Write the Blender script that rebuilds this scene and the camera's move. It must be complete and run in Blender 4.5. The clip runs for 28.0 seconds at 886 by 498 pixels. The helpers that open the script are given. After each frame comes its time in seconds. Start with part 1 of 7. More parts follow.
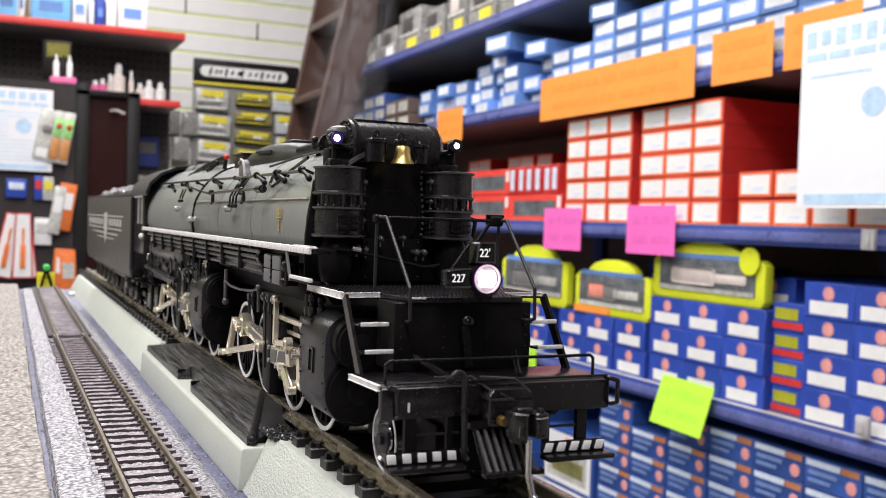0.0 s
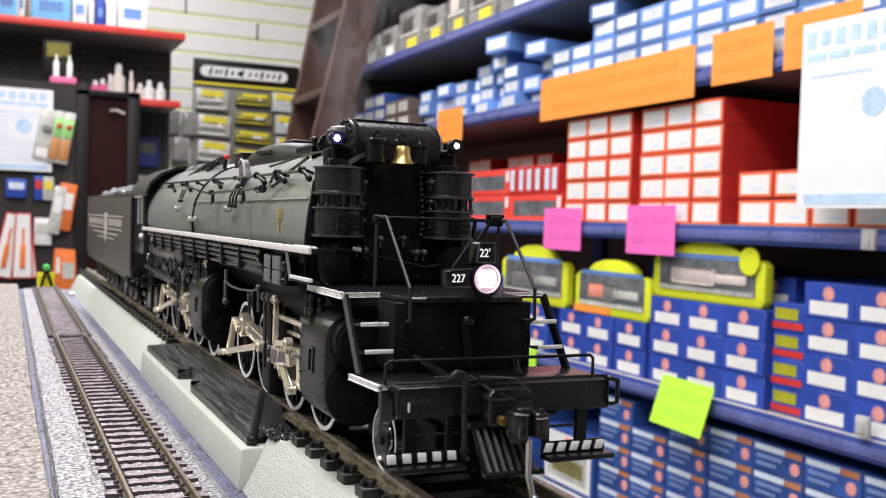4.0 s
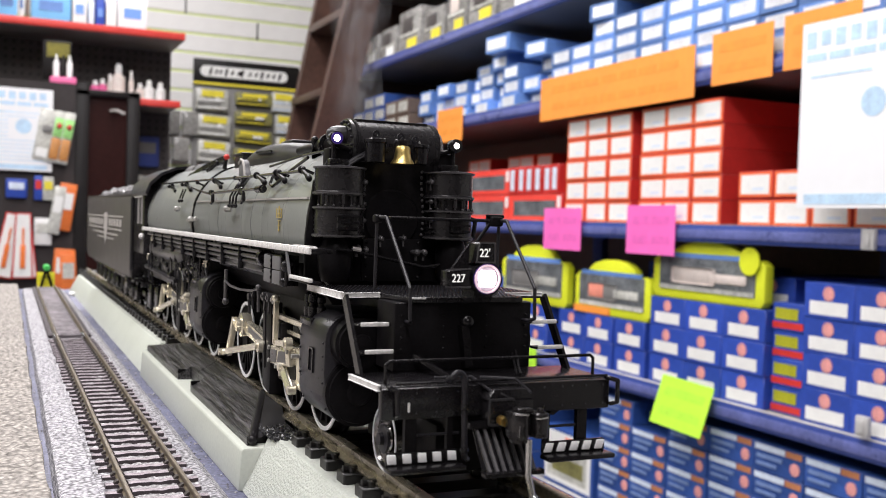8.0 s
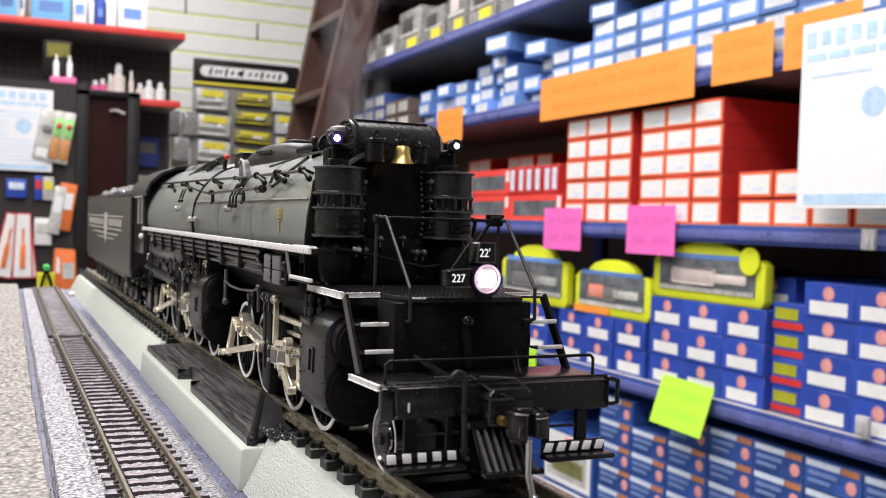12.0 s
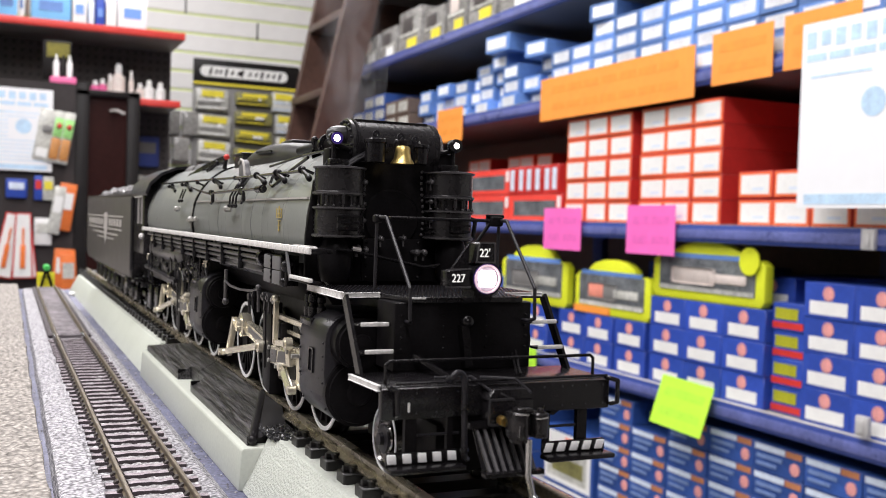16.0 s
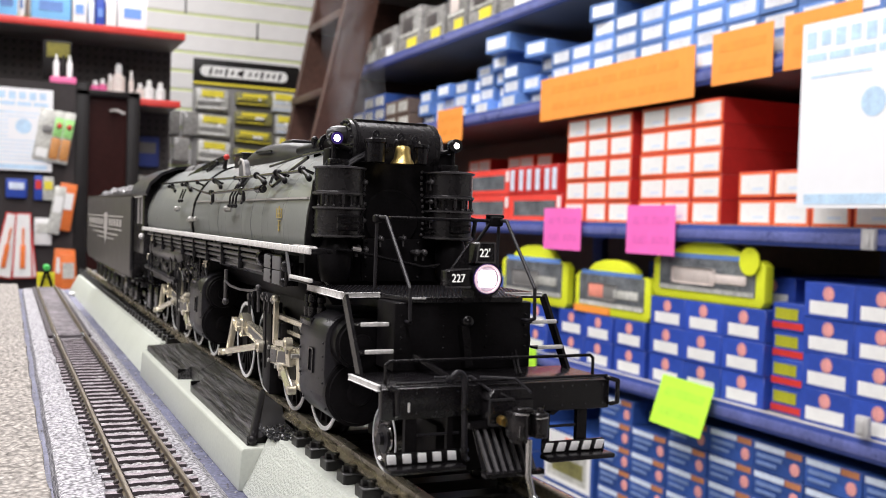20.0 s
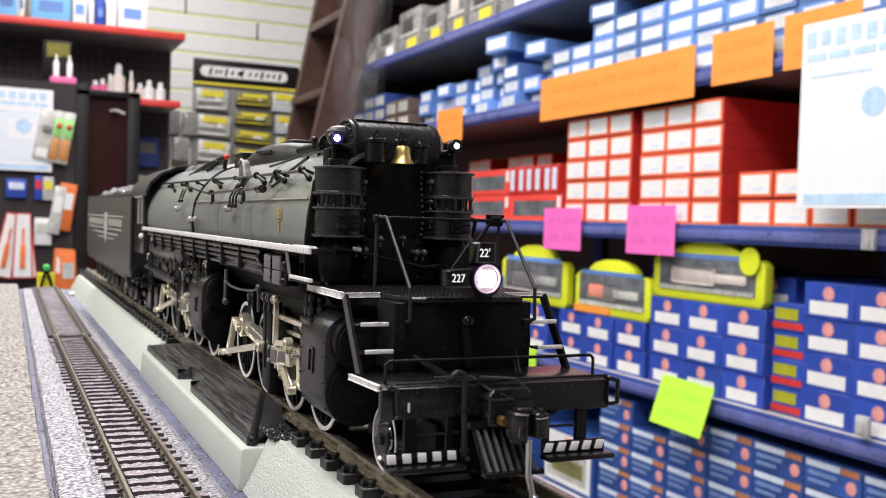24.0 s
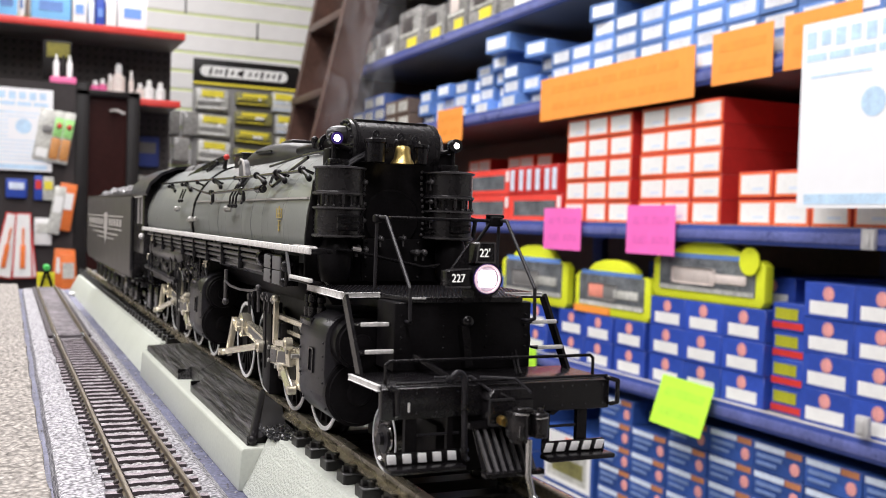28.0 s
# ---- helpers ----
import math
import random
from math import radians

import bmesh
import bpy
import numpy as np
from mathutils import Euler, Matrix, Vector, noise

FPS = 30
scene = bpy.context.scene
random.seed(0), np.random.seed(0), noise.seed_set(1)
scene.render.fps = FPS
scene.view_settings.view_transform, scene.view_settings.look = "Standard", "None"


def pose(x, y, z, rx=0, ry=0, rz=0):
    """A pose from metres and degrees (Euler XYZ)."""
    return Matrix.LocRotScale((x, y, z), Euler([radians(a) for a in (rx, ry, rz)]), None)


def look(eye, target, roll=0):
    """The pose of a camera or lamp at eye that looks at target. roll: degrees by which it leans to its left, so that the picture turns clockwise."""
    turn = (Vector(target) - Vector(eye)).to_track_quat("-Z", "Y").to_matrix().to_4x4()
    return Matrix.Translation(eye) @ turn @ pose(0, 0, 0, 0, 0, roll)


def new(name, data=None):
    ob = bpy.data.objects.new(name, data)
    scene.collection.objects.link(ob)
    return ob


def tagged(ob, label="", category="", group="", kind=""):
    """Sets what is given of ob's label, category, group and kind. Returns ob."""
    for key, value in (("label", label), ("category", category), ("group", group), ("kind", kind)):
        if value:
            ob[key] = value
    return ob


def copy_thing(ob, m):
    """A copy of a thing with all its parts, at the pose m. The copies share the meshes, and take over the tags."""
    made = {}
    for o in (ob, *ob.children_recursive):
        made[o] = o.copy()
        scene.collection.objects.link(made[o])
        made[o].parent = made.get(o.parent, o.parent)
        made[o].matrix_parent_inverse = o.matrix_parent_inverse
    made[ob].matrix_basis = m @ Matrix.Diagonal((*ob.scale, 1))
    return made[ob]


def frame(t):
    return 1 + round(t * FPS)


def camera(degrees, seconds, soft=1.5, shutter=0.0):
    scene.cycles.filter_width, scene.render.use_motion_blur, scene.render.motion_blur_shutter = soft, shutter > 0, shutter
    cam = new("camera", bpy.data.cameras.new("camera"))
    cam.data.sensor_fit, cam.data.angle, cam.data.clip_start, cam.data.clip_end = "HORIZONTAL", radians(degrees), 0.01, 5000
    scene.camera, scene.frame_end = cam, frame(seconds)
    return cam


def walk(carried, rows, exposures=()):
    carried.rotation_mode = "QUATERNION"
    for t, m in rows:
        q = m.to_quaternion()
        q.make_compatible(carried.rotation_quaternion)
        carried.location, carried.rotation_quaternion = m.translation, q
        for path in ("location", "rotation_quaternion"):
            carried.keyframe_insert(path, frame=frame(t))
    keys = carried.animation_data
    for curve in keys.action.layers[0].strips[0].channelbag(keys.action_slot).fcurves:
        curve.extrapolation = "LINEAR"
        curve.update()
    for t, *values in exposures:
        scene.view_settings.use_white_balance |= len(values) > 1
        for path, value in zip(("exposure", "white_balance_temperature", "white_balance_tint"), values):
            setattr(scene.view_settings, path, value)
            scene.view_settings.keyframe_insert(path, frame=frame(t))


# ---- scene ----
# Lengths below are in millimetres (a 1:87 model railway in a shop) unless said otherwise.
# x: across the tracks, y: along the tracks away from the camera, z: up from the locomotive's railhead.
MM = 0.001
cam = camera(48.74, 28.0, 0.6)
EYE = Vector((-0.06198, -0.1043, 0.03676))
YAW, PITCH = radians(24.48), radians(1.57)
AIM = EYE + Vector((math.sin(YAW) * math.cos(PITCH), math.cos(YAW) * math.cos(PITCH), -math.sin(PITCH)))
VIEW = look(EYE, AIM, 1.76)
walk(cam, [(0.0, VIEW), (28.0, VIEW)], [(0.0, 0.03), (28.0, 0.03)])
cam.data.dof.use_dof = True
cam.data.dof.focus_distance = 0.174
cam.data.dof.aperture_fstop = 54.0

# ---- light: fluorescent ceiling luminaires of the shop ----
world = bpy.data.worlds.new("room_air")
scene.world = world
world.use_nodes = True
world.node_tree.nodes["Background"].inputs[0].default_value = (0.9, 0.95, 1.0, 1)
world.node_tree.nodes["Background"].inputs[1].default_value = 0.05


def tube_light(x, y, w, l, watts):
    lamp = bpy.data.lights.new("ceiling_lamp", "AREA")
    lamp.shape, lamp.size, lamp.size_y, lamp.energy = "RECTANGLE", w, l, watts
    lamp.color = (1.0, 0.963, 0.975)
    ob = new("ceiling_lamp", lamp)
    ob.matrix_world = pose(x, y, 1.52)
    return ob


for lx, ly, lw in ((-0.45, -0.05, 25), (0.3, 1.1, 27), (0.3, 2.6, 26), (-1.3, 0.9, 28), (-1.3, 2.6, 14), (-0.45, -1.5, 18)):
    tube_light(lx, ly, 0.5, 1.15, lw)


# ---- materials ----
def mat(name, color, rough=0.5, metal=0.0, vary=0.12, scale=60.0, bump=0.15, fine=8.0, spec=0.5, coat=0.0, emit=0.0, per=0.0, dirt=None, depth=1.0):
    """A procedural surface: two scales of colour variation, bump; per: variation from object to object."""
    m = bpy.data.materials.new(name)
    m.use_nodes = True
    nt = m.node_tree
    N, L = nt.nodes, nt.links
    b = N["Principled BSDF"]
    b.inputs["Metallic"].default_value = metal
    b.inputs["Specular IOR Level"].default_value = spec
    b.inputs["Coat Weight"].default_value = coat
    tc = N.new("ShaderNodeTexCoord")
    n1 = N.new("ShaderNodeTexNoise")
    n1.inputs["Scale"].default_value, n1.inputs["Detail"].default_value = scale, 4
    n2 = N.new("ShaderNodeTexNoise")
    n2.inputs["Scale"].default_value, n2.inputs["Detail"].default_value = scale * fine, 3
    L.new(tc.outputs["Object"], n1.inputs["Vector"])
    L.new(tc.outputs["Object"], n2.inputs["Vector"])
    add = N.new("ShaderNodeMath")
    add.operation = "ADD"
    L.new(n1.outputs["Fac"], add.inputs[0])
    L.new(n2.outputs["Fac"], add.inputs[1])
    half = N.new("ShaderNodeMath")
    half.operation = "MULTIPLY"
    half.inputs[1].default_value = 0.5
    L.new(add.outputs[0], half.inputs[0])
    ramp = N.new("ShaderNodeValToRGB")
    e = ramp.color_ramp.elements
    lo = dirt or [c * (1 - vary) for c in color]
    hi = [min(1.0, c * (1 + vary)) for c in color]
    e[0].position, e[1].position = 0.33, 0.64
    e[0].color, e[1].color = (*lo, 1), (*hi, 1)
    L.new(half.outputs[0], ramp.inputs["Fac"])
    out = ramp.outputs["Color"]
    if per:
        oi = N.new("ShaderNodeObjectInfo")
        mr = N.new("ShaderNodeMapRange")
        mr.inputs["To Min"].default_value, mr.inputs["To Max"].default_value = 1 - per, 1 + per
        L.new(oi.outputs["Random"], mr.inputs["Value"])
        hsv = N.new("ShaderNodeHueSaturation")
        L.new(mr.outputs["Result"], hsv.inputs["Value"])
        L.new(out, hsv.inputs["Color"])
        out = hsv.outputs["Color"]
    L.new(out, b.inputs["Base Color"])
    rr = N.new("ShaderNodeMapRange")
    rr.inputs["To Min"].default_value, rr.inputs["To Max"].default_value = max(0.02, rough - 0.08), min(1, rough + 0.08)
    L.new(n1.outputs["Fac"], rr.inputs["Value"])
    L.new(rr.outputs["Result"], b.inputs["Roughness"])
    if bump:
        bp = N.new("ShaderNodeBump")
        bp.inputs["Strength"].default_value = bump
        bp.inputs["Distance"].default_value = 0.3 * depth / max(scale * fine, 1)
        L.new(n2.outputs["Fac"], bp.inputs["Height"])
        L.new(bp.outputs["Normal"], b.inputs["Normal"])
    if emit:
        b.inputs["Emission Color"].default_value = (*color, 1)
        b.inputs["Emission Strength"].default_value = emit
    return m


def grains(m, size, dark, depth):
    """Adds rounded grains to a surface: raised cells, the shade in the gaps between them put into the colour; size in
    cells a metre.
    """
    nt = m.node_tree
    N, L = nt.nodes, nt.links
    b = N["Principled BSDF"]
    tc = N.new("ShaderNodeTexCoord")
    wob = N.new("ShaderNodeTexNoise")
    wob.inputs["Scale"].default_value = size * 0.6
    L.new(tc.outputs["Object"], wob.inputs["Vector"])
    mixv = N.new("ShaderNodeVectorMath")
    mixv.operation = "MULTIPLY_ADD"
    mixv.inputs[1].default_value = (0.9 / size,) * 3
    L.new(wob.outputs["Color"], mixv.inputs[0])
    L.new(tc.outputs["Object"], mixv.inputs[2])
    vo = N.new("ShaderNodeTexVoronoi")
    vo.feature = "SMOOTH_F1"
    vo.inputs["Scale"].default_value = size
    vo.inputs["Smoothness"].default_value = 0.3
    L.new(mixv.outputs[0], vo.inputs["Vector"])
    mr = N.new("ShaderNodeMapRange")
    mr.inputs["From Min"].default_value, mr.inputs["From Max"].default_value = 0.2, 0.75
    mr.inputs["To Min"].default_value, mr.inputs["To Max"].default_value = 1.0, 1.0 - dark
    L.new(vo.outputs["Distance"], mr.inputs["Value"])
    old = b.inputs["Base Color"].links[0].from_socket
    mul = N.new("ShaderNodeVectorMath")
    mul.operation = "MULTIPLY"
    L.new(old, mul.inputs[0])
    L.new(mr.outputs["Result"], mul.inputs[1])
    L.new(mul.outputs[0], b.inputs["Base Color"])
    bp = N.new("ShaderNodeBump")
    bp.inputs["Strength"].default_value, bp.inputs["Distance"].default_value = 1.0, depth
    bp.invert = True
    L.new(vo.outputs["Distance"], bp.inputs["Height"])
    L.new(bp.outputs["Normal"], b.inputs["Normal"])
    return m


ENDCAP = mat("worn_grey_end_cap", (0.035, 0.034, 0.037), 0.35, scale=300, vary=0.3)
BLACK = mat("satin_black_paint", (0.0088, 0.008, 0.0091), 0.23, scale=400, vary=0.3, bump=0.12, spec=0.33)
SOOT = mat("matt_black_paint", (0.0088, 0.008, 0.0089), 0.36, scale=300, vary=0.3, bump=0.15, spec=0.06)
DKGREY = mat("weathered_dark_grey_paint", (0.019, 0.0178, 0.021), 0.3, scale=300, vary=0.25, bump=0.1, spec=0.25)
GREY = mat("olive_grey_boiler_paint", (0.23, 0.241, 0.232), 0.31, scale=180, vary=0.07, bump=0.1, spec=0.9)
TENDER = mat("brownish_grey_tender_paint", (0.074, 0.066, 0.066), 0.42, scale=150, vary=0.1, bump=0.05)
WHITE = mat("worn_white_edge_paint", (0.86, 0.85, 0.83), 0.5, scale=1100, vary=0.08, bump=0.9, dirt=(0.5, 0.49, 0.48))
TYRE = mat("white_tyre_paint", (0.93, 0.935, 0.94), 0.45, scale=500, vary=0.05, bump=0.0)
NICKEL = mat("nickel_rods", (0.78, 0.73, 0.6), 0.24, 0.7, scale=600, vary=0.15, bump=0.1)
PUMP = mat("satin_charcoal_paint", (0.016, 0.0147, 0.0162), 0.27, scale=400, vary=0.3, bump=0.12, spec=0.45)
FITG = mat("bare_grey_metal_fitting", (0.36, 0.35, 0.33), 0.35, 0.4, scale=500, vary=0.2, bump=0.1)
# lighter than the black paint; on bolts, bands and slats it imitates glints
FRAMEG = mat("lightened_dark_frame", (0.06, 0.057, 0.06), 0.3, scale=600, vary=0.4)
STEEL = mat("polished_steel", (0.55, 0.55, 0.55), 0.22, 1.0, scale=700, vary=0.12, bump=0.05)
RAIL = mat("nickel_silver_rail", (0.52, 0.47, 0.37), 0.27, 0.85, scale=160, vary=0.12, bump=0.05, dirt=(0.33, 0.285, 0.2))
RAILN = mat("tarnished_brown_rail", (0.17, 0.135, 0.095), 0.38, 0.5, scale=350, vary=0.15, bump=0.1, dirt=(0.1, 0.078, 0.055))
BRASS = mat("polished_brass", (0.92, 0.66, 0.24), 0.3, 1.0, scale=700, vary=0.15, bump=0.8)
GOLD = mat("gold_lettering", (0.5, 0.4, 0.16), 0.5, scale=300, bump=0)
LETTER = mat("light_grey_lettering", (0.42, 0.4, 0.38), 0.6, scale=300, bump=0)
# emission added to lift the digits' brightness
NUMBER = mat("glowing_white_lettering", (0.85, 0.83, 0.8), 0.5, scale=300, bump=0, emit=0.7)
RED = mat("red_plastic", (0.65, 0.03, 0.02), 0.4, scale=100)
COAL = mat("coal_load", (0.2, 0.195, 0.2), 0.4, scale=500, vary=0.5, bump=0.5)
LAMP = mat("lit_headlamp", (1.0, 0.93, 0.95), 0.3, emit=9.0, bump=0)
LAMPV = mat("lit_violet_lamp", (0.82, 0.78, 1.0), 0.3, emit=14.0, bump=0)
# faintly glowing violet for rings that imitate the lamps' halo and fringe
VIOLET = mat("violet_lens_halo", (0.05, 0.025, 0.2), 0.3, emit=0.12, bump=0)
GLASS = mat("dark_glass", (0.02, 0.02, 0.025), 0.08, bump=0)
TIE = mat("black_plastic_sleepers", (0.012, 0.011, 0.011), 0.4, scale=300, vary=0.3, bump=0.3)
TIEN = mat("shade_darkened_brown_sleepers", (0.05, 0.038, 0.043), 0.7, scale=900, vary=0.4, bump=0.9, dirt=(0.012, 0.009, 0.011))
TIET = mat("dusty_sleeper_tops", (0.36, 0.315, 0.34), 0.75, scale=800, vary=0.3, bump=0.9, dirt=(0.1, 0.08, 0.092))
PADN = mat("grey_brown_track_filler", (0.2, 0.178, 0.192), 0.8, scale=110, vary=0.35, bump=0.9, fine=6, dirt=(0.03, 0.024, 0.028))
CHAIRN = mat("dark_brown_rail_chairs", (0.035, 0.027, 0.026), 0.5, scale=500, vary=0.3, bump=0.3)
BASE = mat("pale_grey_green_plastic", (0.6, 0.63, 0.56), 0.36, scale=90, vary=0.07, bump=0.15, fine=14)
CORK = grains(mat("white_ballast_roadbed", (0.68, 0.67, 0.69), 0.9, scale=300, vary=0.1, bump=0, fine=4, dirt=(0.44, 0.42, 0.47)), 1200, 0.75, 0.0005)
TABLE = mat("blue_grey_painted_board", (0.16, 0.165, 0.25), 0.5, scale=160, vary=0.35, bump=0.5, dirt=(0.06, 0.062, 0.1))
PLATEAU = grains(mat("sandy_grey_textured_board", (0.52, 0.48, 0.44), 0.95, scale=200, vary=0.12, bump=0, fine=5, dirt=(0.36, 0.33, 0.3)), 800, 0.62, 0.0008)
DARK = mat("dark_gap", (0.01, 0.01, 0.01), 0.8)


def plank_material():
    """Black moulded plastic with deep wood grain running along y."""
    m = mat("black_wood_grain_plastic", (0.03, 0.028, 0.03), 0.36, scale=300, vary=0.4, bump=0.0)
    nt = m.node_tree
    N, L = nt.nodes, nt.links
    b = N["Principled BSDF"]
    tc = N.new("ShaderNodeTexCoord")
    mp = N.new("ShaderNodeMapping")
    mp.inputs["Scale"].default_value = (1500, 60, 1500)
    nz = N.new("ShaderNodeTexNoise")
    nz.inputs["Scale"].default_value, nz.inputs["Detail"].default_value, nz.inputs["Distortion"].default_value = 1.0, 4.0, 1.4
    L.new(tc.outputs["Object"], mp.inputs["Vector"])
    L.new(mp.outputs["Vector"], nz.inputs["Vector"])
    bp = N.new("ShaderNodeBump")
    bp.inputs["Strength"].default_value, bp.inputs["Distance"].default_value = 1.0, 0.0008
    L.new(nz.outputs["Fac"], bp.inputs["Height"])
    L.new(bp.outputs["Normal"], b.inputs["Normal"])
    cr = N.new("ShaderNodeValToRGB")
    e = cr.color_ramp.elements
    e[0].position, e[1].position = 0.42, 0.66
    e[0].color, e[1].color = (0.012, 0.011, 0.012, 1), (0.125, 0.118, 0.125, 1)
    L.new(nz.outputs["Fac"], cr.inputs["Fac"])
    L.new(cr.outputs["Color"], b.inputs["Base Color"])
    return m


BOXG = mat("box_grey", (0.13, 0.128, 0.135), 0.5, scale=300)
PLANK = plank_material()
MOULD = mat("black_moulded_plastic", (0.011, 0.01, 0.011), 0.4, scale=500, vary=0.4, bump=0.4, spec=0.25)
GLOSSBLK = mat("glossy_black_gravel", (0.03, 0.03, 0.032), 0.18, scale=400, vary=0.4)
JOINT = mat("boiler_joint_grey", (0.14, 0.147, 0.134), 0.45, scale=180, vary=0.1, bump=0)
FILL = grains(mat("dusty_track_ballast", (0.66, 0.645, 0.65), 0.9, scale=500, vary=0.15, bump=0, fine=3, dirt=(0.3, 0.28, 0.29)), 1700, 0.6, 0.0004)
WHEELM = mat("dark_polished_wheel", (0.3, 0.29, 0.28), 0.16, 1.0, scale=300, vary=0.2)

# ---- building tools (millimetres) ----
ORG = {}


def thing(name, x, y, z, label, category, group="", kind=""):
    ob = tagged(new(name), label, category, group, kind)
    ob.empty_display_size = 0.01
    ob.location = (x * MM, y * MM, z * MM)
    ORG[ob.name] = Vector((x, y, z))
    return ob


def mesh_of(bm, name, smooth=True, off=None):
    if off is not None:
        bmesh.ops.translate(bm, vec=-off, verts=bm.verts)
    bmesh.ops.scale(bm, vec=(MM, MM, MM), verts=bm.verts)
    bm.normal_update()
    me = bpy.data.meshes.new(name)
    bm.to_mesh(me)
    bm.free()
    if smooth:
        me.polygons.foreach_set("use_smooth", [True] * len(me.polygons))
        me.set_sharp_from_angle(angle=radians(38))
    return me


def part(name, bm, material, parent, label="", kind=""):
    """Links a bmesh as one mesh under a thing or a part."""
    o = ORG[parent.name]
    ob = new(name, mesh_of(bm, name, off=o))
    ob.data.materials.append(material)
    ob.parent = parent
    ORG[ob.name] = o
    if label or kind:
        tagged(ob, label, kind=kind)
    return ob


def solid(name, bm, material, label="", category="", group="", kind="", at=(0, 0, 0)):
    """A thing that is one mesh."""
    o = Vector(at)
    ob = new(name, mesh_of(bm, name, off=o))
    ob.location = o * MM
    ob.data.materials.append(material)
    ORG[ob.name] = o
    return tagged(ob, label, category, group, kind)


def join(*bms):
    out = bmesh.new()
    for b in bms:
        me = bpy.data.meshes.new("tmp")
        b.to_mesh(me)
        b.free()
        out.from_mesh(me)
        bpy.data.meshes.remove(me)
    return out


def box(x0, x1, y0, y1, z0, z1, bevel=0.0, seg=2):
    bm = bmesh.new()
    bmesh.ops.create_cube(bm, size=1)
    for v in bm.verts:
        v.co = Vector(((x0 + x1) / 2 + v.co.x * (x1 - x0), (y0 + y1) / 2 + v.co.y * (y1 - y0), (z0 + z1) / 2 + v.co.z * (z1 - z0)))
    if bevel:
        bmesh.ops.bevel(bm, geom=bm.edges[:], offset=bevel, segments=seg, profile=0.5, affect="EDGES")
    return bm


def slab(pts, axis, lo, hi, bevel=0.0):
    """A polygon (two coordinates a point) drawn out along an axis."""
    bm = bmesh.new()
    i = "xyz".index(axis)

    def at(p, w):
        c = list(p)
        c.insert(i, w)
        return bm.verts.new(c)
    a = [at(p, lo) for p in pts]
    b = [at(p, hi) for p in pts]
    bm.faces.new(a)
    bm.faces.new(b[::-1])
    n = len(pts)
    for k in range(n):
        bm.faces.new((a[k], a[(k + 1) % n], b[(k + 1) % n], b[k]))
    bmesh.ops.recalc_face_normals(bm, faces=bm.faces)
    if bevel:
        bmesh.ops.bevel(bm, geom=bm.edges[:], offset=bevel, segments=2, profile=0.5, affect="EDGES")
    return bm


def lathe(c, axis, prof, seg=32, a0=0.0, a1=360.0, caps=True):
    """A profile of (along, radius) turned about an axis through c."""
    bm = bmesh.new()
    full = abs(a1 - a0) >= 360
    n = seg if full else seg + 1
    i = "xyz".index(axis)
    rings = []
    for w, r in prof:
        ring = []
        for k in range(n):
            t = radians(a0 + (a1 - a0) * k / seg)
            co = [r * math.cos(t), r * math.sin(t)]
            co.insert(i, w)
            ring.append(bm.verts.new(Vector(c) + Vector(co)))
        rings.append(ring)
    for a, b in zip(rings, rings[1:]):
        for k in range(seg):
            q = (a[k], a[(k + 1) % n], b[(k + 1) % n], b[k])
            bm.faces.new(q)
    if full and caps:
        for ring, (w, r) in ((rings[0], prof[0]), (rings[-1], prof[-1])):
            if r > 1e-6:
                bm.faces.new(ring)
    bmesh.ops.remove_doubles(bm, verts=bm.verts, dist=1e-5)
    bmesh.ops.recalc_face_normals(bm, faces=bm.faces)
    return bm


def rod(p0, p1, r, seg=8, r1=None):
    p0, p1 = Vector(p0), Vector(p1)
    d = p1 - p0
    bm = bmesh.new()
    bmesh.ops.create_cone(bm, cap_ends=True, segments=seg, radius1=r, radius2=r if r1 is None else r1, depth=d.length)
    m = Matrix.Translation((p0 + p1) / 2) @ d.to_track_quat("Z", "Y").to_matrix().to_4x4()
    bmesh.ops.transform(bm, matrix=m, verts=bm.verts)
    return bm


def ball(c, r, seg=10, sz=1.0):
    bm = bmesh.new()
    bmesh.ops.create_uvsphere(bm, u_segments=seg, v_segments=max(5, seg // 2 + 1), radius=r)
    for v in bm.verts:
        v.co = Vector(c) + Vector((v.co.x, v.co.y, v.co.z * sz))
    return bm


def pipe(pts, r, seg=8):
    """A bent pipe with rounded joints."""
    bms = []
    for a, b in zip(pts, pts[1:]):
        bms.append(rod(a, b, r, seg))
    for p in pts[1:-1]:
        bms.append(ball(p, r * 1.01, seg))
    return join(*bms)


def bar(p0, p1, w, h, up=(0, 0, 1), bevel=0.0):
    """A rectangular bar from p0 to p1, w across and h along up."""
    p0, p1 = Vector(p0), Vector(p1)
    d = (p1 - p0)
    t = d.normalized()
    s = t.cross(Vector(up)).normalized()
    u = s.cross(t)
    bm = bmesh.new()
    bmesh.ops.create_cube(bm, size=1)
    for v in bm.verts:
        v.co = (p0 + p1) / 2 + t * (v.co.x * d.length) + s * (v.co.y * w) + u * (v.co.z * h)
    if bevel:
        bmesh.ops.bevel(bm, geom=bm.edges[:], offset=bevel, segments=1, affect="EDGES")
    return bm


def ring(c, axis, r0, r1, w0, w1, seg=40):
    """A ring of rectangular section."""
    return lathe(c, axis, [(w0, r0), (w0, r1), (w1, r1), (w1, r0), (w0, r0)], seg, caps=False)


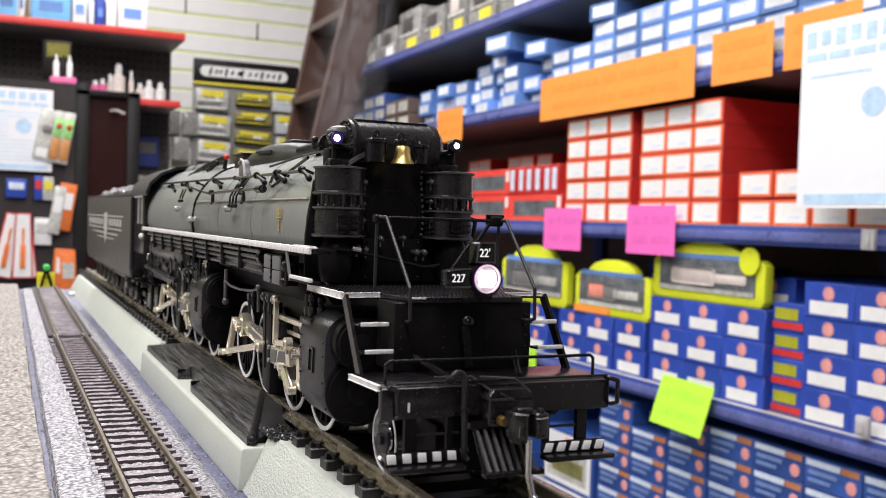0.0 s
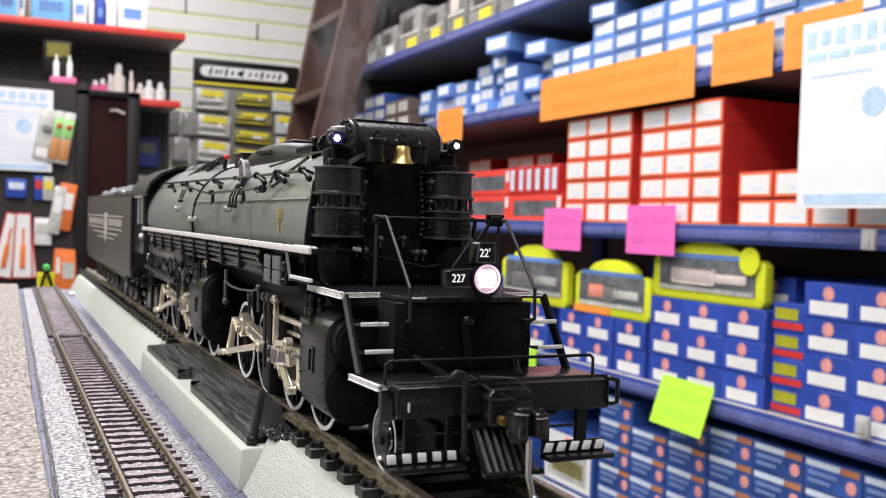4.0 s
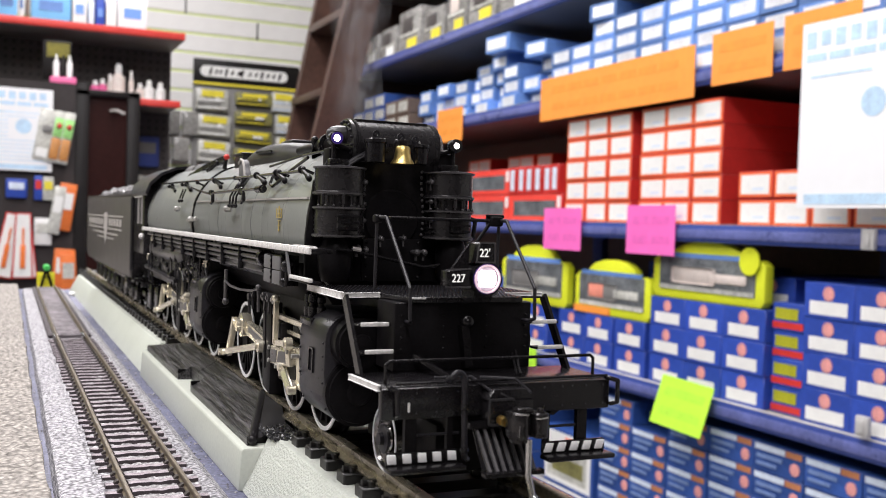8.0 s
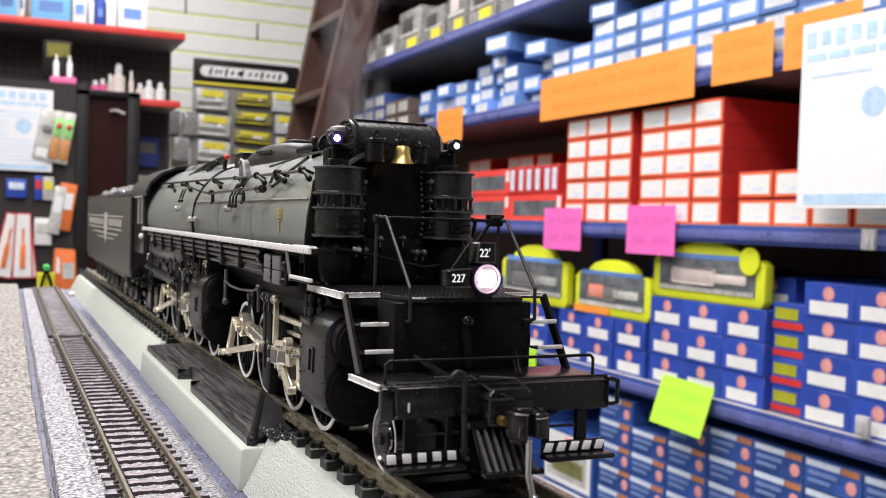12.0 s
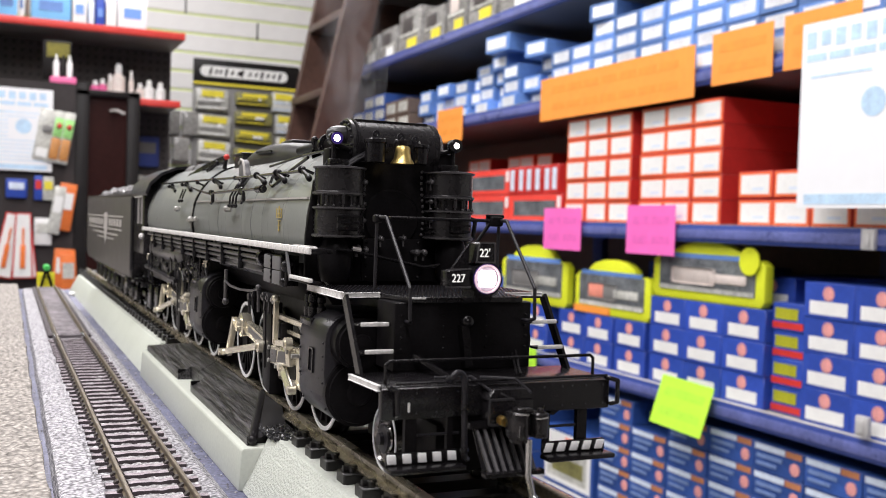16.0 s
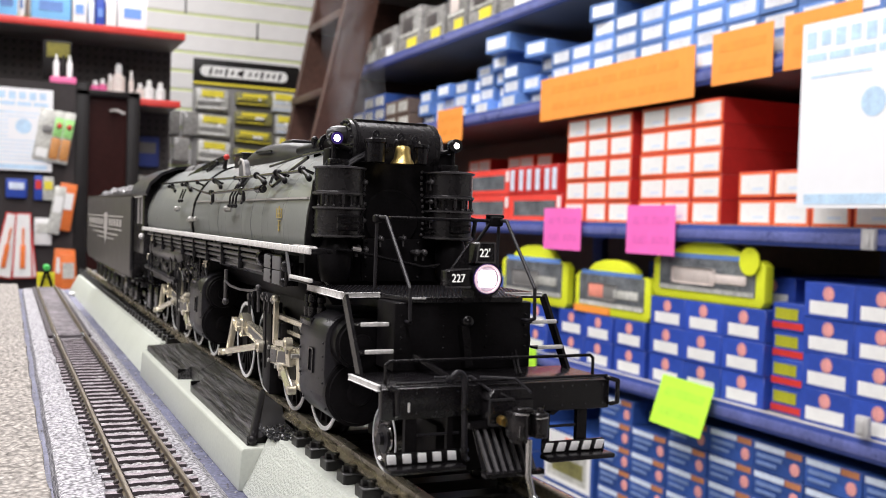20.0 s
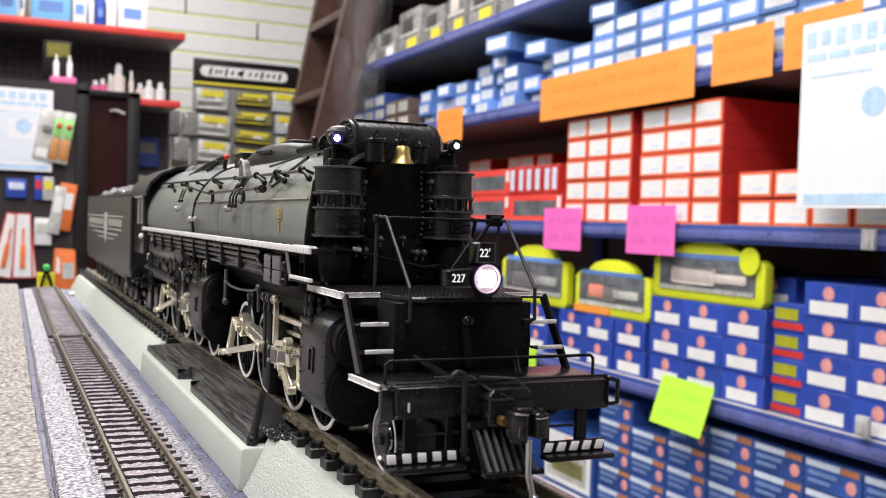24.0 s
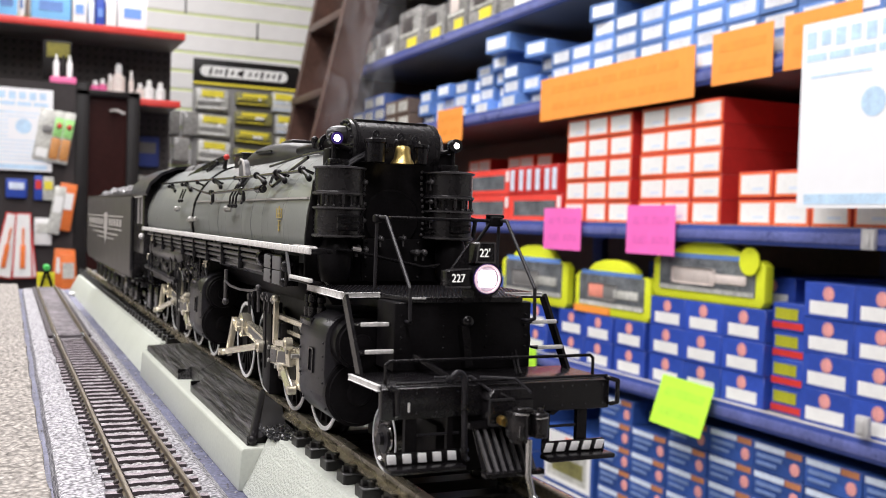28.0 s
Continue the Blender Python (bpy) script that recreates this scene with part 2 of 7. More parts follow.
def text(body, size, depth=0.05):
    """Built-in font as a mesh, upright in the xz plane, facing -y, centred, in millimetres."""
    cu = bpy.data.curves.new("txt", "FONT")
    cu.body, cu.size, cu.extrude, cu.align_x, cu.align_y = body, size, depth, "CENTER", "CENTER"
    ob = bpy.data.objects.new("txt", cu)
    me = ob.to_mesh()
    bm = bmesh.new()
    bm.from_mesh(me)
    ob.to_mesh_clear()
    bpy.data.objects.remove(ob)
    bpy.data.curves.remove(cu)
    bmesh.ops.transform(bm, matrix=pose(0, 0, 0, 90), verts=bm.verts)
    return bm


def rough_sheet(x0, x1, y0, y1, z, cell, amp, seed, edge=None):
    """A fine grid with grain heaped at random; edge(y) may bound it in x."""
    rng = np.random.default_rng(seed)
    nx, ny = int((x1 - x0) / cell) + 1, int((y1 - y0) / cell) + 1
    h = rng.normal(0, 1, (ny, nx))
    low = rng.normal(0, 1, (ny // 3 + 2, nx // 3 + 2)).repeat(3, 0).repeat(3, 1)[:ny, :nx]
    h = amp * (0.65 * h + 0.5 * low)
    bm = bmesh.new()
    grid = []
    for j in range(ny):
        y = y0 + j * cell
        right = edge(y) if edge else x1
        grid.append([bm.verts.new((x0 + (right - x0) * i / (nx - 1), y + 0.3 * cell * h[j, (i * 7) % nx] / max(amp, 1e-6), z + h[j, i] * (1 if i < nx - 1 else 0))) for i in range(nx)])
    for a, b in zip(grid, grid[1:]):
        for i in range(nx - 1):
            bm.faces.new((a[i], a[i + 1], b[i + 1], b[i]))
    return bm


def moved(bm, m):
    bmesh.ops.transform(bm, matrix=m, verts=bm.verts)
    return bm

# ---- layout board and tracks ----
GROUND = -15.0
board = tagged(thing("layout_table", -220, 80, -1050, "blue-grey painted layout table with plywood edge", "table"), kind="")
part("table_top", box(-480, 26, -420, 585, -40, GROUND, 1.0), TABLE, board, "blue-grey painted board top")
for lx, ly in ((-450, -390), (-5, -390), (-450, 555), (-5, 555)):
    part("leg", box(lx - 25, lx + 25, ly - 25, ly + 25, -1050, -40, 2), mat("pine_leg", (0.4, 0.29, 0.17), 0.6) if "pine_leg" not in bpy.data.materials else bpy.data.materials["pine_leg"], board)

# sandy textured board beside the narrow track, with a ragged edge
random.seed(3)
edge = [(-53.4 + 0.25 * math.sin(k * 1.3) + random.uniform(-0.15, 0.15) + max(0, -420 + k * 8.2 - 160) * 0.0078, -420 + k * 8.2) for k in range(121)]
road = solid("textured_road_board", slab([(-470, -420)] + edge + [(-470, edge[-1][1])], "z", GROUND, -10.0, 0.6), PLATEAU,
      "sandy grey textured board with a ragged edge, lying on the table", "road board", at=(-200, 100, GROUND))


def road_edge(y):
    return -53.7 + max(0, y - 160) * 0.0078


part("grain", rough_sheet(-82, -53.7, -20, 560, -9.85, 0.8, 0.16, 6, road_edge), PLATEAU, road, kind="stuff")


# narrow-gauge track on white roadbed; past the rail joint it swings slightly to the right
NX, NG, NJ = -36.1, 5.2, 297.0


def swing(bm):
    for v in bm.verts:
        v.co.x += max(0.0, v.co.y - NJ) * 0.0068
    return bm


def tapered_bed():
    """Roadbed whose outer edge runs in towards the far end."""
    bm = bmesh.new()
    rows = []
    for k in range(41):
        y = -420 + k * 24.5
        xl = -51.5 + max(0, y - 60) * 0.0084 + 0.15 * math.sin(k * 2.1)
        rows.append([bm.verts.new(p) for p in ((xl - 0.7, y, GROUND), (xl, y, -13.0), (xl + 0.8, y, -12.6), (-25.6, y, -12.6), (-24.9, y, -13.0), (-22.6, y, GROUND))])
    for a, b in zip(rows, rows[1:]):
        for j in range(6):
            bm.faces.new((a[j], a[(j + 1) % 6], b[(j + 1) % 6], b[j]))
    bm.faces.new(rows[0])
    bm.faces.new(rows[-1])
    bmesh.ops.recalc_face_normals(bm, faces=bm.faces)
    return bm


ntrack = thing("narrow_track", NX, 100, GROUND, "small brown-sleepered model track on white ballasted roadbed", "track")
part("roadbed", tapered_bed(), CORK, ntrack, "white speckled roadbed")
RAILP = [(-0.55, 0), (0.55, 0), (0.55, 0.2), (0.16, 0.4), (0.16, 1.0), (0.36, 1.12), (0.36, 1.5), (0.25, 1.6), (-0.25, 1.6), (-0.36, 1.5), (-0.36, 1.12), (-0.16, 1.0), (-0.16, 0.4), (-0.55, 0.2)]
for s in (-1, 1):
    for y0, y1 in ((-420, NJ - 0.3), (NJ + 0.3, 556)):
        part("rail", swing(slab([(NX + s * NG + a, -11.55 + b) for a, b in RAILP], "y", y0, y1)), RAILN, ntrack)
random.seed(5)
tie_me = []
for v in range(6):
    bm = bmesh.new()
    rows = []
    for i in range(13):
        x = -8.1 + 16.2 * i / 12
        j, h = random.uniform(-0.16, 0.16), 1.05 + random.uniform(-0.1, 0.1)
        rows.append([bm.verts.new(c) for c in ((x, j - 1.1, 0), (x, j - 0.9, h), (x, j + 0.9, h), (x, j + 1.1, 0))])
    for p, q in zip(rows, rows[1:]):
        for k in range(4):
            bm.faces.new((p[k], p[(k + 1) % 4], q[(k + 1) % 4], q[k]))
    bm.faces.new(rows[0])
    bm.faces.new(rows[-1])
    bmesh.ops.recalc_face_normals(bm, faces=bm.faces)
    # tops are dusty and light; the sides' dark brown has their shade painted in
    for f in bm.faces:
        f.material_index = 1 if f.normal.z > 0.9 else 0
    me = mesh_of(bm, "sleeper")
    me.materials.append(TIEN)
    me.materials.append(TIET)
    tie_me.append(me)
chair_me = mesh_of(join(slab([(-1.25, 0), (-0.4, 0), (-0.4, 0.85), (-0.75, 0.85), (-1.25, 0.35)], "y", -0.7, 0.7, 0.08), slab([(1.25, 0), (0.4, 0), (0.4, 0.85), (0.75, 0.85), (1.25, 0.35)], "y", -0.7, 0.7, 0.08)), "rail_chair")
chair_me.materials.append(CHAIRN)
for k in range(64):
    y = -60 + k * 5.7
    if y > NJ - 4:
        continue
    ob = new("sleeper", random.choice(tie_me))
    ob.parent = ntrack
    ob.location = Vector((random.uniform(-0.3, 0.3), y - 100, -12.6 - GROUND)) * MM
    ob.rotation_euler.z = random.uniform(-0.02, 0.02)
    for s in (-1, 1):
        c = new("rail_chair", chair_me)
        c.parent = ntrack
        c.location = Vector((s * NG, y - 100, -11.7 - GROUND)) * MM
for xa, xb in ((NX - 8.9, NX - NG - 0.7), (NX + NG + 0.7, NX + 8.7)):
    part("ballast_shoulder", rough_sheet(xa, xb, -60, NJ - 3, -12.2, 0.5, 0.12, 19), CORK, ntrack, "white ballast along the rails", kind="stuff")
part("ballast_fill", rough_sheet(NX - NG + 0.8, NX + NG - 0.8, -60, NJ - 3, -12.15, 0.55, 0.12, 8), FILL, ntrack, "white dusty ballast between the sleepers", kind="stuff")
part("rail_joiner", join(*[box(NX + s * NG - 0.95, NX + s * NG + 0.95, NJ - 4, NJ + 4, -11.5, -10.5, 0.25) for s in (-1, 1)]), STEEL, ntrack, "bright metal rail joiners")
# filler between and beside the rails at the far end
for xa, xb in ((NX - NG + 0.9, NX + NG - 0.9), (NX - NG - 2.6, NX - NG - 0.8), (NX + NG + 0.8, NX + NG + 2.6)):
    part("track_pad", swing(box(xa, xb, NJ + 1.5, 553, -12.4, -11.2, 0.2)), PADN if xb - xa > 4 else TIEN, ntrack, "grey brown filler pad beside the rails")

random.seed(17)
bms = []
for k in range(420):
    b = bmesh.new()
    bmesh.ops.create_icosphere(b, subdivisions=1, radius=random.choice((0.12, 0.16, 0.2, 0.3)))
    left = k % 5 == 0
    px, py = (random.uniform(-53.4, -51.6) if left else -19.6 - abs(random.gauss(0, 2.2))), random.uniform(20, 420)
    if px < -23 and not left:
        px = -23
    bmesh.ops.translate(b, vec=(px, py, GROUND + 0.08), verts=b.verts)
    bms.append(b)
solid("ballast_specks", join(*bms), CORK, "scattered white ballast specks on the blue-grey board", "ballast", kind="stuff", at=(-21, 200, GROUND))

# bumper at the track end: black A frame, green head, yellow panel behind
YEL = mat("yellow_card", (0.85, 0.78, 0.03), 0.5)
LABELW = mat("off_white_plastic", (0.75, 0.74, 0.72), 0.5, scale=300, vary=0.1)
GRN = mat("green_plastic", (0.08, 0.62, 0.12), 0.4)
stop = thing("track_bumper", -33, 556, -10, "black A-frame track bumper with green head", "bumper")
part("frame", join(bar((-37.2, 556, -12), (-34.3, 556, -0.6), 1.5, 1.6), bar((-30.4, 556, -12), (-33.9, 556, -0.6), 1.5, 1.6), bar((-35.4, 556, -5.4), (-32.6, 556, -5.4), 0.9, 0.9)), SOOT, stop)
part("foot_plate", box(-38.8, -28.8, 551, 559, -12.6, -11.9, 0.5), LABELW, stop, "off-white foot plate")
part("head", lathe((-34.0, 0, 0.8), "y", [(553.4, 0.001), (553.5, 1.5), (554.4, 2.1), (557, 2.1), (557.4, 0.001)], 18), GRN, stop, "green round head")
part("panel", box(-39.4, -28.9, 559, 560, -12.4, -2.4, 0.2), YEL, stop, "bright yellow panel")
# white blob added in place of a bright glint beside the roadbed
b_ = bmesh.new()
bmesh.ops.create_icosphere(b_, subdivisions=2, radius=2.0)
for i, v in enumerate(b_.verts):
    v.co = Vector((v.co.x * 0.9, v.co.y * 1.6, v.co.z * 0.8)) * (0.9 + 0.2 * ((i * 37) % 7) / 7) + Vector((-20.6, 530, -13.9))
solid("plaster_lump", b_, LABELW, "small white blob added as a glint on the board beside the roadbed", "plaster", at=(-20.6, 530, GROUND))

# raised plastic roadbed of the locomotive's track
track = thing("display_track", 0, 100, GROUND, "black-sleepered model track on pale grey plastic roadbed", "track")
part("roadbed", slab([(-19.5, GROUND), (-14.2, -4.3), (14.2, -4.3), (19.5, GROUND)], "y", -420, 77.4, 0.3), grains(mat("pebbled_pale_plastic", (0.64, 0.67, 0.61), 0.38, scale=200, vary=0.03, bump=0), 2100, 0.12, 0.00022), track, "pebble-textured pale grey roadbed")
part("roadbed", slab([(-19.4, GROUND), (-14.2, -4.6), (14.2, -4.6), (19.4, GROUND)], "y", 217, 572, 0.4), BASE, track, "smooth pale grey roadbed")
part("crossing_base", slab([(-20.2, GROUND), (-19.7, -7.3), (-19.2, -6.9), (19.2, -6.9), (19.7, -7.3), (20.2, GROUND)], "y", 77, 217, 0.35), BASE, track, "pale grey crossing base")
RAILH = [(-1.3, 0), (1.3, 0), (1.3, 0.3), (0.35, 0.7), (0.35, 1.55), (0.85, 1.75), (0.85, 2.4), (0.6, 2.54), (-0.6, 2.54), (-0.85, 2.4), (-0.85, 1.75), (-0.35, 1.55), (-0.35, 0.7), (-1.3, 0.3)]
for s in (-1, 1):
    part("rail", slab([(s * 9.1 + a, -2.54 + b) for a, b in RAILH], "y", -420, 568), RAIL, track)
hotie = mesh_of(join(box(-12.8, 12.8, -1.9, 1.9, 0, 2.6, 0.25, 1)), "sleeper")
hotie.materials.append(TIE)
CROSS = [(-0.6, -1.7), (0.0, -1.7), (0.0, -0.5), (0.9, -0.5), (0.9, 0.5), (0.0, 0.5), (0.0, 1.7), (-0.6, 1.7), (-0.6, 0.5), (-1.4, 0.5), (-1.4, -0.5), (-0.6, -0.5)]
clip = mesh_of(slab(CROSS, "z", 0, 0.85, 0.12), "rail_clip")
clip.materials.append(TIE)
for k in range(76):
    y = 66 - 8.7 * 15 + k * 8.7
    if 72 < y < 210:
        continue
    ob = new("sleeper", hotie)
    ob.parent = track
    ob.location = Vector((0, y - 100, -5.2 - GROUND)) * MM
    for s in (-1, 1):
        for e in (-1, 1):
            c = new("rail_clip", clip)
            c.parent = track
            c.location = Vector((s * 9.1 + e * 1.9, y - 100, -2.6 - GROUND)) * MM
            c.rotation_euler.z = 0 if e < 0 else math.pi

# grade crossing decks: planks of black plastic wood
deck = thing("crossing_deck", -14, 140, -7, "black plastic plank crossing deck leaning on the roadbed beside the rail", "crossing")
random.seed(11)


def ramp_z(x):
    return -5.3 + (x + 17.9) * 0.58


def deck_front(x):
    """The deck's ends run askew to the rail."""
    return 79.0 + 2.6 * (x + 17.9)


def deck_back(x):
    return 217.0 - 4.0 * (x + 17.9)


def plank(x0, x1, ya, yb, front, back):
    """One board from x0 to x1; its ends follow the skew where front or back is set."""
    j = [random.uniform(-0.05, 0.1) for _ in range(2)]
    y00, y01 = (deck_front(x0), deck_front(x1)) if front else (ya, ya)
    y10, y11 = (deck_back(x0), deck_back(x1)) if back else (yb, yb)
    bm = bmesh.new()
    top = [bm.verts.new(c) for c in ((x0, y00, ramp_z(x0) + j[0]), (x1, y01, ramp_z(x1) + j[1]), (x1, y11, ramp_z(x1) + j[1]), (x0, y10, ramp_z(x0) + j[0]))]
    low = [bm.verts.new((v.co.x, v.co.y, -6.9)) for v in top]
    bm.faces.new(top)
    bm.faces.new(low[::-1])
    for k in range(4):
        bm.faces.new((top[k], low[k], low[(k + 1) % 4], top[(k + 1) % 4]))
    bmesh.ops.recalc_face_normals(bm, faces=bm.faces)
    lo_y, hi_y = max(y00, y01) + 1, min(y10, y11) - 3
    for e in range(3):
        gx, yy = random.uniform(x0 + 0.1, x1 - 0.2), random.uniform(lo_y, max(lo_y + 0.1, hi_y - 10))
        bm = join(bm, bar((gx, yy, ramp_z(gx) + 0.05), (gx + random.uniform(-.1, .1), min(yy + random.uniform(5, 20), hi_y + 3), ramp_z(gx) + 0.05), 0.1, 0.16))
    part("plank", bm, PLANK, deck)


N_PL = 10
for k in range(N_PL):
    w = 7.9 / N_PL
    x0 = -17.9 + k * w
    x1 = x0 + w - 0.09
    notch = x1 < -14.7
    plank(x0, x1, 0, 139.5 if notch else 148, True, False)
    plank(x0, x1, 158 if notch else 148.5, 0, False, True)
part("edge_beam", box(-18.25, -17.95, 79, 139.5, -6.9, -5.2, 0.1), PLANK, deck)
part("edge_beam", box(-18.25, -17.95, 158, 216, -6.9, -5.2, 0.1), PLANK, deck)
part("notch_wall", join(box(-18.2, -14.7, 138.6, 139.45, -6.9, -4.2), box(-18.2, -14.7, 158.05, 158.9, -6.9, -4.2)), SOOT, deck)
part("end_beam", join(rod((-17.3, 78.6, -5.7), (-10.1, 99.8, -0.9), 0.95, 16), ball((-17.3, 78.6, -5.7), 0.95, 12), ball((-10.1, 99.8, -0.9), 0.95, 12)), MOULD, deck, "rounded black end beam")
wedge = bmesh.new()
w3 = [wedge.verts.new(p) for p in ((-17.0, 78.9, -5.7), (-10.1, 99.8, -0.5), (-9.95, 85.0, -0.9), (-10.2, 80.0, -4.6))]
w4 = [wedge.verts.new((p.co.x, p.co.y + 1.2, -6.9)) for p in w3]
wedge.faces.new(w3)
wedge.faces.new(w4[::-1])
for k in range(4):
    wedge.faces.new((w3[k], w3[(k + 1) % 4], w4[(k + 1) % 4], w4[k]))
bmesh.ops.recalc_face_normals(wedge, faces=wedge.faces)
part("end_ramp", wedge, MOULD, deck, "smooth black moulded end ramp")
part("inner_planks", box(-6.6, 6.6, 90, 190, -6, -0.6, 0.2), PLANK, deck)
# loose black gravel heap before the deck
random.seed(21)
bms = []
for k in range(520):
    gx = random.uniform(-15.2, -9.8)
    gy = random.uniform(69.5 - 0.5 * (gx + 12), max(73, min(deck_front(gx) - 1.2, 85)))
    r = random.uniform(0.24, 0.46)
    b = bmesh.new()
    bmesh.ops.create_icosphere(b, subdivisions=1, radius=r)
    for v in b.verts:
        v.co = Vector(v.co) * random.uniform(0.75, 1.2) + Vector((gx, gy, -4.5 + random.uniform(0, 0.35) + max(0, gx + 15) * 0.1))
    bms.append(b)
solid("gravel_heap", join(*bms), GLOSSBLK, "small heap of shiny black gravel on the roadbed", "gravel", kind="stuff", at=(-13, 74, -5.6))

# ---- locomotive ----
loco = thing("steam_locomotive", 0, 140, 0, "black model steam locomotive with grey boiler, standing on track", "locomotive")
BZ, BR = 35.5, 14.8
# boiler jacket with seams
prof = [(55.4, 14.0), (55.5, BR)]
for ys in (70, 86, 104, 120, 139, 158):
    prof += [(ys - 0.25, BR), (ys - 0.2, BR + 0.05), (ys + 0.2, BR + 0.05), (ys + 0.25, BR)]
prof += [(162, BR), (170, 15.9), (200, 16.3), (234, 16.5), (236, 16.3), (236, 3)]
boiler = part("boiler", lathe((0, 0, BZ), "y", prof, 72), GREY, loco, "olive grey sheet-metal boiler jacket")
# seam strip in a paler grey, which paints its highlight
part("seam_strip", bar((-14.25, 56, 40.2), (-14.25, 158, 40.2), 0.5, 0.35), LETTER, boiler)
part("boiler_band", ring((0, 160.5, BZ), "y", BR, BR + 0.45, -0.5, 0.5, 72), BLACK, boiler)
for yb in (95, 128):
    part("seam_strip", ring((0, yb, BZ), "y", BR - .1, BR + 0.12, -0.12, 0.12, 72), GREY, boiler)
# vertical sheet joints low on the side
for yb in (66.5, 81, 100, 124, 146, 190):
    part("sheet_joint", lathe((0, yb, BZ), "y", [(-0.06, BR + 0.03 + (1.0 if yb > 165 else 0)), (0.06, BR + 0.03 + (1.0 if yb > 165 else 0))], 12, 195, 178), JOINT, boiler)
# smokebox front
smoke = part("smokebox", lathe((0, 0, BZ), "y", [(55.7, 14.6), (55.0, 14.3), (54.8, 13.6), (54.8, 0.001)], 64), SOOT, loco, "soot black smokebox front")
part("front_plate", slab([(-15.2, 26.2), (-15.2, 34), (-14, 43), (-11, 47.5), (11, 47.5), (14, 43), (15.2, 34), (15.2, 26.2)], "y", 54.0, 54.9, 0.15), SOOT, smoke)
for k in range(12):
    for s in (-1, 1):
        part("bolt", ball((s * (5.7 + 0.25 * math.sin(k * 0.5)), 53.8, 34.4 + k * 1.0), 0.3, 6), FRAMEG, smoke)
part("smokebox_door", lathe((0, 0, 37), "y", [(54.0, 5.2), (53.6, 4.8), (53.4, 3), (53.3, 0.001)], 32), SOOT, smoke)
# pumps
for s in (-1, 1):
    px_, py_ = s * 10.1, 52.2
    pump = part("air_pump", lathe((px_, py_, 0), "z", [(33.6, 3.2), (33.7, 4.3), (34.2, 4.35), (34.3, 4.05), (38.2, 4.05), (38.3, 4.35), (38.8, 4.35), (38.9, 3.4), (40.6, 3.4), (40.7, 4.35), (41.2, 4.4), (41.4, 4.15), (45.0, 4.15), (45.1, 4.3), (45.4, 4.3), (45.5, 3.8), (45.8, 1.2), (46.2, 1.0), (46.2, 0.001)], 36), PUMP, loco, "satin black twin-stage air pump")
    for a in range(8):
        t = 2 * math.pi * a / 8 + 0.2
        part("pump_bolt", rod((px_ + 3.8 * math.cos(t), py_ + 3.8 * math.sin(t), 38.6), (px_ + 3.8 * math.cos(t), py_ + 3.8 * math.sin(t), 40.9), 0.25, 6), BLACK, pump)
    second = part("pump_cylinder", lathe((px_ + 0.6 * s, py_ - 0.4, 0), "z", [(26.3, 2.2), (28, 2.8), (31, 3.0), (32.6, 2.4), (33.6, 2.0)], 24), SOOT, pump)
    part("pump_head", box(px_ - 2.2, px_ + 1.2, py_ - 1.2, py_ + 0.8, 45.6, 46.8, 0.25), BLACK, pump)
    # lighter rings painted in as the glints along the pump rims
    for zb in (34.0, 38.6, 41.0, 45.25):
        part("pump_band", ring((px_, py_, zb), "z", 4.25, 4.5, -0.13, 0.13, 36), FRAMEG, pump)
    for k in range(7):
        a = radians(200 + 20 * k)
        part("pump_nut", ball((px_ + 4.3 * math.cos(a), py_ + 4.3 * math.sin(a), 38.95), 0.22, 6), FRAMEG, pump)
    if s > 0:
        part("pump_pipe", pipe([(px_ + 4.2, py_ - 0.6, 37.4), (px_ + 5.0, py_ - 0.6, 37.2), (px_ + 5.0, py_, 34.2), (px_ + 4.2, py_, 33.8)], 0.4), BLACK, pump)
    for k in range(4):
        part("cylinder_rib", ring((px_, py_, 34.9 + k * 0.75), "z", 3.9, 4.18, -0.12, 0.12, 30), PUMP, pump)
    for k in range(3):
        a = radians(215 + 45 * k)
        part("drain_cock", join(rod((px_ + 4.4 * math.cos(a), py_ + 4.4 * math.sin(a), 39.2), (px_ + 4.4 * math.cos(a), py_ + 4.4 * math.sin(a), 40.6), 0.28, 6), ball((px_ + 4.5 * math.cos(a), py_ + 4.5 * math.sin(a), 40.7), 0.33, 6)), PUMP, pump)
    part("valve_box", box(px_ - 1.8, px_ + 1.8, py_ - 4.9, py_ - 4.0, 34.8, 37.6, 0.3), BLACK, pump)
    for zz in (35.2, 36.2, 37.2):
        part("valve_rib", bar((px_ - 1.9, py_ - 5.0, zz), (px_ + 1.9, py_ - 5.0, zz), 0.25, 0.3), BLACK, pump)
part("front_shield", box(-5.4, 5.4, 53.0, 54.6, 26.2, 33.6, 0.3), SOOT, loco, "flat soot black shield plate")
for zz in (27, 29, 31, 33):
    for s in (-1, 1):
        part("rivet", ball((s * 4.8, 52.95, zz), 0.3, 6), BLACK, smoke)
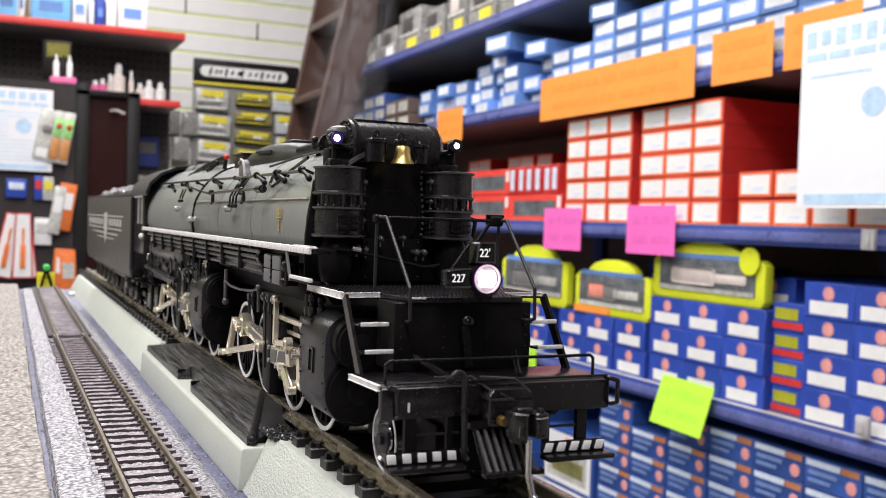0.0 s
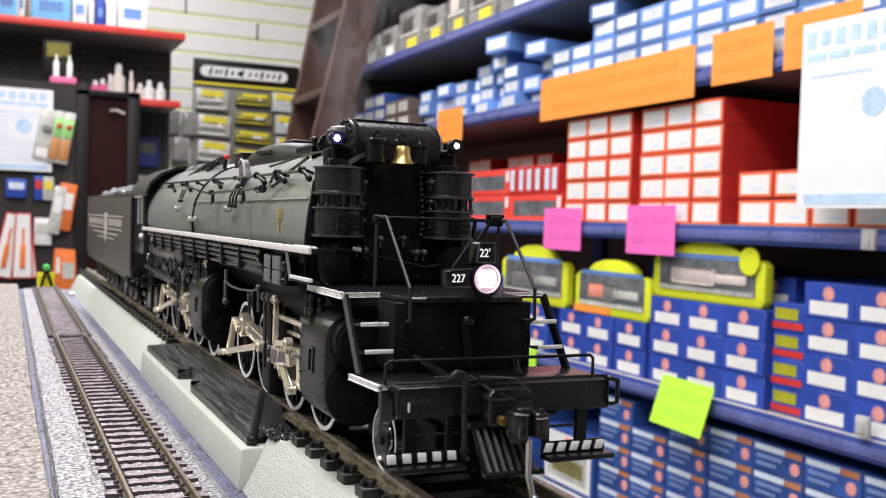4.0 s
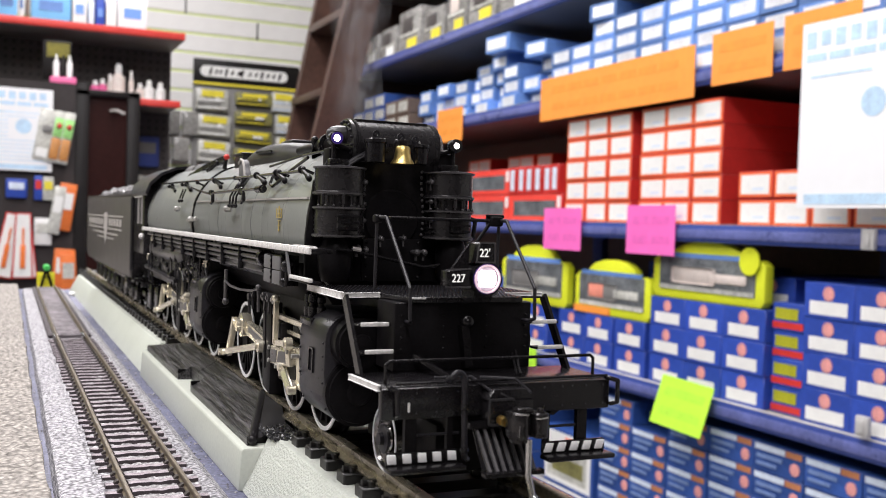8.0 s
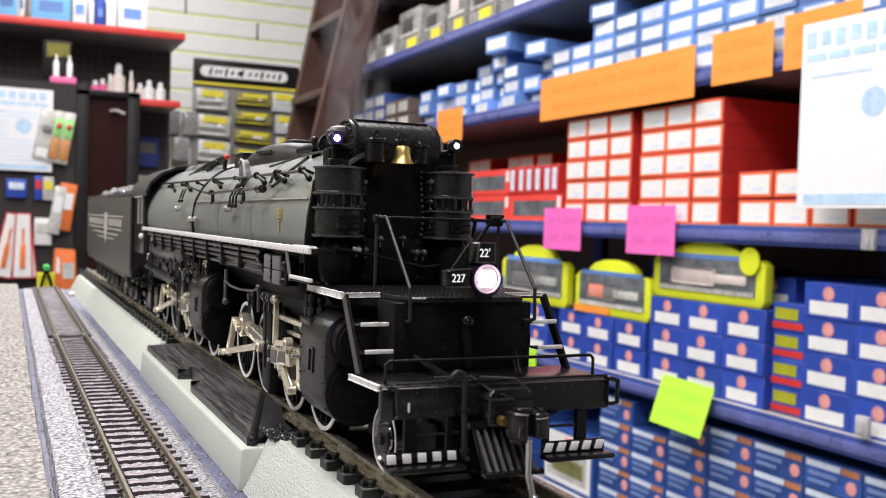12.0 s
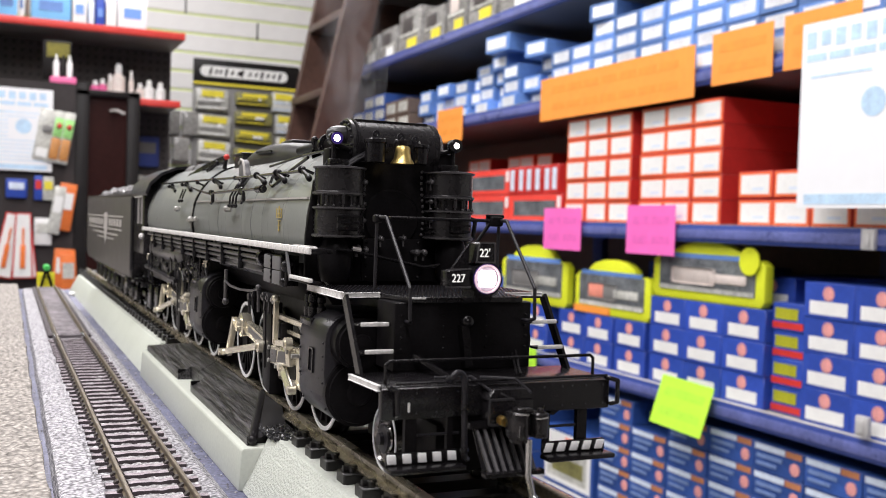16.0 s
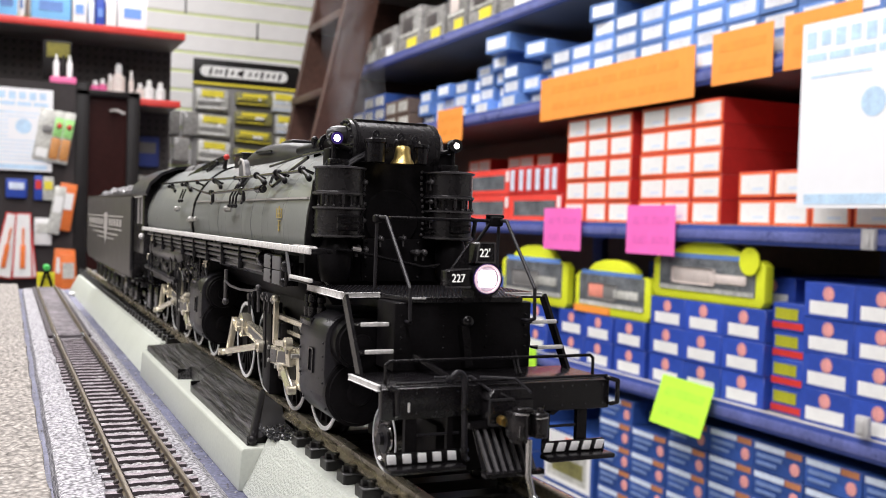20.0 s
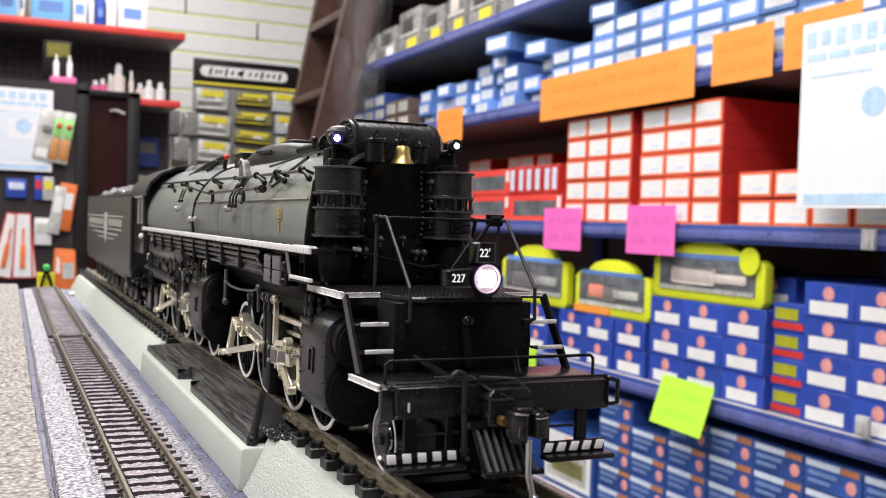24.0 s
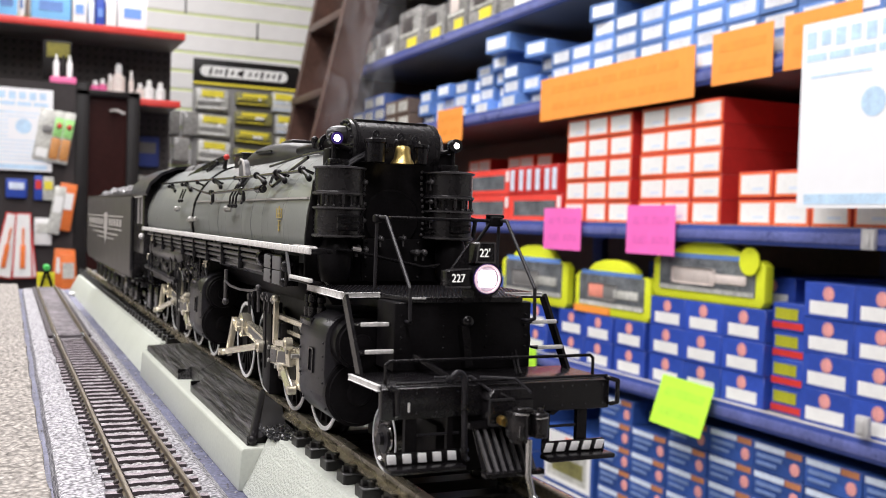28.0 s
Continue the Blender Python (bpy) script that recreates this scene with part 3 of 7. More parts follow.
for fx, fz, fr in ((-9.5, 31.6, 0.5), (-7.2, 31.9, 0.7), (-5.6, 31.7, 0.45), (3.6, 31.4, 0.6), (5.0, 31.4, 0.6), (-3.0, 33.6, 0.5), (1.2, 33.8, 0.4), (-6.2, 39.4, 0.4), (6.0, 40.2, 0.4), (-6.1, 43.0, 0.45), (6.0, 43.6, 0.45), (-6.2, 36.6, 0.4), (6.1, 37.0, 0.4)):
    part("fitting", join(rod((fx, 52.6, fz), (fx, 50.6, fz), fr * 0.7), ball((fx, 50.4, fz), fr, 8), rod((fx, 51, fz - 1.4), (fx, 51, fz + 0.6), fr * 0.4)), FRAMEG, smoke)
part("front_pipe", pipe([(-11.6, 48.6, 31.8), (-8.8, 48.4, 31.6), (-2, 48.2, 30.2), (4, 48.2, 29.0), (7, 48.4, 29.4)], 0.3), BLACK, smoke)
part("front_pipe", pipe([(-8.8, 48.4, 31.9), (-7.4, 48.4, 31.7)], 0.42), LETTER, smoke)
# feedwater heater drum across the smokebox
HY, HZ = 57.5, 49.4
heater = part("feedwater_heater", lathe((0, HY, HZ), "x", [(-8.0, 0.001), (-7.95, 2.2), (-7.8, 4.1), (-7.6, 4.75), (-7.2, 4.8), (-7.1, 4.5), (-6.8, 4.5), (-6.7, 4.8), (-6.3, 4.75), (-6.2, 4.5), (7.6, 4.5), (7.7, 4.75), (8.5, 4.7), (8.6, 4.4), (9.6, 3.4), (10, 1.8), (10.1, 0.001)], 40), PUMP, loco, "riveted black feedwater heater drum")
for k in range(20):
    t = 2 * math.pi * k / 20
    part("heater_bolt", ball((-7.85, HY + 4.25 * math.cos(t), HZ + 4.25 * math.sin(t)), 0.3, 6), DKGREY, heater)
part("top_strip", box(-6.4, 7.4, HY - 1.2, HY + 1.2, HZ + 4.2, HZ + 4.75, 0.15), BLACK, heater)
for hx, hz in ((-4.5, 51.2), (-0.1, 51.0), (2.6, 50.6)):
    part("lifting_eye", join(ring((hx, 50.4, hz), "y", 0.3, 0.62, -0.25, 0.25, 14), rod((hx, 50.4, hz - 1.0), (hx, 50.4, hz - 0.4), 0.25)), DKGREY, heater)
for hx in (-2.2, 4.2):
    part("lifting_eye", ring((hx, HY - 4.6, HZ + 0.6), "x", 0.4, 0.8, -0.2, 0.2, 14), STEEL, heater)
part("heater_bracket", join(box(-8, -6, HY - 3, HY + 3, 44, HZ), box(6, 8, HY - 3, HY + 3, 44, HZ)), SOOT, heater)
part("heater_pipe", pipe([(-9, 53, 45.8), (-7, 53, 47.2), (-4.2, 53, 48.6), (-1.6, 53, 49.4)], 0.42), DKGREY, heater, "grey copper feed pipe")
part("heater_pipe", pipe([(-9.1, 52.4, 45.4), (-7.1, 52.4, 46.8), (-4.4, 52.4, 48.2), (-1.8, 52.6, 49.0)], 0.25), DKGREY, heater)
# marker lamps
for s in (-1, 1):
    lampb = part("marker_lamp", join(lathe((s * 11.0, 0, 50.2), "y", [(54, 0.7), (53.4, 1.15), (51.7, 1.2), (51.5, 0.9)], 18), rod((s * 11.0, 53, 50), (s * 11.0, 53, 46), 0.45)), BLACK, loco, "small black marker lamp, lit")
    part("lens", ball((s * 11.0, 51.8, 50.2), 0.66 if s < 0 else 0.62, 12), LAMPV if s < 0 else LAMP, lampb, "glowing violet white lens")
    if s < 0:
        # ring added as the violet glare around the lamp
        part("lens_rim", ring((s * 11.0, 0, 50.2), "y", 0.62, 1.02, 51.3, 51.7, 20), VIOLET, lampb, "violet halo ring imitating glare round the lens")
# black filler added below the lamps so the pale boiler stays hidden
for s in (-1, 1):
    part("lamp_bracket", join(box(min(s * 7.6, s * 11.6), max(s * 7.6, s * 11.6), 53.6, 57.4, 44.2, 48.8, 0.4), rod((s * 8.0, 53.4, 48.6), (s * 11.2, 53.4, 49.4), 0.4)), SOOT, heater)
part("heater_end", lathe((0, 57, 51.3), "x", [(-8.0, 1.6), (-9.4, 1.5), (-10.5, 1.15), (-11.0, 0.7), (-11.15, 0.001)], 24), ENDCAP, heater, "worn grey end cap")
# bell with yoke
bell = part("bell", lathe((-0.1, 49.2, 0), "z", [(46.3, 1.9), (46.35, 2.05), (46.7, 1.85), (47.3, 1.5), (48.2, 1.35), (48.9, 1.3), (49.3, 1.1), (49.5, 0.001)], 24), BRASS, loco, "polished brass bell")
part("yoke", join(lathe((3.7, 50.6, 0), "z", [(46.6, 1.3), (49.2, 1.4), (49.4, 1.6), (49.9, 1.5), (50.1, 0.001)], 20), box(-1.3, 1.2, 49.5, 50.7, 49.1, 50.6, 0.5), bar((-2.2, 50.1, 49.4), (2.2, 50.1, 49.4), 0.5, 0.6)), BLACK, bell)
part("lamp_can", lathe((-4.5, 50.6, 0), "z", [(46.4, 1.5), (46.5, 1.75), (49.6, 1.75), (49.8, 1.95), (50.3, 1.9), (50.6, 1.0), (50.7, 0.001)], 24), BLACK, loco, "black round canister")

# front deck and lower platform
dk = [(-16.5, 47.5), (-16.5, 30), (-10.4, 31), (-9.2, 22.8), (9.2, 22.8), (10.4, 31), (16.5, 30), (16.5, 47.5)]
deckp = part("front_deck", slab(dk, "z", 25.2, 26.0, 0.1), BLACK, loco, "black chequer-plate front deck")
part("white_edge", join(bar((-16.55, 47.4, 25.7), (-16.55, 30, 25.7), 0.35, 1.0, bevel=.1), bar((-16.5, 29.95, 25.75), (-10.6, 30.9, 25.75), 0.35, 0.7, bevel=.1), bar((10.6, 30.9, 25.8), (16.5, 29.95, 25.8), 0.3, 0.5, bevel=.1), bar((-9.2, 22.7, 25.9), (-6.6, 22.7, 25.9), 0.2, 0.25)), WHITE, deckp, "worn white painted edge")
bmst = []
random.seed(4)
for i in range(46):
    for j in range(30):
        x, y = -16 + i * 0.7 + (j % 2) * 0.35, 23.6 + j * 0.8
        if y < 31 and abs(x) > 9.4:
            continue
        bmst.append(bar((x - 0.16, y - 0.14, 26.02), (x + 0.16, y + 0.14, 26.02), 0.11, 0.08))
part("tread_pattern", join(*bmst), DKGREY, deckp, kind="stuff")
panel = part("front_panel", join(slab([(-11, 15.4), (-11, 25.2), (11, 25.2), (11, 15.4)], "y", 23.4, 30.5, 0.25)), SOOT, loco, "flat black front bulkhead with rivets")
for xx in (-10, -3.4, 3.4, 10):
    for zz in (17, 18.6, 20.2, 21.8, 23.4):
        part("rivet", ball((xx, 23.35, zz), 0.2, 6), BLACK, panel)
part("centre_post", join(bar((-0.6, 22.6, 22), (0.2, 22.6, 16), 1.5, 1.2), ball((0, 22.6, 22.4), 1.1)), BLACK, panel)
plat = part("front_platform", slab([(-17.5, 12.4), (17.3, 12.4), (17.3, 24), (-17.5, 24)], "z", 14.7, 15.4, 0.1), BLACK, loco)
part("white_edge", bar((-17.55, 23, 15.1), (-17.55, 11.8, 15.35), 0.4, 0.75, bevel=.1), WHITE, plat, "worn white painted edge")
beam = part("buffer_beam", box(-17.3, 17.2, 11.2, 12.6, 11.2, 15.3, 0.25), BLACK, loco, "black buffer beam with rivets")
for xx in (-15.4, -12.5, -9.6, -6.6, 6.5, 9.4, 11.0, 13.2, 16):
    for zz in (12.0, 14.6):
        part("rivet", ball((xx, 11.17, zz), 0.13, 6), DKGREY, beam)
part("paint_chip", box(-13.7, -13.4, 11.1, 11.25, 12.2, 13.4), WHITE, beam)
part("beam_gusset", slab([(5, 11.3), (5, 10.6), (8.4, 10.6), (9.4, 11.3)], "y", 11.6, 12.5), BLACK, beam)
# front side handrails of the deck
for s in (-1, 1):
    part("deck_handrail", pipe([(s * 10.3, 33.6, 26), (s * 10.3, 33.4, 36.6), (s * 10.2, 32.6, 37.3), (s * 10.0, 30.2, 37.2), (s * 9.9, 20.6, 27.4), (s * 9.9, 20.4, 23), (s * 9.4, 21.5, 22.6), (s * 9.4, 23.2, 22.6)], 0.27), DKGREY, loco)
    lad = part("ladder", join(bar((s * 16.4, 29.2, 25.6), (s * 16.5, 21.6, 14.9), 0.5, 1.5, (0, 1, 0.6))), BLACK, loco, "black steel step ladder")
    for yy, zz in ((25.4, 22.2), (23.4, 18.6)):
        part("rung", box(min(s * 16.2, s * 11.2), max(s * 16.2, s * 11.2), yy - 1.3, yy + 0.6, zz - 0.35, zz, 0.1), BLACK, lad)
        part("rung_edge", box(min(s * 15.8, s * 11.6), max(s * 15.8, s * 11.6), yy - 1.6, yy - 1.2, zz - 0.35, zz + 0.25, 0.12), WHITE, lad, "worn white rung edge")
    # footboard
    fb = part("footboard", box(min(s * 6.2, s * 16.8), max(s * 6.2, s * 16.8), 8.6, 11.4, 4.7, 5.4, 0.25), BLACK, loco, "black footboard with white stripes")
    part("back_plate", box(min(s * 6.4, s * 16.5), max(s * 6.4, s * 16.5), 11.0, 11.5, 5.3, 7.05, 0.15), BLACK, fb)
    for k in range(5):
        x0 = s * 6.5 + s * (k * 2.05) if s > 0 else -16.4 + k * 2.12
        part("stripe", slab([(x0, 5.65), (x0 + 1.25, 5.6), (x0 + 1.25 + (0.4 if s > 0 else -0.15), 6.85), (x0 + (0.45 if s > 0 else -0.1), 6.9)], "y", 10.75, 11.05, 0.1), TYRE, fb, "white stripe")
    part("hanger", join(box(min(s * 13.8, s * 12.2), max(s * 13.8, s * 12.2), 11.6, 12.4, 5.4, 11.4), box(min(s * 7.0, s * 7.8), max(s * 7.0, s * 7.8), 11.6, 12.4, 5.4, 11.4)), SOOT if s < 0 else BLACK, fb)
    part("hanger_bar", rod((s * 12, 11.8, 9), (s * 6, 11.8, 9), 0.2), DKGREY, fb)
    if s < 0:
        hose = part("air_hose", pipe([(-8.1, 10.9, 16.2)] + [(-7.2 - 0.85 * math.cos(radians(g)), 9.9, 16.4 + 0.85 * math.sin(radians(g))) for g in range(20, 181, 20)] + [(-6.33, 9.8, 15.6), (-6.1, 9.8, 6.6), (-5.9, 10.0, 6.0), (-5.3, 10.6, 5.7)], 0.42, 10), DKGREY, fb, "black gooseneck air hose")
        part("hose_clamp", join(rod((-6.28, 9.8, 13.2), (-6.26, 9.8, 12.5), 0.6, 10), rod((-6.12, 9.8, 7.4), (-6.1, 9.8, 6.9), 0.58, 10)), BLACK, hose)
    part("end_grab", pipe([(s * 16.4, 11.2, 15.6), (s * 16.6, 10.3, 15.6), (s * 17.9 if s > 0 else -15.6, 10.3, 15.2), (s * 17.9 if s > 0 else -15.4, 10.3, 12.2), (s * 17.2 if s > 0 else -15.4, 11.2, 11.8)], 0.33), BLACK, beam)
part("cross_rail", pipe([(-10.2, 32.8, 37.2), (10.2, 32.8, 37.2)], 0.24), BLACK, loco)
part("beam_handrail", pipe([(-15.6, 14.5, 15.3), (-15.6, 14.5, 17.9), (-15.0, 14.5, 18.3), (15.9, 14.5, 18.3), (16.4, 14.5, 17.9), (16.4, 14.5, 15.3)], 0.23), BLACK, loco)
part("lower_rail", pipe([(-15.4, 11.0, 15.9), (16.6, 11.0, 15.9)], 0.2), BLACK, loco)
part("cut_lever", pipe([(-9, 13.5, 16.1), (-4, 12.5, 16.2), (-2.4, 9.6, 14.6), (0.5, 9.0, 14.2), (3.2, 9.2, 14.4), (1.6, 10.6, 16), (-3, 12, 16.2)], 0.22), DKGREY, loco)
for sx in (-1, 1):
    part("brace", join(bar((sx * 8.2, 22.8, 17.8), (sx * 5.6, 16.4, 15.5), 0.35, 0.6), bar((sx * 7.6, 22.8, 17.8), (sx * 5.0, 16.4, 15.5), 0.25, 0.3)), BLACK, loco)
# headlight
head = part("headlight", join(lathe((0.1, 0, 29.05), "y", [(22.5, 1.2), (22, 2.1), (17.6, 2.3), (16.9, 2.35), (16.9, 2.1), (17.4, 2.0)], 32), box(-1.3, 1.5, 18, 22, 25.8, 28)), BLACK, loco, "lit round headlight on a black bracket")
part("lens", lathe((0.1, 0, 29.05), "y", [(17.2, 1.8), (17.0, 1.3), (16.95, 0.001)], 32), mat("pale_lit_lens", (0.45, 0.41, 0.47), 0.2, emit=0.15, bump=0), head, "glowing pale lens")
part("lens_core", slab([(-1.05, 28.0), (0.95, 27.9), (1.4, 28.4), (1.45, 29.3), (1.15, 30.15), (-0.85, 30.2), (-1.2, 29.6)], "y", 16.78, 16.94), LAMP, head, "brilliant white lamp core")
part("lens_ring", ring((0.1, 0, 29.05), "y", 1.78, 2.0, 16.65, 17.0), mat("pale_rose_ring", (0.9, 0.65, 0.72), 0.4, emit=0.5, bump=0), head)
# thin ring painted in for the purple fringe of the headlight
part("violet_rim", ring((0.1, 0, 29.05), "y", 2.02, 2.12, 16.8, 16.95), VIOLET, head, "faint violet halo ring imitating lens fringe")
nb = part("number_box", slab([(-1.6, 31.3), (-1.2, 33.9), (-0.9, 34.1), (1.0, 34.1), (1.2, 33.9), (1.2, 31.3)], "y", 17.0, 21.5, 0.1), BLACK, head)
part("number", moved(text("22'", 1.65), pose(-0.35, 16.92, 32.6) @ Matrix.Diagonal((0.86, 1, 1, 1))), NUMBER, nb, "white digits")
nb2 = part("number_box", slab([(-6.0, 28.0), (-6.0, 30.1), (-2.2, 30.3), (-2.2, 28.0)], "y", 17.2, 19.2, 0.1), BLACK, head)
part("number", moved(text("227", 1.6), pose(-4.2, 17.12, 29.05) @ Matrix.Diagonal((0.84, 1, 1, 1))), NUMBER, nb2, "white digits")
part("number_frame", join(bar((-6.1, 17.15, 30.25), (-2.3, 17.15, 30.4), 0.2, 0.2), bar((-6.1, 17.15, 27.9), (-2.3, 17.15, 27.9), 0.2, 0.2), bar((-6.05, 17.15, 27.9), (-6.05, 17.15, 30.3), 0.2, 0.2), bar((-2.35, 17.15, 27.9), (-2.35, 17.15, 30.3), 0.2, 0.2)), FRAMEG, nb2)
part("number_frame", join(bar((-1.7, 16.95, 31.35), (1.25, 16.95, 31.35), 0.15, 0.2), bar((-1.15, 16.95, 34.05), (1.1, 16.95, 34.05), 0.15, 0.2), bar((-1.6, 16.95, 31.3), (-1.15, 16.95, 34.1), 0.15, 0.2, (0, 1, 0)), bar((1.2, 16.95, 31.3), (1.15, 16.95, 34.1), 0.15, 0.2, (0, 1, 0))), FRAMEG, nb)
part("bracket", slab([(-4.6, 30.2), (-2.0, 33.8), (-2.0, 30.2)], "y", 18.6, 19.2), BLACK, head)
part("rail_clamp", join(box(8.4, 10.6, 32.2, 34.6, 36.3, 37.9, 0.4), rod((8.0, 33.2, 37.9), (11, 33.2, 37.9), 0.28), rod((8.6, 33.4, 36.6), (5.6, 33.4, 32.6), 0.3), box(-10.9, -9.6, 32.4, 34.2, 36.4, 37.6, 0.35)), SOOT, loco, "black handrail clamps")
# coupler, pocket, pilot and hose
pocket = part("coupler_pocket", join(box(-3.2, 3.4, 8.5, 12, 10.6, 13.6, 0.3), slab([(-3.4, 13.6), (3.4, 13.6), (2.4, 15), (-2.4, 15)], "y", 8.8, 12, 0.15)), BLACK, loco, "black coupler pocket")
# lighter bars draw the highlights along the pocket's edges
part("pocket_rib", join(bar((-3.2, 8.6, 13.7), (0.4, 8.6, 13.7), 0.3, 0.3), bar((-2.4, 9, 15), (0, 8.8, 13.8), 0.25, 0.25), bar((-3.3, 8.5, 10.5), (1.2, 8.5, 10.2), 0.3, 0.3), bar((-3.3, 8.5, 10.5), (-3.2, 8.5, 13.6), 0.25, 0.25, (0, 1, 0))), ENDCAP, pocket)
COUP = mat("black_nickel_coupler", (0.03, 0.028, 0.029), 0.17, 0.6, scale=700, bump=0.2)
coup = part("coupler", join(box(-1.2, 1.2, 5.5, 9, 10.3, 12.2, 0.3), slab([(-2.2, 6.2), (-2.5, 4.2), (-1.9, 3.1), (-0.9, 2.7), (-0.2, 3.2), (0.1, 4.2), (1.9, 4.6), (2.0, 6.4)], "z", 9.4, 12.9, 0.4), box(-1.6, 0.6, 3.6, 5.4, 12.7, 13.4, 0.25), slab([(-1.7, 6.0), (-1.9, 4.4), (-1.0, 3.4), (-0.5, 6.0)], "z", 8.8, 9.5, 0.15)), COUP, loco, "dark shiny metal knuckle coupler")
part("knuckle", join(lathe((1.7, 3.9, 0), "z", [(9.5, 0.8), (9.7, 1.15), (12.6, 1.15), (12.8, 0.9), (12.8, 0.001)], 18), slab([(0.7, 4.4), (0.5, 3.0), (1.0, 2.5), (2.3, 2.9), (2.7, 4.2)], "z", 10.0, 12.3, 0.3), rod((1.7, 3.9, 12.8), (1.7, 3.9, 13.3), 0.45, 10)), COUP, coup)
# thin bright strips imitate highlights on the coupler's edges
part("knuckle_edge", join(bar((-2.2, 3.5, 12.75), (-0.9, 2.72, 12.75), 0.16, 0.14), bar((-0.6, 2.85, 12.72), (0.1, 4.05, 12.72), 0.14, 0.14), bar((0.6, 2.9, 12.2), (1.1, 2.5, 12.2), 0.14, 0.14), bar((1.1, 2.5, 12.25), (2.3, 2.9, 12.25), 0.14, 0.14), bar((-1.8, 2.95, 9.9), (-1.8, 2.95, 11.4), 0.12, 0.16, (0, 1, 0))), STEEL, coup)
part("spring", join(*[ring((-1.9, 6.4 + k * 0.35, 11.2), "y", 0.4, 0.65, -0.1, 0.1, 12) for k in range(5)]), BRASS, coup)
part("trip_pin", pipe([(0.2, 4, 9.3), (0.1, 3.8, 5), (0.6, 3.4, 2.2), (1.6, 2.2, 0.9), (2.4, 1.2, 0.9)], 0.48, 10), STEEL, coup, "curved steel uncoupling pin")
pil = part("pilot", join(bar((-5.8, 4.6, 5.0), (2.6, 4.6, 5.0), 1.1, 0.5, bevel=.1), box(-5.5, 5.5, 9.5, 11, 9.8, 10.6), bar((-0.6, 11.2, 9.9), (-1.4, 6.0, 4.9), 0.3, 7.6, (1, 0, 0))), BLACK, loco, "slatted black pilot")
for k in range(7):
    part("slat", bar((-4.3 + k * 1.15, 10.4, 10.0), (-4.8 + k * 1.07, 4.8, 5.2), 0.4, 0.4), FRAMEG, pil)
# pilot wheels
for s in (-1, 1):
    w = part("pilot_wheel", lathe((0, 29, 4.7), "x", [(s * 7.2, 5.2), (s * 7.7, 5.2), (s * 7.9, 4.7), (s * 9.8, 4.6), (s * 9.8, 4.2), (s * 9.4, 3.9), (s * 9.3, 2.0), (s * 9.8, 1.7), (s * 9.9, 0.001)], 40), WHEELM, loco, "polished metal wheel")
    part("white_tyre", ring((0, 29, 4.7), "x", 4.5, 4.72, s * 9.75, s * 9.95), TYRE, w, "white painted tyre")
    part("hub", lathe((0, 29, 4.7), "x", [(s * 9.8, 2.2), (s * 10.1, 2.1), (s * 10.2, 1.0), (s * 10.8, 0.9), (s * 10.8, 0.001)], 24), DKGREY, w)
# drivers
DR = 8.6
AX = [58.5, 77, 97.4, 117, 153.5, 174.5, 194, 213.5]
for s in (-1, 1):
    for k, ya in enumerate(AX):
        dr = part("driving_wheel", lathe((0, ya, DR), "x", [(s * 7.0, 9.3), (s * 7.6, 9.3), (s * 7.9, 8.6), (s * 9.9, 8.5), (s * 9.9, 7.6), (s * 9.2, 7.2), (s * 9.2, 2.4), (s * 10.2, 2.0), (s * 10.2, 0.001)], 48), SOOT, loco, "black driving wheel with white tyre")
        part("white_tyre", ring((0, ya, DR), "x", 7.92, 8.62, s * 9.8, s * 10.1, 56), TYRE, dr)
        if s < 0:
            for a in range(14):
                t = 2 * math.pi * a / 14
                part("spoke", bar((-9.5, ya + 2 * math.cos(t), DR + 2 * math.sin(t)), (-9.5, ya + 7.6 * math.cos(t), DR + 7.6 * math.sin(t)), 0.5, 0.5, (1, 0, 0)), SOOT, dr)
            part("counterweight", slab([(ya + 7.4 * math.cos(radians(a)), DR + 7.4 * math.sin(radians(a))) for a in range(40, 141, 10)], "x", -9.9, -9.2), SOOT, dr)
part("leading_truck", join(box(-7, 7, 17, 44, 2.2, 9, 0.4), box(-6, 6, 14, 24, 8.6, 14.8)), SOOT, loco)
part("lower_casing", join(slab([(-13.8, 31.0), (-12.4, 26), (-9, 21), (9, 21), (12.4, 26), (13.8, 31.0), (14.6, 33.2), (-14.6, 33.2)], "y", 55.6, 236.4, 0.2)), SOOT, loco)
part("engine_frame", join(box(-6.5, 6.5, 31, 126, 6, 24), box(-6.5, 6.5, 128, 240, 6, 27)), SOOT, loco)
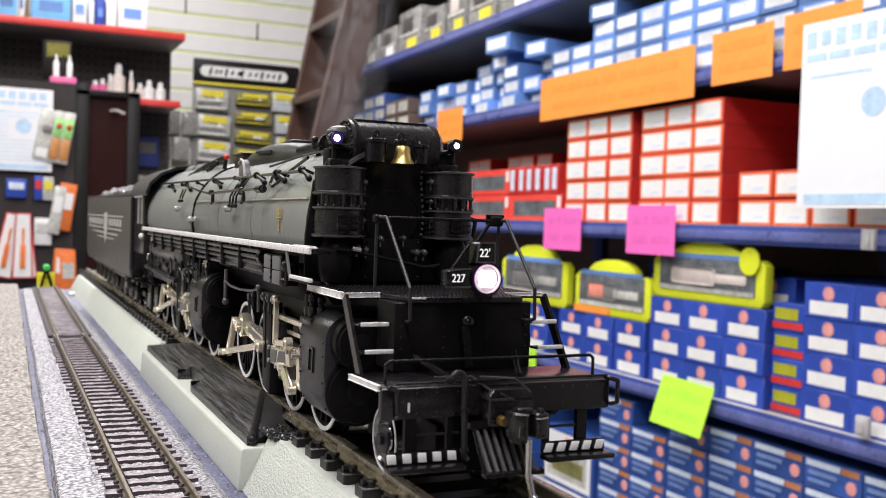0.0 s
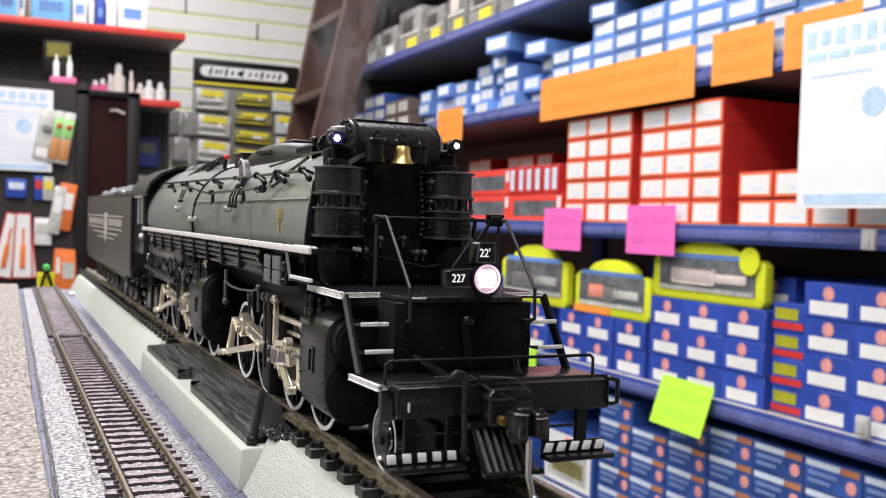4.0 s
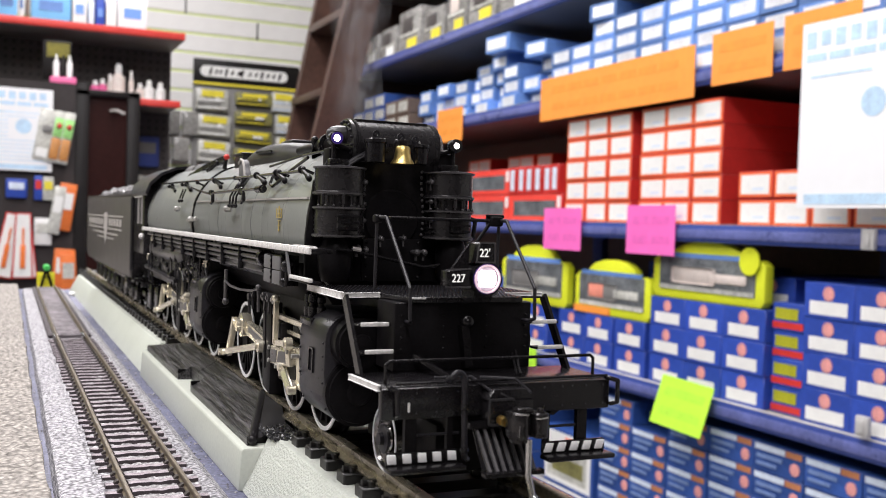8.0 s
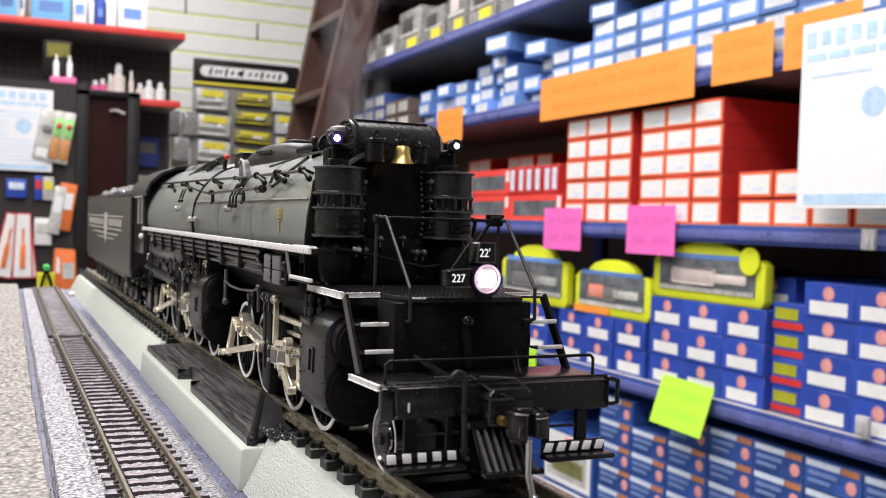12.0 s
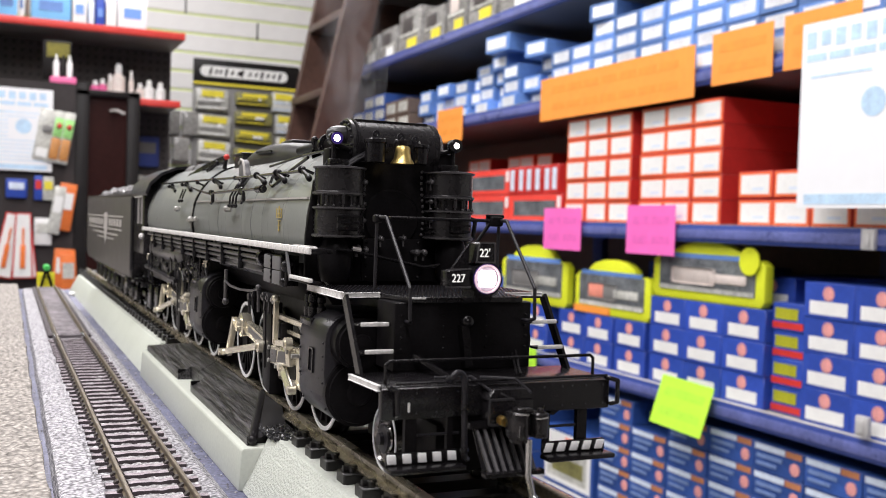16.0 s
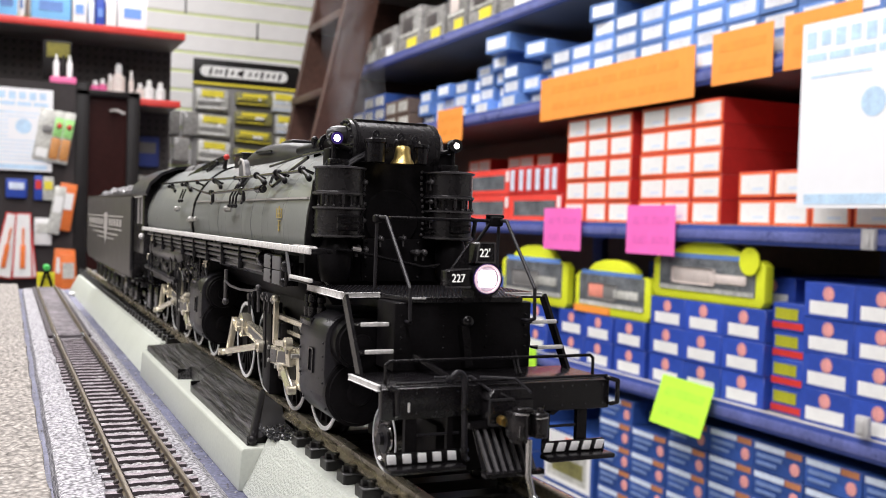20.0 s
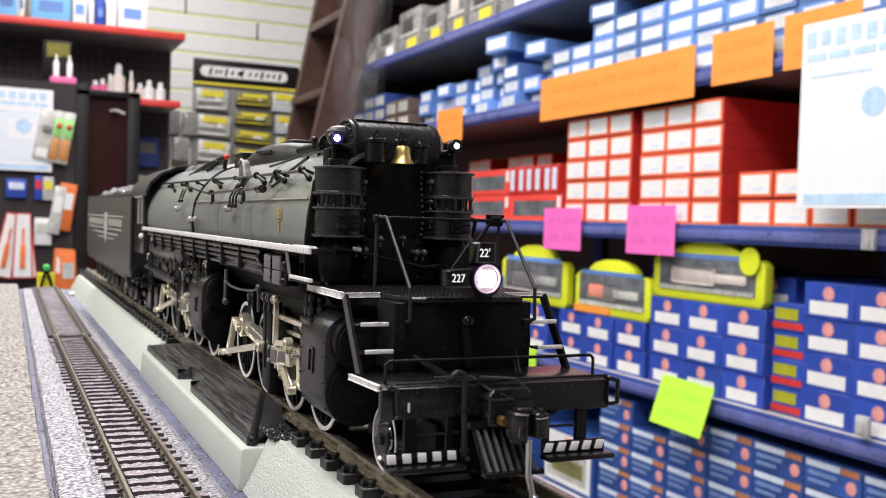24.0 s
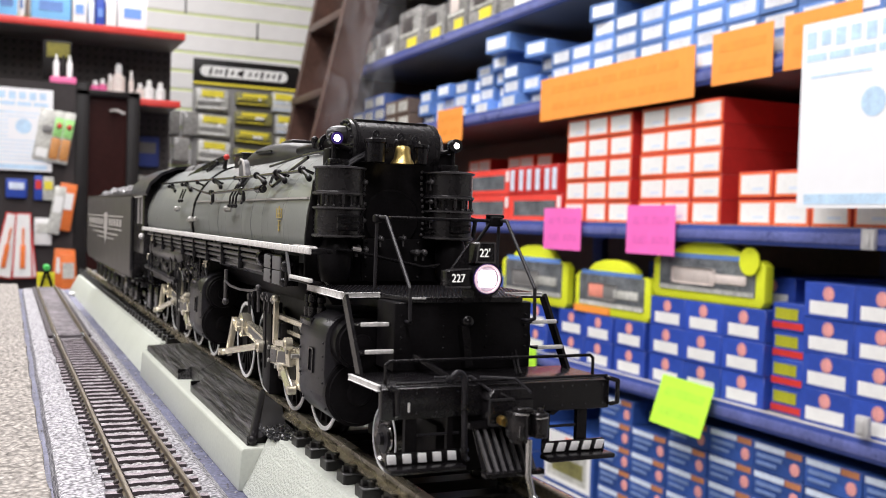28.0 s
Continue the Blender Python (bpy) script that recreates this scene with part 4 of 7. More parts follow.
for (c0, c1) in ((35.5, 49), (133, 149)):
    for s in (-1, 1):
        cpts = [(s * (11.9 + 5.3 * math.cos(radians(g))), 10.6 + 5.3 * math.sin(radians(g))) for g in range(-70, 11, 16)]
        cpts += [(s * 17.3, 13.5), (s * 17.2, 17.5)] + [(s * (12.9 + 4.3 * math.cos(radians(g))), 18.4 + 4.2 * math.sin(radians(g))) for g in range(0, 91, 15)] + [(s * 6, 22.6), (s * 6, 6.4)]
        cyl = part("cylinder_block", slab(cpts, "y", c0, c1, 0.25), DKGREY, loco, "dark grey cylinder casting")
        part("cylinder_cover", lathe((s * 12.0, 0, 10.6), "y", [(c0 + 0.6, 5.2), (c0 - 0.6, 5.2), (c0 - 0.7, 4.7), (c0 - 1.1, 4.6), (c0 - 1.2, 2.0), (c0 - 1.8, 1.6), (c0 - 1.9, 0.001)], 36), SOOT, cyl)
        part("valve_cover", lathe((s * 12.6, 0, 18.2), "y", [(c0 + 0.6, 3.9), (c0 - 2.6, 3.9), (c0 - 2.7, 3.5), (c0 - 3.2, 3.4), (c0 - 3.3, 1.6), (c0 - 4, 1.4), (c0 - 4.1, 0.001)], 32), SOOT, cyl)
        part("handhole", join(bar((s * 17.35, c0 + 5.4, 16.6), (s * 17.45, c0 + 5.4, 13), 0.25, 0.3), bar((s * 17.35, c0 + 7.4, 16.6), (s * 17.45, c0 + 7.4, 13), 0.25, 0.3), bar((s * 17.4, c0 + 5.4, 16.6), (s * 17.4, c0 + 7.4, 16.6), 0.25, 0.3), bar((s * 17.4, c0 + 5.4, 13), (s * 17.4, c0 + 7.4, 13), 0.25, 0.3)), BLACK, cyl)
        for zz in (8, 10, 12, 14, 16, 18, 20):
            for yy in (c0 + 0.8, c1 - 0.8):
                part("rivet", ball((s * (17.25 if zz > 11 else 16.6 + (zz - 8) * .2) - s * (0.9 if zz > 19 else 0), yy, zz), 0.2, 5), DKGREY, cyl)
        lub = part("lubricator", box(min(s * 17.0, s * 14.4), max(s * 17.0, s * 14.4), c0 + 8.5, c0 + 14.5, 19.6, 21.0, 0.3), BLACK, cyl)
        for i in range(5):
            lx_, ly_ = s * (15.0 + 1.1 * (i % 2)), c0 + 9.4 + 1.1 * i
            part("oil_pot", lathe((lx_, ly_, 0), "z", [(20.8, 0.5), (21.2, 0.75), (22.6, 0.8), (22.8, 0.55), (23.2, 0.5), (23.4, 0.75), (24.2 + 0.3 * (i % 2), 0.7), (24.6 + 0.3 * (i % 2), 0.001)], 10), BLACK, lub)
    # rods and gear on both sides
    for s in (-1, 1):
        q0 = c1
        gear = part("valve_gear", join(bar((s * 13.2, q0 + 1, 16.0), (s * 13.2, q0 + 26, 16.0), 1.0, 0.7, (0, 0, 1)), bar((s * 13.2, q0 + 1, 7.0), (s * 13.2, q0 + 26, 7.0), 1.0, 0.7, (0, 0, 1))), NICKEL, loco, "nickel plated rods and valve gear")
        part("yoke_bracket", slab([(q0 + 25.4, 3.6), (q0 + 30.6, 4.6), (q0 + 31.6, 12), (q0 + 31.2, 20.6), (q0 + 25.6, 20.8), (q0 + 25.0, 12)], "x", min(s * 13.2, s * 15.4), max(s * 13.2, s * 15.4), 0.1), SOOT, gear, "black gear bracket")
        lo_, hi_ = min(s * 13.0, s * 14.4), max(s * 13.0, s * 14.4)
        part("crosshead", slab([(q0 + 9.0, 7.0), (q0 + 15.6, 6.6), (q0 + 20.0, 8.6), (q0 + 23.6, 12.0), (q0 + 22.8, 13.2), (q0 + 9.4, 14.2)], "x", lo_, hi_, 0.25), NICKEL, gear)
        part("crosshead_plate", slab([(q0 + 12.4, 10.6), (q0 + 26, 9.4), (q0 + 26.5, 12.8), (q0 + 13, 13.8)], "x", min(s * 14.2, s * 15.4), max(s * 14.2, s * 15.4), 0.2), NICKEL, gear)
        # dark patch laid on the flat crosshead as the shade in a slot
        part("crosshead_slot", slab([(q0 + 11.4, 8.4), (q0 + 14.4, 8.2), (q0 + 16.6, 10.4), (q0 + 11.6, 11.0)], "x", min(s * 14.3, s * 14.55), max(s * 14.3, s * 14.55)), SOOT, gear)
        part("union_link", join(bar((s * 15.2, q0 + 17.6, 10.0), (s * 15.4, q0 + 11.0, 6.6), 0.6, 1.1, (0, 1, 0.4), .15), rod((s * 14.6, q0 + 17.6, 10.0), (s * 16.0, q0 + 17.6, 10.0), 0.8, 10), rod((s * 14.6, q0 + 11.0, 6.8), (s * 16.0, q0 + 11.0, 6.8), 0.8, 10), bar((s * 15.0, q0 + 19.4, 8), (s * 15.0, q0 + 20, 12.6), 0.5, 0.8, (0, 1, 0))), NICKEL, gear)
        # dark patches on the plate paint shaded recesses, without hollows
        part("crosshead_recess", slab([(q0 + 14.6, 10.9), (q0 + 20.4, 10.3), (q0 + 19.4, 12.5), (q0 + 15.2, 13.0)], "x", min(s * 15.3, s * 15.46), max(s * 15.3, s * 15.46)), FRAMEG, gear)
        part("crosshead_recess", slab([(q0 + 21.2, 10.2), (q0 + 25.2, 9.9), (q0 + 25.4, 12.2), (q0 + 20.8, 12.5)], "x", min(s * 15.3, s * 15.46), max(s * 15.3, s * 15.46)), FRAMEG, gear)
        for dy, dz in ((9.9, 12.9), (13.4, 13.2), (20.8, 9.6), (25.9, 12.4), (26.0, 10.0)):
            part("gear_bolt", rod((s * 14.2, q0 + dy, dz), (s * 15.75, q0 + dy, dz), 0.42, 6), FITG, gear)
        # darker strip imitates the shade inside the rod's flute
        part("rod_flute", bar((s * 13.95, q0 + 20, 9.9), (s * 13.55, q0 + 51, 12.95), 0.12, 1.3, (0, 0, 1)), BOXG, gear)
        part("guide_block", box(min(s * 12.4, s * 14.9), max(s * 12.4, s * 14.9), q0 + 20.4, q0 + 24.4, 14.6, 17.6, 0.3), DKGREY, gear)
        part("combination_lever", join(bar((s * 15.6, q0 + 21.2, 21.8), (s * 15.6, q0 + 21.4, 13.6), 0.6, 1.1, (0, 1, 0), .1), bar((s * 15.6, q0 + 21.6, 13.8), (s * 15.6, q0 + 12, 14.8), 0.6, 1.1, (0, 0, 1), .1), ball((s * 15.7, q0 + 21.2, 21.9), 0.8, 8), rod((s * 15.2, q0 + 12, 14.8), (s * 16.4, q0 + 12, 14.8), 1.15, 12), rod((s * 16.3, q0 + 12, 14.8), (s * 16.8, q0 + 12, 14.8), 0.6, 6)), NICKEL, gear)
        for dy in (22.5, 26.5, 30):
            part("gear_lug", join(rod((s * 14.8, q0 + dy, 21.6), (s * 16.0, q0 + dy, 21.6), 0.85, 12), bar((s * 15.3, q0 + dy, 21.6), (s * 15.3, q0 + dy + 0.6, 18.8), 0.5, 1.0, (0, 1, 0), .1), rod((s * 15.9, q0 + dy, 21.6), (s * 16.3, q0 + dy, 21.6), 0.4, 6)), FITG if dy < 24 else FRAMEG, gear)
        part("valve_rod", bar((s * 14.2, q0 + 2, 18.4), (s * 14.2, q0 + 28, 18.4), 0.6, 0.9, (0, 0, 1), .1), NICKEL, gear)
        part("main_rod", join(bar((s * 13.4, q0 + 17, 9.6), (s * 13.0, q0 + 55.5, 13.4), 1.0, 2.6, (0, 0, 1), .2), lathe((0, q0 + 55.5, 13.4), "x", [(s * 12.2, 2.6), (s * 14.2, 2.6), (s * 14.4, 1.5), (s * 15.2, 1.4), (s * 15.2, 0.001)], 24)), NICKEL, gear)
        part("side_rod", bar((s * 11.6, q0 + 12, 12.6), (s * 11.6, q0 + 70, 12.6), 0.9, 1.8, (0, 0, 1), .2), NICKEL, gear)
        part("eccentric_crank", bar((s * 15.2, q0 + 56.6, 14.4), (s * 15.4, q0 + 61, 6.6), 0.7, 1.5, (0, 1, 0), .2), NICKEL, gear)
        part("eccentric_rod", join(bar((s * 15.9, q0 + 64.6, 6.4), (s * 15.9, q0 + 31, 12.0), 0.7, 1.3, (0, 0, 1), .15), rod((s * 15.4, q0 + 64.6, 6.4), (s * 16.9, q0 + 64.6, 6.4), 0.8, 10), rod((s * 15.4, q0 + 31, 12.0), (s * 16.5, q0 + 31, 12.0), 1.3, 12), rod((s * 16.4, q0 + 31, 12.0), (s * 17.0, q0 + 31, 12.0), 0.6, 6)), NICKEL, gear)
        part("link", join(bar((s * 15.2, q0 + 30, 19), (s * 15.2, q0 + 29.4, 8), 0.8, 1.6, (0, 1, 0), .2)), SOOT, gear)
# running boards
for s in (-1, 1):
    rb = part("running_board", box(min(s * 14.2, s * 18.0), max(s * 14.2, s * 18.0), 42.2 if s < 0 else 66, 236, 31.2, 32.0, 0.1), BLACK, loco)
    part("white_edge", box(min(s * 17.7, s * 18.15), max(s * 17.7, s * 18.15), 42 if s < 0 else 66, 236, 31.1, 32.25, 0.15), WHITE, rb, "worn white painted edge")
    if s < 0:
        tp = part("tread_patch", box(-17.9, -16.7, 42.2, 52.4, 31.9, 32.25, 0.1), WHITE, rb, "white chequered step plate")
        part("tread_stud", join(*[bar((-17.85 + 0.4 * (k % 3), 42.6 + 0.45 * (k // 3), 32.3), (-17.6 + 0.4 * (k % 3), 42.8 + 0.45 * (k // 3), 32.3), 0.14, 0.16) for k in range(63)]), WHITE, tp, kind="stuff")
        st = part("side_step", box(-18, -16.2, 41.2, 52.6, 26.4, 26.9, 0.1), SOOT, rb)
        part("step_edge", box(-18.3, -17.7, 41.0, 52.6, 26.8, 27.4, 0.12), WHITE, st, "white step edge")
        part("step_hanger", bar((-17.95, 55.6, 31.2), (-17.95, 52.9, 26.4), 0.6, 0.35, (1, 0, 0)), BOXG, st, "worn grey step hanger")
    for k, (zz, r) in enumerate(((30.2, 0.45), (29.0, 0.45), (27.9, 0.4), (26.6, 0.35))):
        part("long_pipe", pipe([(s * (17.2 - 0.2 * k), 76, zz), (s * (17.2 - 0.2 * k), 226 - 8 * k, zz)], r), FRAMEG, rb)
    part("side_tank", lathe((s * 14.6, 0, 27.6), "y", [(78, 0.001), (78.4, 1.6), (80, 2.3), (118, 2.3), (119.6, 1.6), (120, 0.001)], 24), DKGREY, rb)
    part("side_tank", lathe((s * 13.6, 0, 25.6), "y", [(168, 0.001), (168.4, 2.6), (170, 3.4), (226, 3.4), (227.6, 2.6), (228, 0.001)], 24), FRAMEG, rb)
    lg = part("lagged_box", box(min(s * 14.5, s * 17.6), max(s * 14.5, s * 17.6), 59.8, 71.4, 24.9, 30.2, 0.2), BLACK, rb, "grey panelled box")
    for zz in (25.1, 27.6):
        for yy in (60.1, 66.0):
            part("box_panel", box(min(s * 17.5, s * 17.9), max(s * 17.5, s * 17.9), yy, yy + 5.1, zz, zz + 2.35, 0.15), BOXG, lg)
    zig = [(65.6 + 0.32 * (-1) ** k, 25.1 + 0.49 * k) for k in range(11)]
    part("box_hinge", slab(zig + [(y_ + 0.35, z_) for y_, z_ in zig[::-1]], "x", min(s * 17.6, s * 18.0), max(s * 17.6, s * 18.0)), BLACK, lg)
    part("valve", join(lathe((s * 16.6, 0, 29.2), "y", [(75, 1.4), (77, 1.4), (77.2, 0.8), (79, 0.8)], 16), ball((s * 17, 58.6, 28.4), 1.1), ball((s * 17, 60, 25.6), 0.9), rod((s * 17, 58.6, 31), (s * 17, 58.6, 25), 0.35)), BLACK, rb)
    for yy in range(84, 232, 17):
        part("board_bracket", bar((s * 17.4, yy, 31.3), (s * 15.2, yy, 25.6), 0.3, 0.45, (0, 1, 0)), BLACK, rb)
    part("drop_pipe", join(pipe([(s * 15.6, 113, 23.6), (s * 16.8, 109, 22.6), (s * 17.2, 102, 22.0), (s * 17.3, 92, 21.9), (s * 17.2, 84, 22.3), (s * 17, 78.3, 23.0)], 0.25), rod((s * 17, 78.3, 23.8), (s * 16.6, 79.4, 18.6), 0.28), ball((s * 17, 78.3, 23.4), 0.55, 8), rod((s * 16.6, 109, 25), (s * 16.4, 110, 18.5), 0.42), ball((s * 16.4, 110, 18), 0.8, 8)), FRAMEG, rb)
    part("firebox_side", box(min(s * 11, s * 15.6), max(s * 11, s * 15.6), 178, 234, 16, 31.3, 0.6), DKGREY, rb)
    part("ashpan_pipe", pipe([(s * 16.4, 176, 18), (s * 16.4, 236, 19)], 0.7), DKGREY, rb)
    random.seed(8)
    for k in range(26):
        yy, zz = random.uniform(136, 232), random.uniform(17, 27)
        h = random.uniform(0.8, 1.8)
        b = box(min(s * 13, s * 16.4), max(s * 13, s * 16.4), yy, yy + random.uniform(1.5, 4), zz, zz + h, 0.2) if k % 3 else join(lathe((s * 15.4, 0, zz), "y", [(yy, 0.001), (yy + .1, h), (yy + 3, h), (yy + 3.1, 0.001)], 14), rod((s * 15.4, yy + 1.5, zz), (s * 15.4, yy + 1.5, 31), 0.3))
        part("fitting", b, BLACK if k % 2 else DKGREY, rb)
    # small piping between board and frame
    random.seed(23 + s)
    for k in range(22):
        yy = random.uniform(134, 232)
        z0, z1 = random.uniform(14, 20), random.uniform(23, 30)
        xx = random.uniform(15.0, 16.9)
        part("drain_pipe", pipe([(s * 14.6, yy, z1 + 0.6), (s * xx, yy, z1), (s * xx, yy + random.uniform(-3, 3), (z0 + z1) / 2), (s * xx, yy + random.uniform(-4, 4), z0), (s * 14, yy, z0 - 1)], random.choice((0.2, 0.25, 0.32))), BLACK if k % 3 else DKGREY, rb)
        part("pipe_union", join(rod((s * xx, yy, z1 - 0.4), (s * xx, yy, z1 - 1.6), 0.55, 6), ball((s * xx, yy, z1), 0.42, 6)), BLACK if k % 4 else NICKEL, rb)
    for yy, zz in ((87.5, 21.6), (82.5, 21.9), (90.5, 20.6)):
        part("hanger_eye", join(ring((s * 15.8, yy, zz), "x", 0.35, 0.75, -0.25, 0.25, 12), rod((s * 15.8, yy, zz - 0.6), (s * 15.6, yy + 0.3, zz - 3.2), 0.3)), DKGREY, rb)
    for yy in range(92, 228, 17):
        part("pipe_clip", box(min(s * 16.2, s * 17.9), max(s * 16.2, s * 17.9), yy - 0.22, yy + 0.22, 26.2, 30.8, 0.1), BLACK, rb)
    # trailing wheels
    for yy in (236, 252):
        tw = part("trailing_wheel", lathe((0, yy, 5.4), "x", [(s * 7.5, 5.4), (s * 9.8, 5.3), (s * 9.8, 4.5), (s * 9.2, 4), (s * 9.2, 0.001)], 28), BLACK, loco)
        part("white_tyre", ring((0, yy, 5.4), "x", 4.8, 5.35, s * 9.75, s * 9.95, 32), TYRE, tw)
    part("truck_frame", join(box(min(s * 10.8, s * 12.2), max(s * 10.8, s * 12.2), 228, 262, 5, 9, 0.4), box(min(s * 10.8, s * 13), max(s * 10.8, s * 13), 233, 240, 3, 12, 0.4), box(min(s * 10.8, s * 13), max(s * 10.8, s * 13), 249, 256, 3, 12, 0.4)), BLACK, loco)

# boiler fittings: dome casing, handrails, sand pipes, valves
def casing(rows, half, n=14):
    """A long casing: at each (y, top) a rounded arch of the given half width, standing on z 47."""
    bm = bmesh.new()
    rings = []
    for y, top, k in rows:
        rg = []
        for i in range(n + 1):
            a = math.pi * i / n
            c, q = math.cos(a), math.sin(a)
            rg.append(bm.verts.new((-half * k * math.copysign(abs(c) ** 0.55, c), y, 47 + (top - 47) * abs(q) ** 0.55)))
        rings.append(rg)
    for p, q in zip(rings, rings[1:]):
        for i in range(n):
            bm.faces.new((p[i], p[i + 1], q[i + 1], q[i]))
    bm.faces.new(rings[0])
    bm.faces.new(rings[-1])
    bmesh.ops.recalc_face_normals(bm, faces=bm.faces)
    return bm


CASE = mat("satin_dark_grey_casing", (0.024, 0.0225, 0.025), 0.38, scale=250, vary=0.15, bump=0.08, spec=0.2)
dome = part("dome_casing", casing([(84 + 2.9 * k, 50.4 + 3.5 * math.sin(min(1, k / 12) * math.pi / 2) - max(0, k - 15) ** 2 * 0.06, 1 - 0.4 * (1 - min(1, k / 7)) - 0.02 * max(0, k - 17)) for k in range(21)], 6.2), CASE, loco, "long dark grey sand dome casing")
part("dome_rail", bar((-6.2, 113, 51.5), (-6.2, 127, 51.9), 0.35, 0.6, bevel=.12), CASE, dome)
part("dome_lid", box(-2.6, 2.6, 109, 119, 53.3, 54.25, 0.4), CASE, dome)
part("dome_lid", box(-2.6, 2.6, 127, 134, 53.4, 54.25, 0.4), CASE, dome)
part("rear_lid", join(box(-5.6, 5.6, 144, 154, 48.0, 52.7, 0.7), box(-5.9, 5.9, 143.6, 154.4, 52.3, 53.0, 0.25)), CASE, dome)
part("exhaust_pipe", lathe((-6.2, 0, 50.4), "y", [(61, 1.0), (61.4, 1.4), (76, 1.4), (77, 1.0), (90, 0.9)], 16), SOOT, loco)
part("pipe_flange", join(ring((-6.2, 0, 50.4), "y", 1.0, 2.2, 70, 71.2, 16), rod((-7.4, 76, 50), (-7.4, 76, 51.6), 0.5), ball((-7.4, 76, 51.7), 0.7)), BLACK, loco)
stack = part("smokestack", lathe((0, 75, 0), "z", [(48, 4.4), (50.6, 4.2), (53.4, 4.0), (53.6, 4.4), (54.2, 4.4), (54.2, 3.7), (44, 3.6)], 32), SOOT, loco, "short soot black smokestack")
hr = part("boiler_handrail", pipe([(-13.5, 62, 45.0), (-13.6, 110, 45.2), (-13.7, 160, 45.8), (-13.8, 232, 46.4)], 0.3), BLACK, loco)
for yy in (62, 78, 96, 116, 138, 162, 186, 210):
    part("stanchion", join(rod((-13.6, yy, 45.3), (-11.2, yy, 44.4), 0.28), ball((-13.6, yy, 45.3), 0.55, 8)), BLACK, hr)
for yy, dy in ((62.5, 6), (79.5, 7.5), (95.5, 8.5), (138, 9), (178, 9), (203, 9)):
    part("sand_pipe", join(ball((-13.7, yy, 45.2), 0.75, 10), rod((-13.7, yy, 45.2), (-14.1, yy - dy, 43.6), 0.36), rod((-14.05, yy - dy * 0.8, 43.9), (-14.15, yy - dy - 0.2, 43.5), 0.52, 10), ball((-14.2, yy - dy - 0.3, 43.4), 0.52, 10)), SOOT, hr)
hr2 = part("reach_rod", join(pipe([(-15.9, 82, 42.1), (-15.9, 103, 42.2), (-15.8, 134, 41.9), (-15.6, 150, 43.0), (-15.4, 160, 44.0)], 0.3), rod((-15.9, 81.2, 42.1), (-15.9, 85, 42.1), 0.8, 12), rod((-15.9, 80, 42.1), (-15.9, 81.2, 42.1), 0.55, 8)), BLACK, loco)
for yy in (99, 131):
    part("clamp", join(box(-16.3, -15.4, yy - 0.7, yy + 1.6, 41.5, 42.8, 0.3), pipe([(-15.9, yy, 42), (-15.9, yy - 1.6, 41.4), (-15.8, yy - 1.4, 40.2), (-15.8, yy + 0.6, 39.6)], 0.42)), BLACK, hr2)
for yy in (103, 106, 109):
    part("small_valve", join(pipe([(-14.6, yy, 43.6), (-15.8, yy + 1.4, 41), (-15.9, yy + 1.8, 39)], 0.22), ball((-15.9, yy + 1.8, 38.9), 0.5, 6)), BLACK, hr2)
for yy in (168, 172):
    part("small_valve", join(pipe([(-15.6, yy, 43.6), (-16.3, yy + 1.4, 41)], 0.22), ball((-16.3, yy + 1.8, 40.4), 0.5, 6)), BLACK, hr2)
part("throttle_rod", join(pipe([(-11.6, 66, 47.6), (-12.4, 74, 45.6), (-14.0, 78, 43.2), (-14.3, 80, 42.6), (-13.8, 84, 43.2), (-12.6, 86, 45)], 0.3), pipe([(-8.6, 60, 49), (-9.6, 76, 48.6), (-11.8, 92, 47)], 0.25), ball((-12.5, 82, 44.6), 1.1)), BLACK, loco)
tv = part("turret_valve", slab([(111.0, 44.2), (118.4, 44.2), (118.6, 47.6)] + [(115.6 + 2.8 * math.cos(radians(g)), 47.6 + 1.9 * math.sin(radians(g))) for g in range(15, 181, 15)] + [(111.6, 46.4)], "x", -12.3, -11.0, 0.3), BOXG, loco, "worn grey turret valve cover")
part("valve_rim", pipe([(-12.4, 111.6, 45.4), (-12.4, 112.8, 47.8), (-12.4, 114, 49.0), (-12.4, 116, 49.5), (-12.4, 118, 48.6)], 0.28), LETTER, tv)
part("valve_stem", join(rod((-12.6, 110, 45), (-14.2, 108, 43.2), 0.8, 10), ball((-14.2, 108, 43.2), 0.9, 10), rod((-14.2, 108, 43.2), (-14.6, 106, 41.6), 0.4)), BLACK, tv)
for yy, sgn in ((111, 0), (172, 0.9)):
    part("washout_plug", join(rod((-15.5 - sgn, yy, 38.2), (-16.5 - sgn, yy, 38.2), 0.6), bar((-16.4 - sgn, yy - 4.5, 38.2), (-16.4 - sgn, yy + 3, 38.2), 0.5, 0.6), ball((-16.5 - sgn, yy, 38.2), 0.75, 8)), FITG, loco)
part("check_valve", join(pipe([(-13.0, 160.5, 43), (-14.8, 160.5, 38), (-15.2, 160.5, 33)], 0.4), bar((-15.6, 151, 35.4), (-15.6, 165, 35.2), 0.7, 0.7), ball((-15.6, 160, 35.4), 0.9), ball((-15.6, 153, 35.6), 0.7)), FITG, loco)
tc = part("turret_casing", lathe((-3.5, 0, 50.2), "y", [(176, 0.001), (176.3, 1.6), (178, 2.2), (200, 2.5), (226, 2.6), (232, 2.0), (232.2, 0.001)], 24), BOXG, loco, "worn grey turret casing")
for yy in (182, 196, 212):
    part("casing_band", ring((-3.5, yy, 50.2), "y", 2.3, 2.75, -0.5, 0.5, 24), CASE, tc)
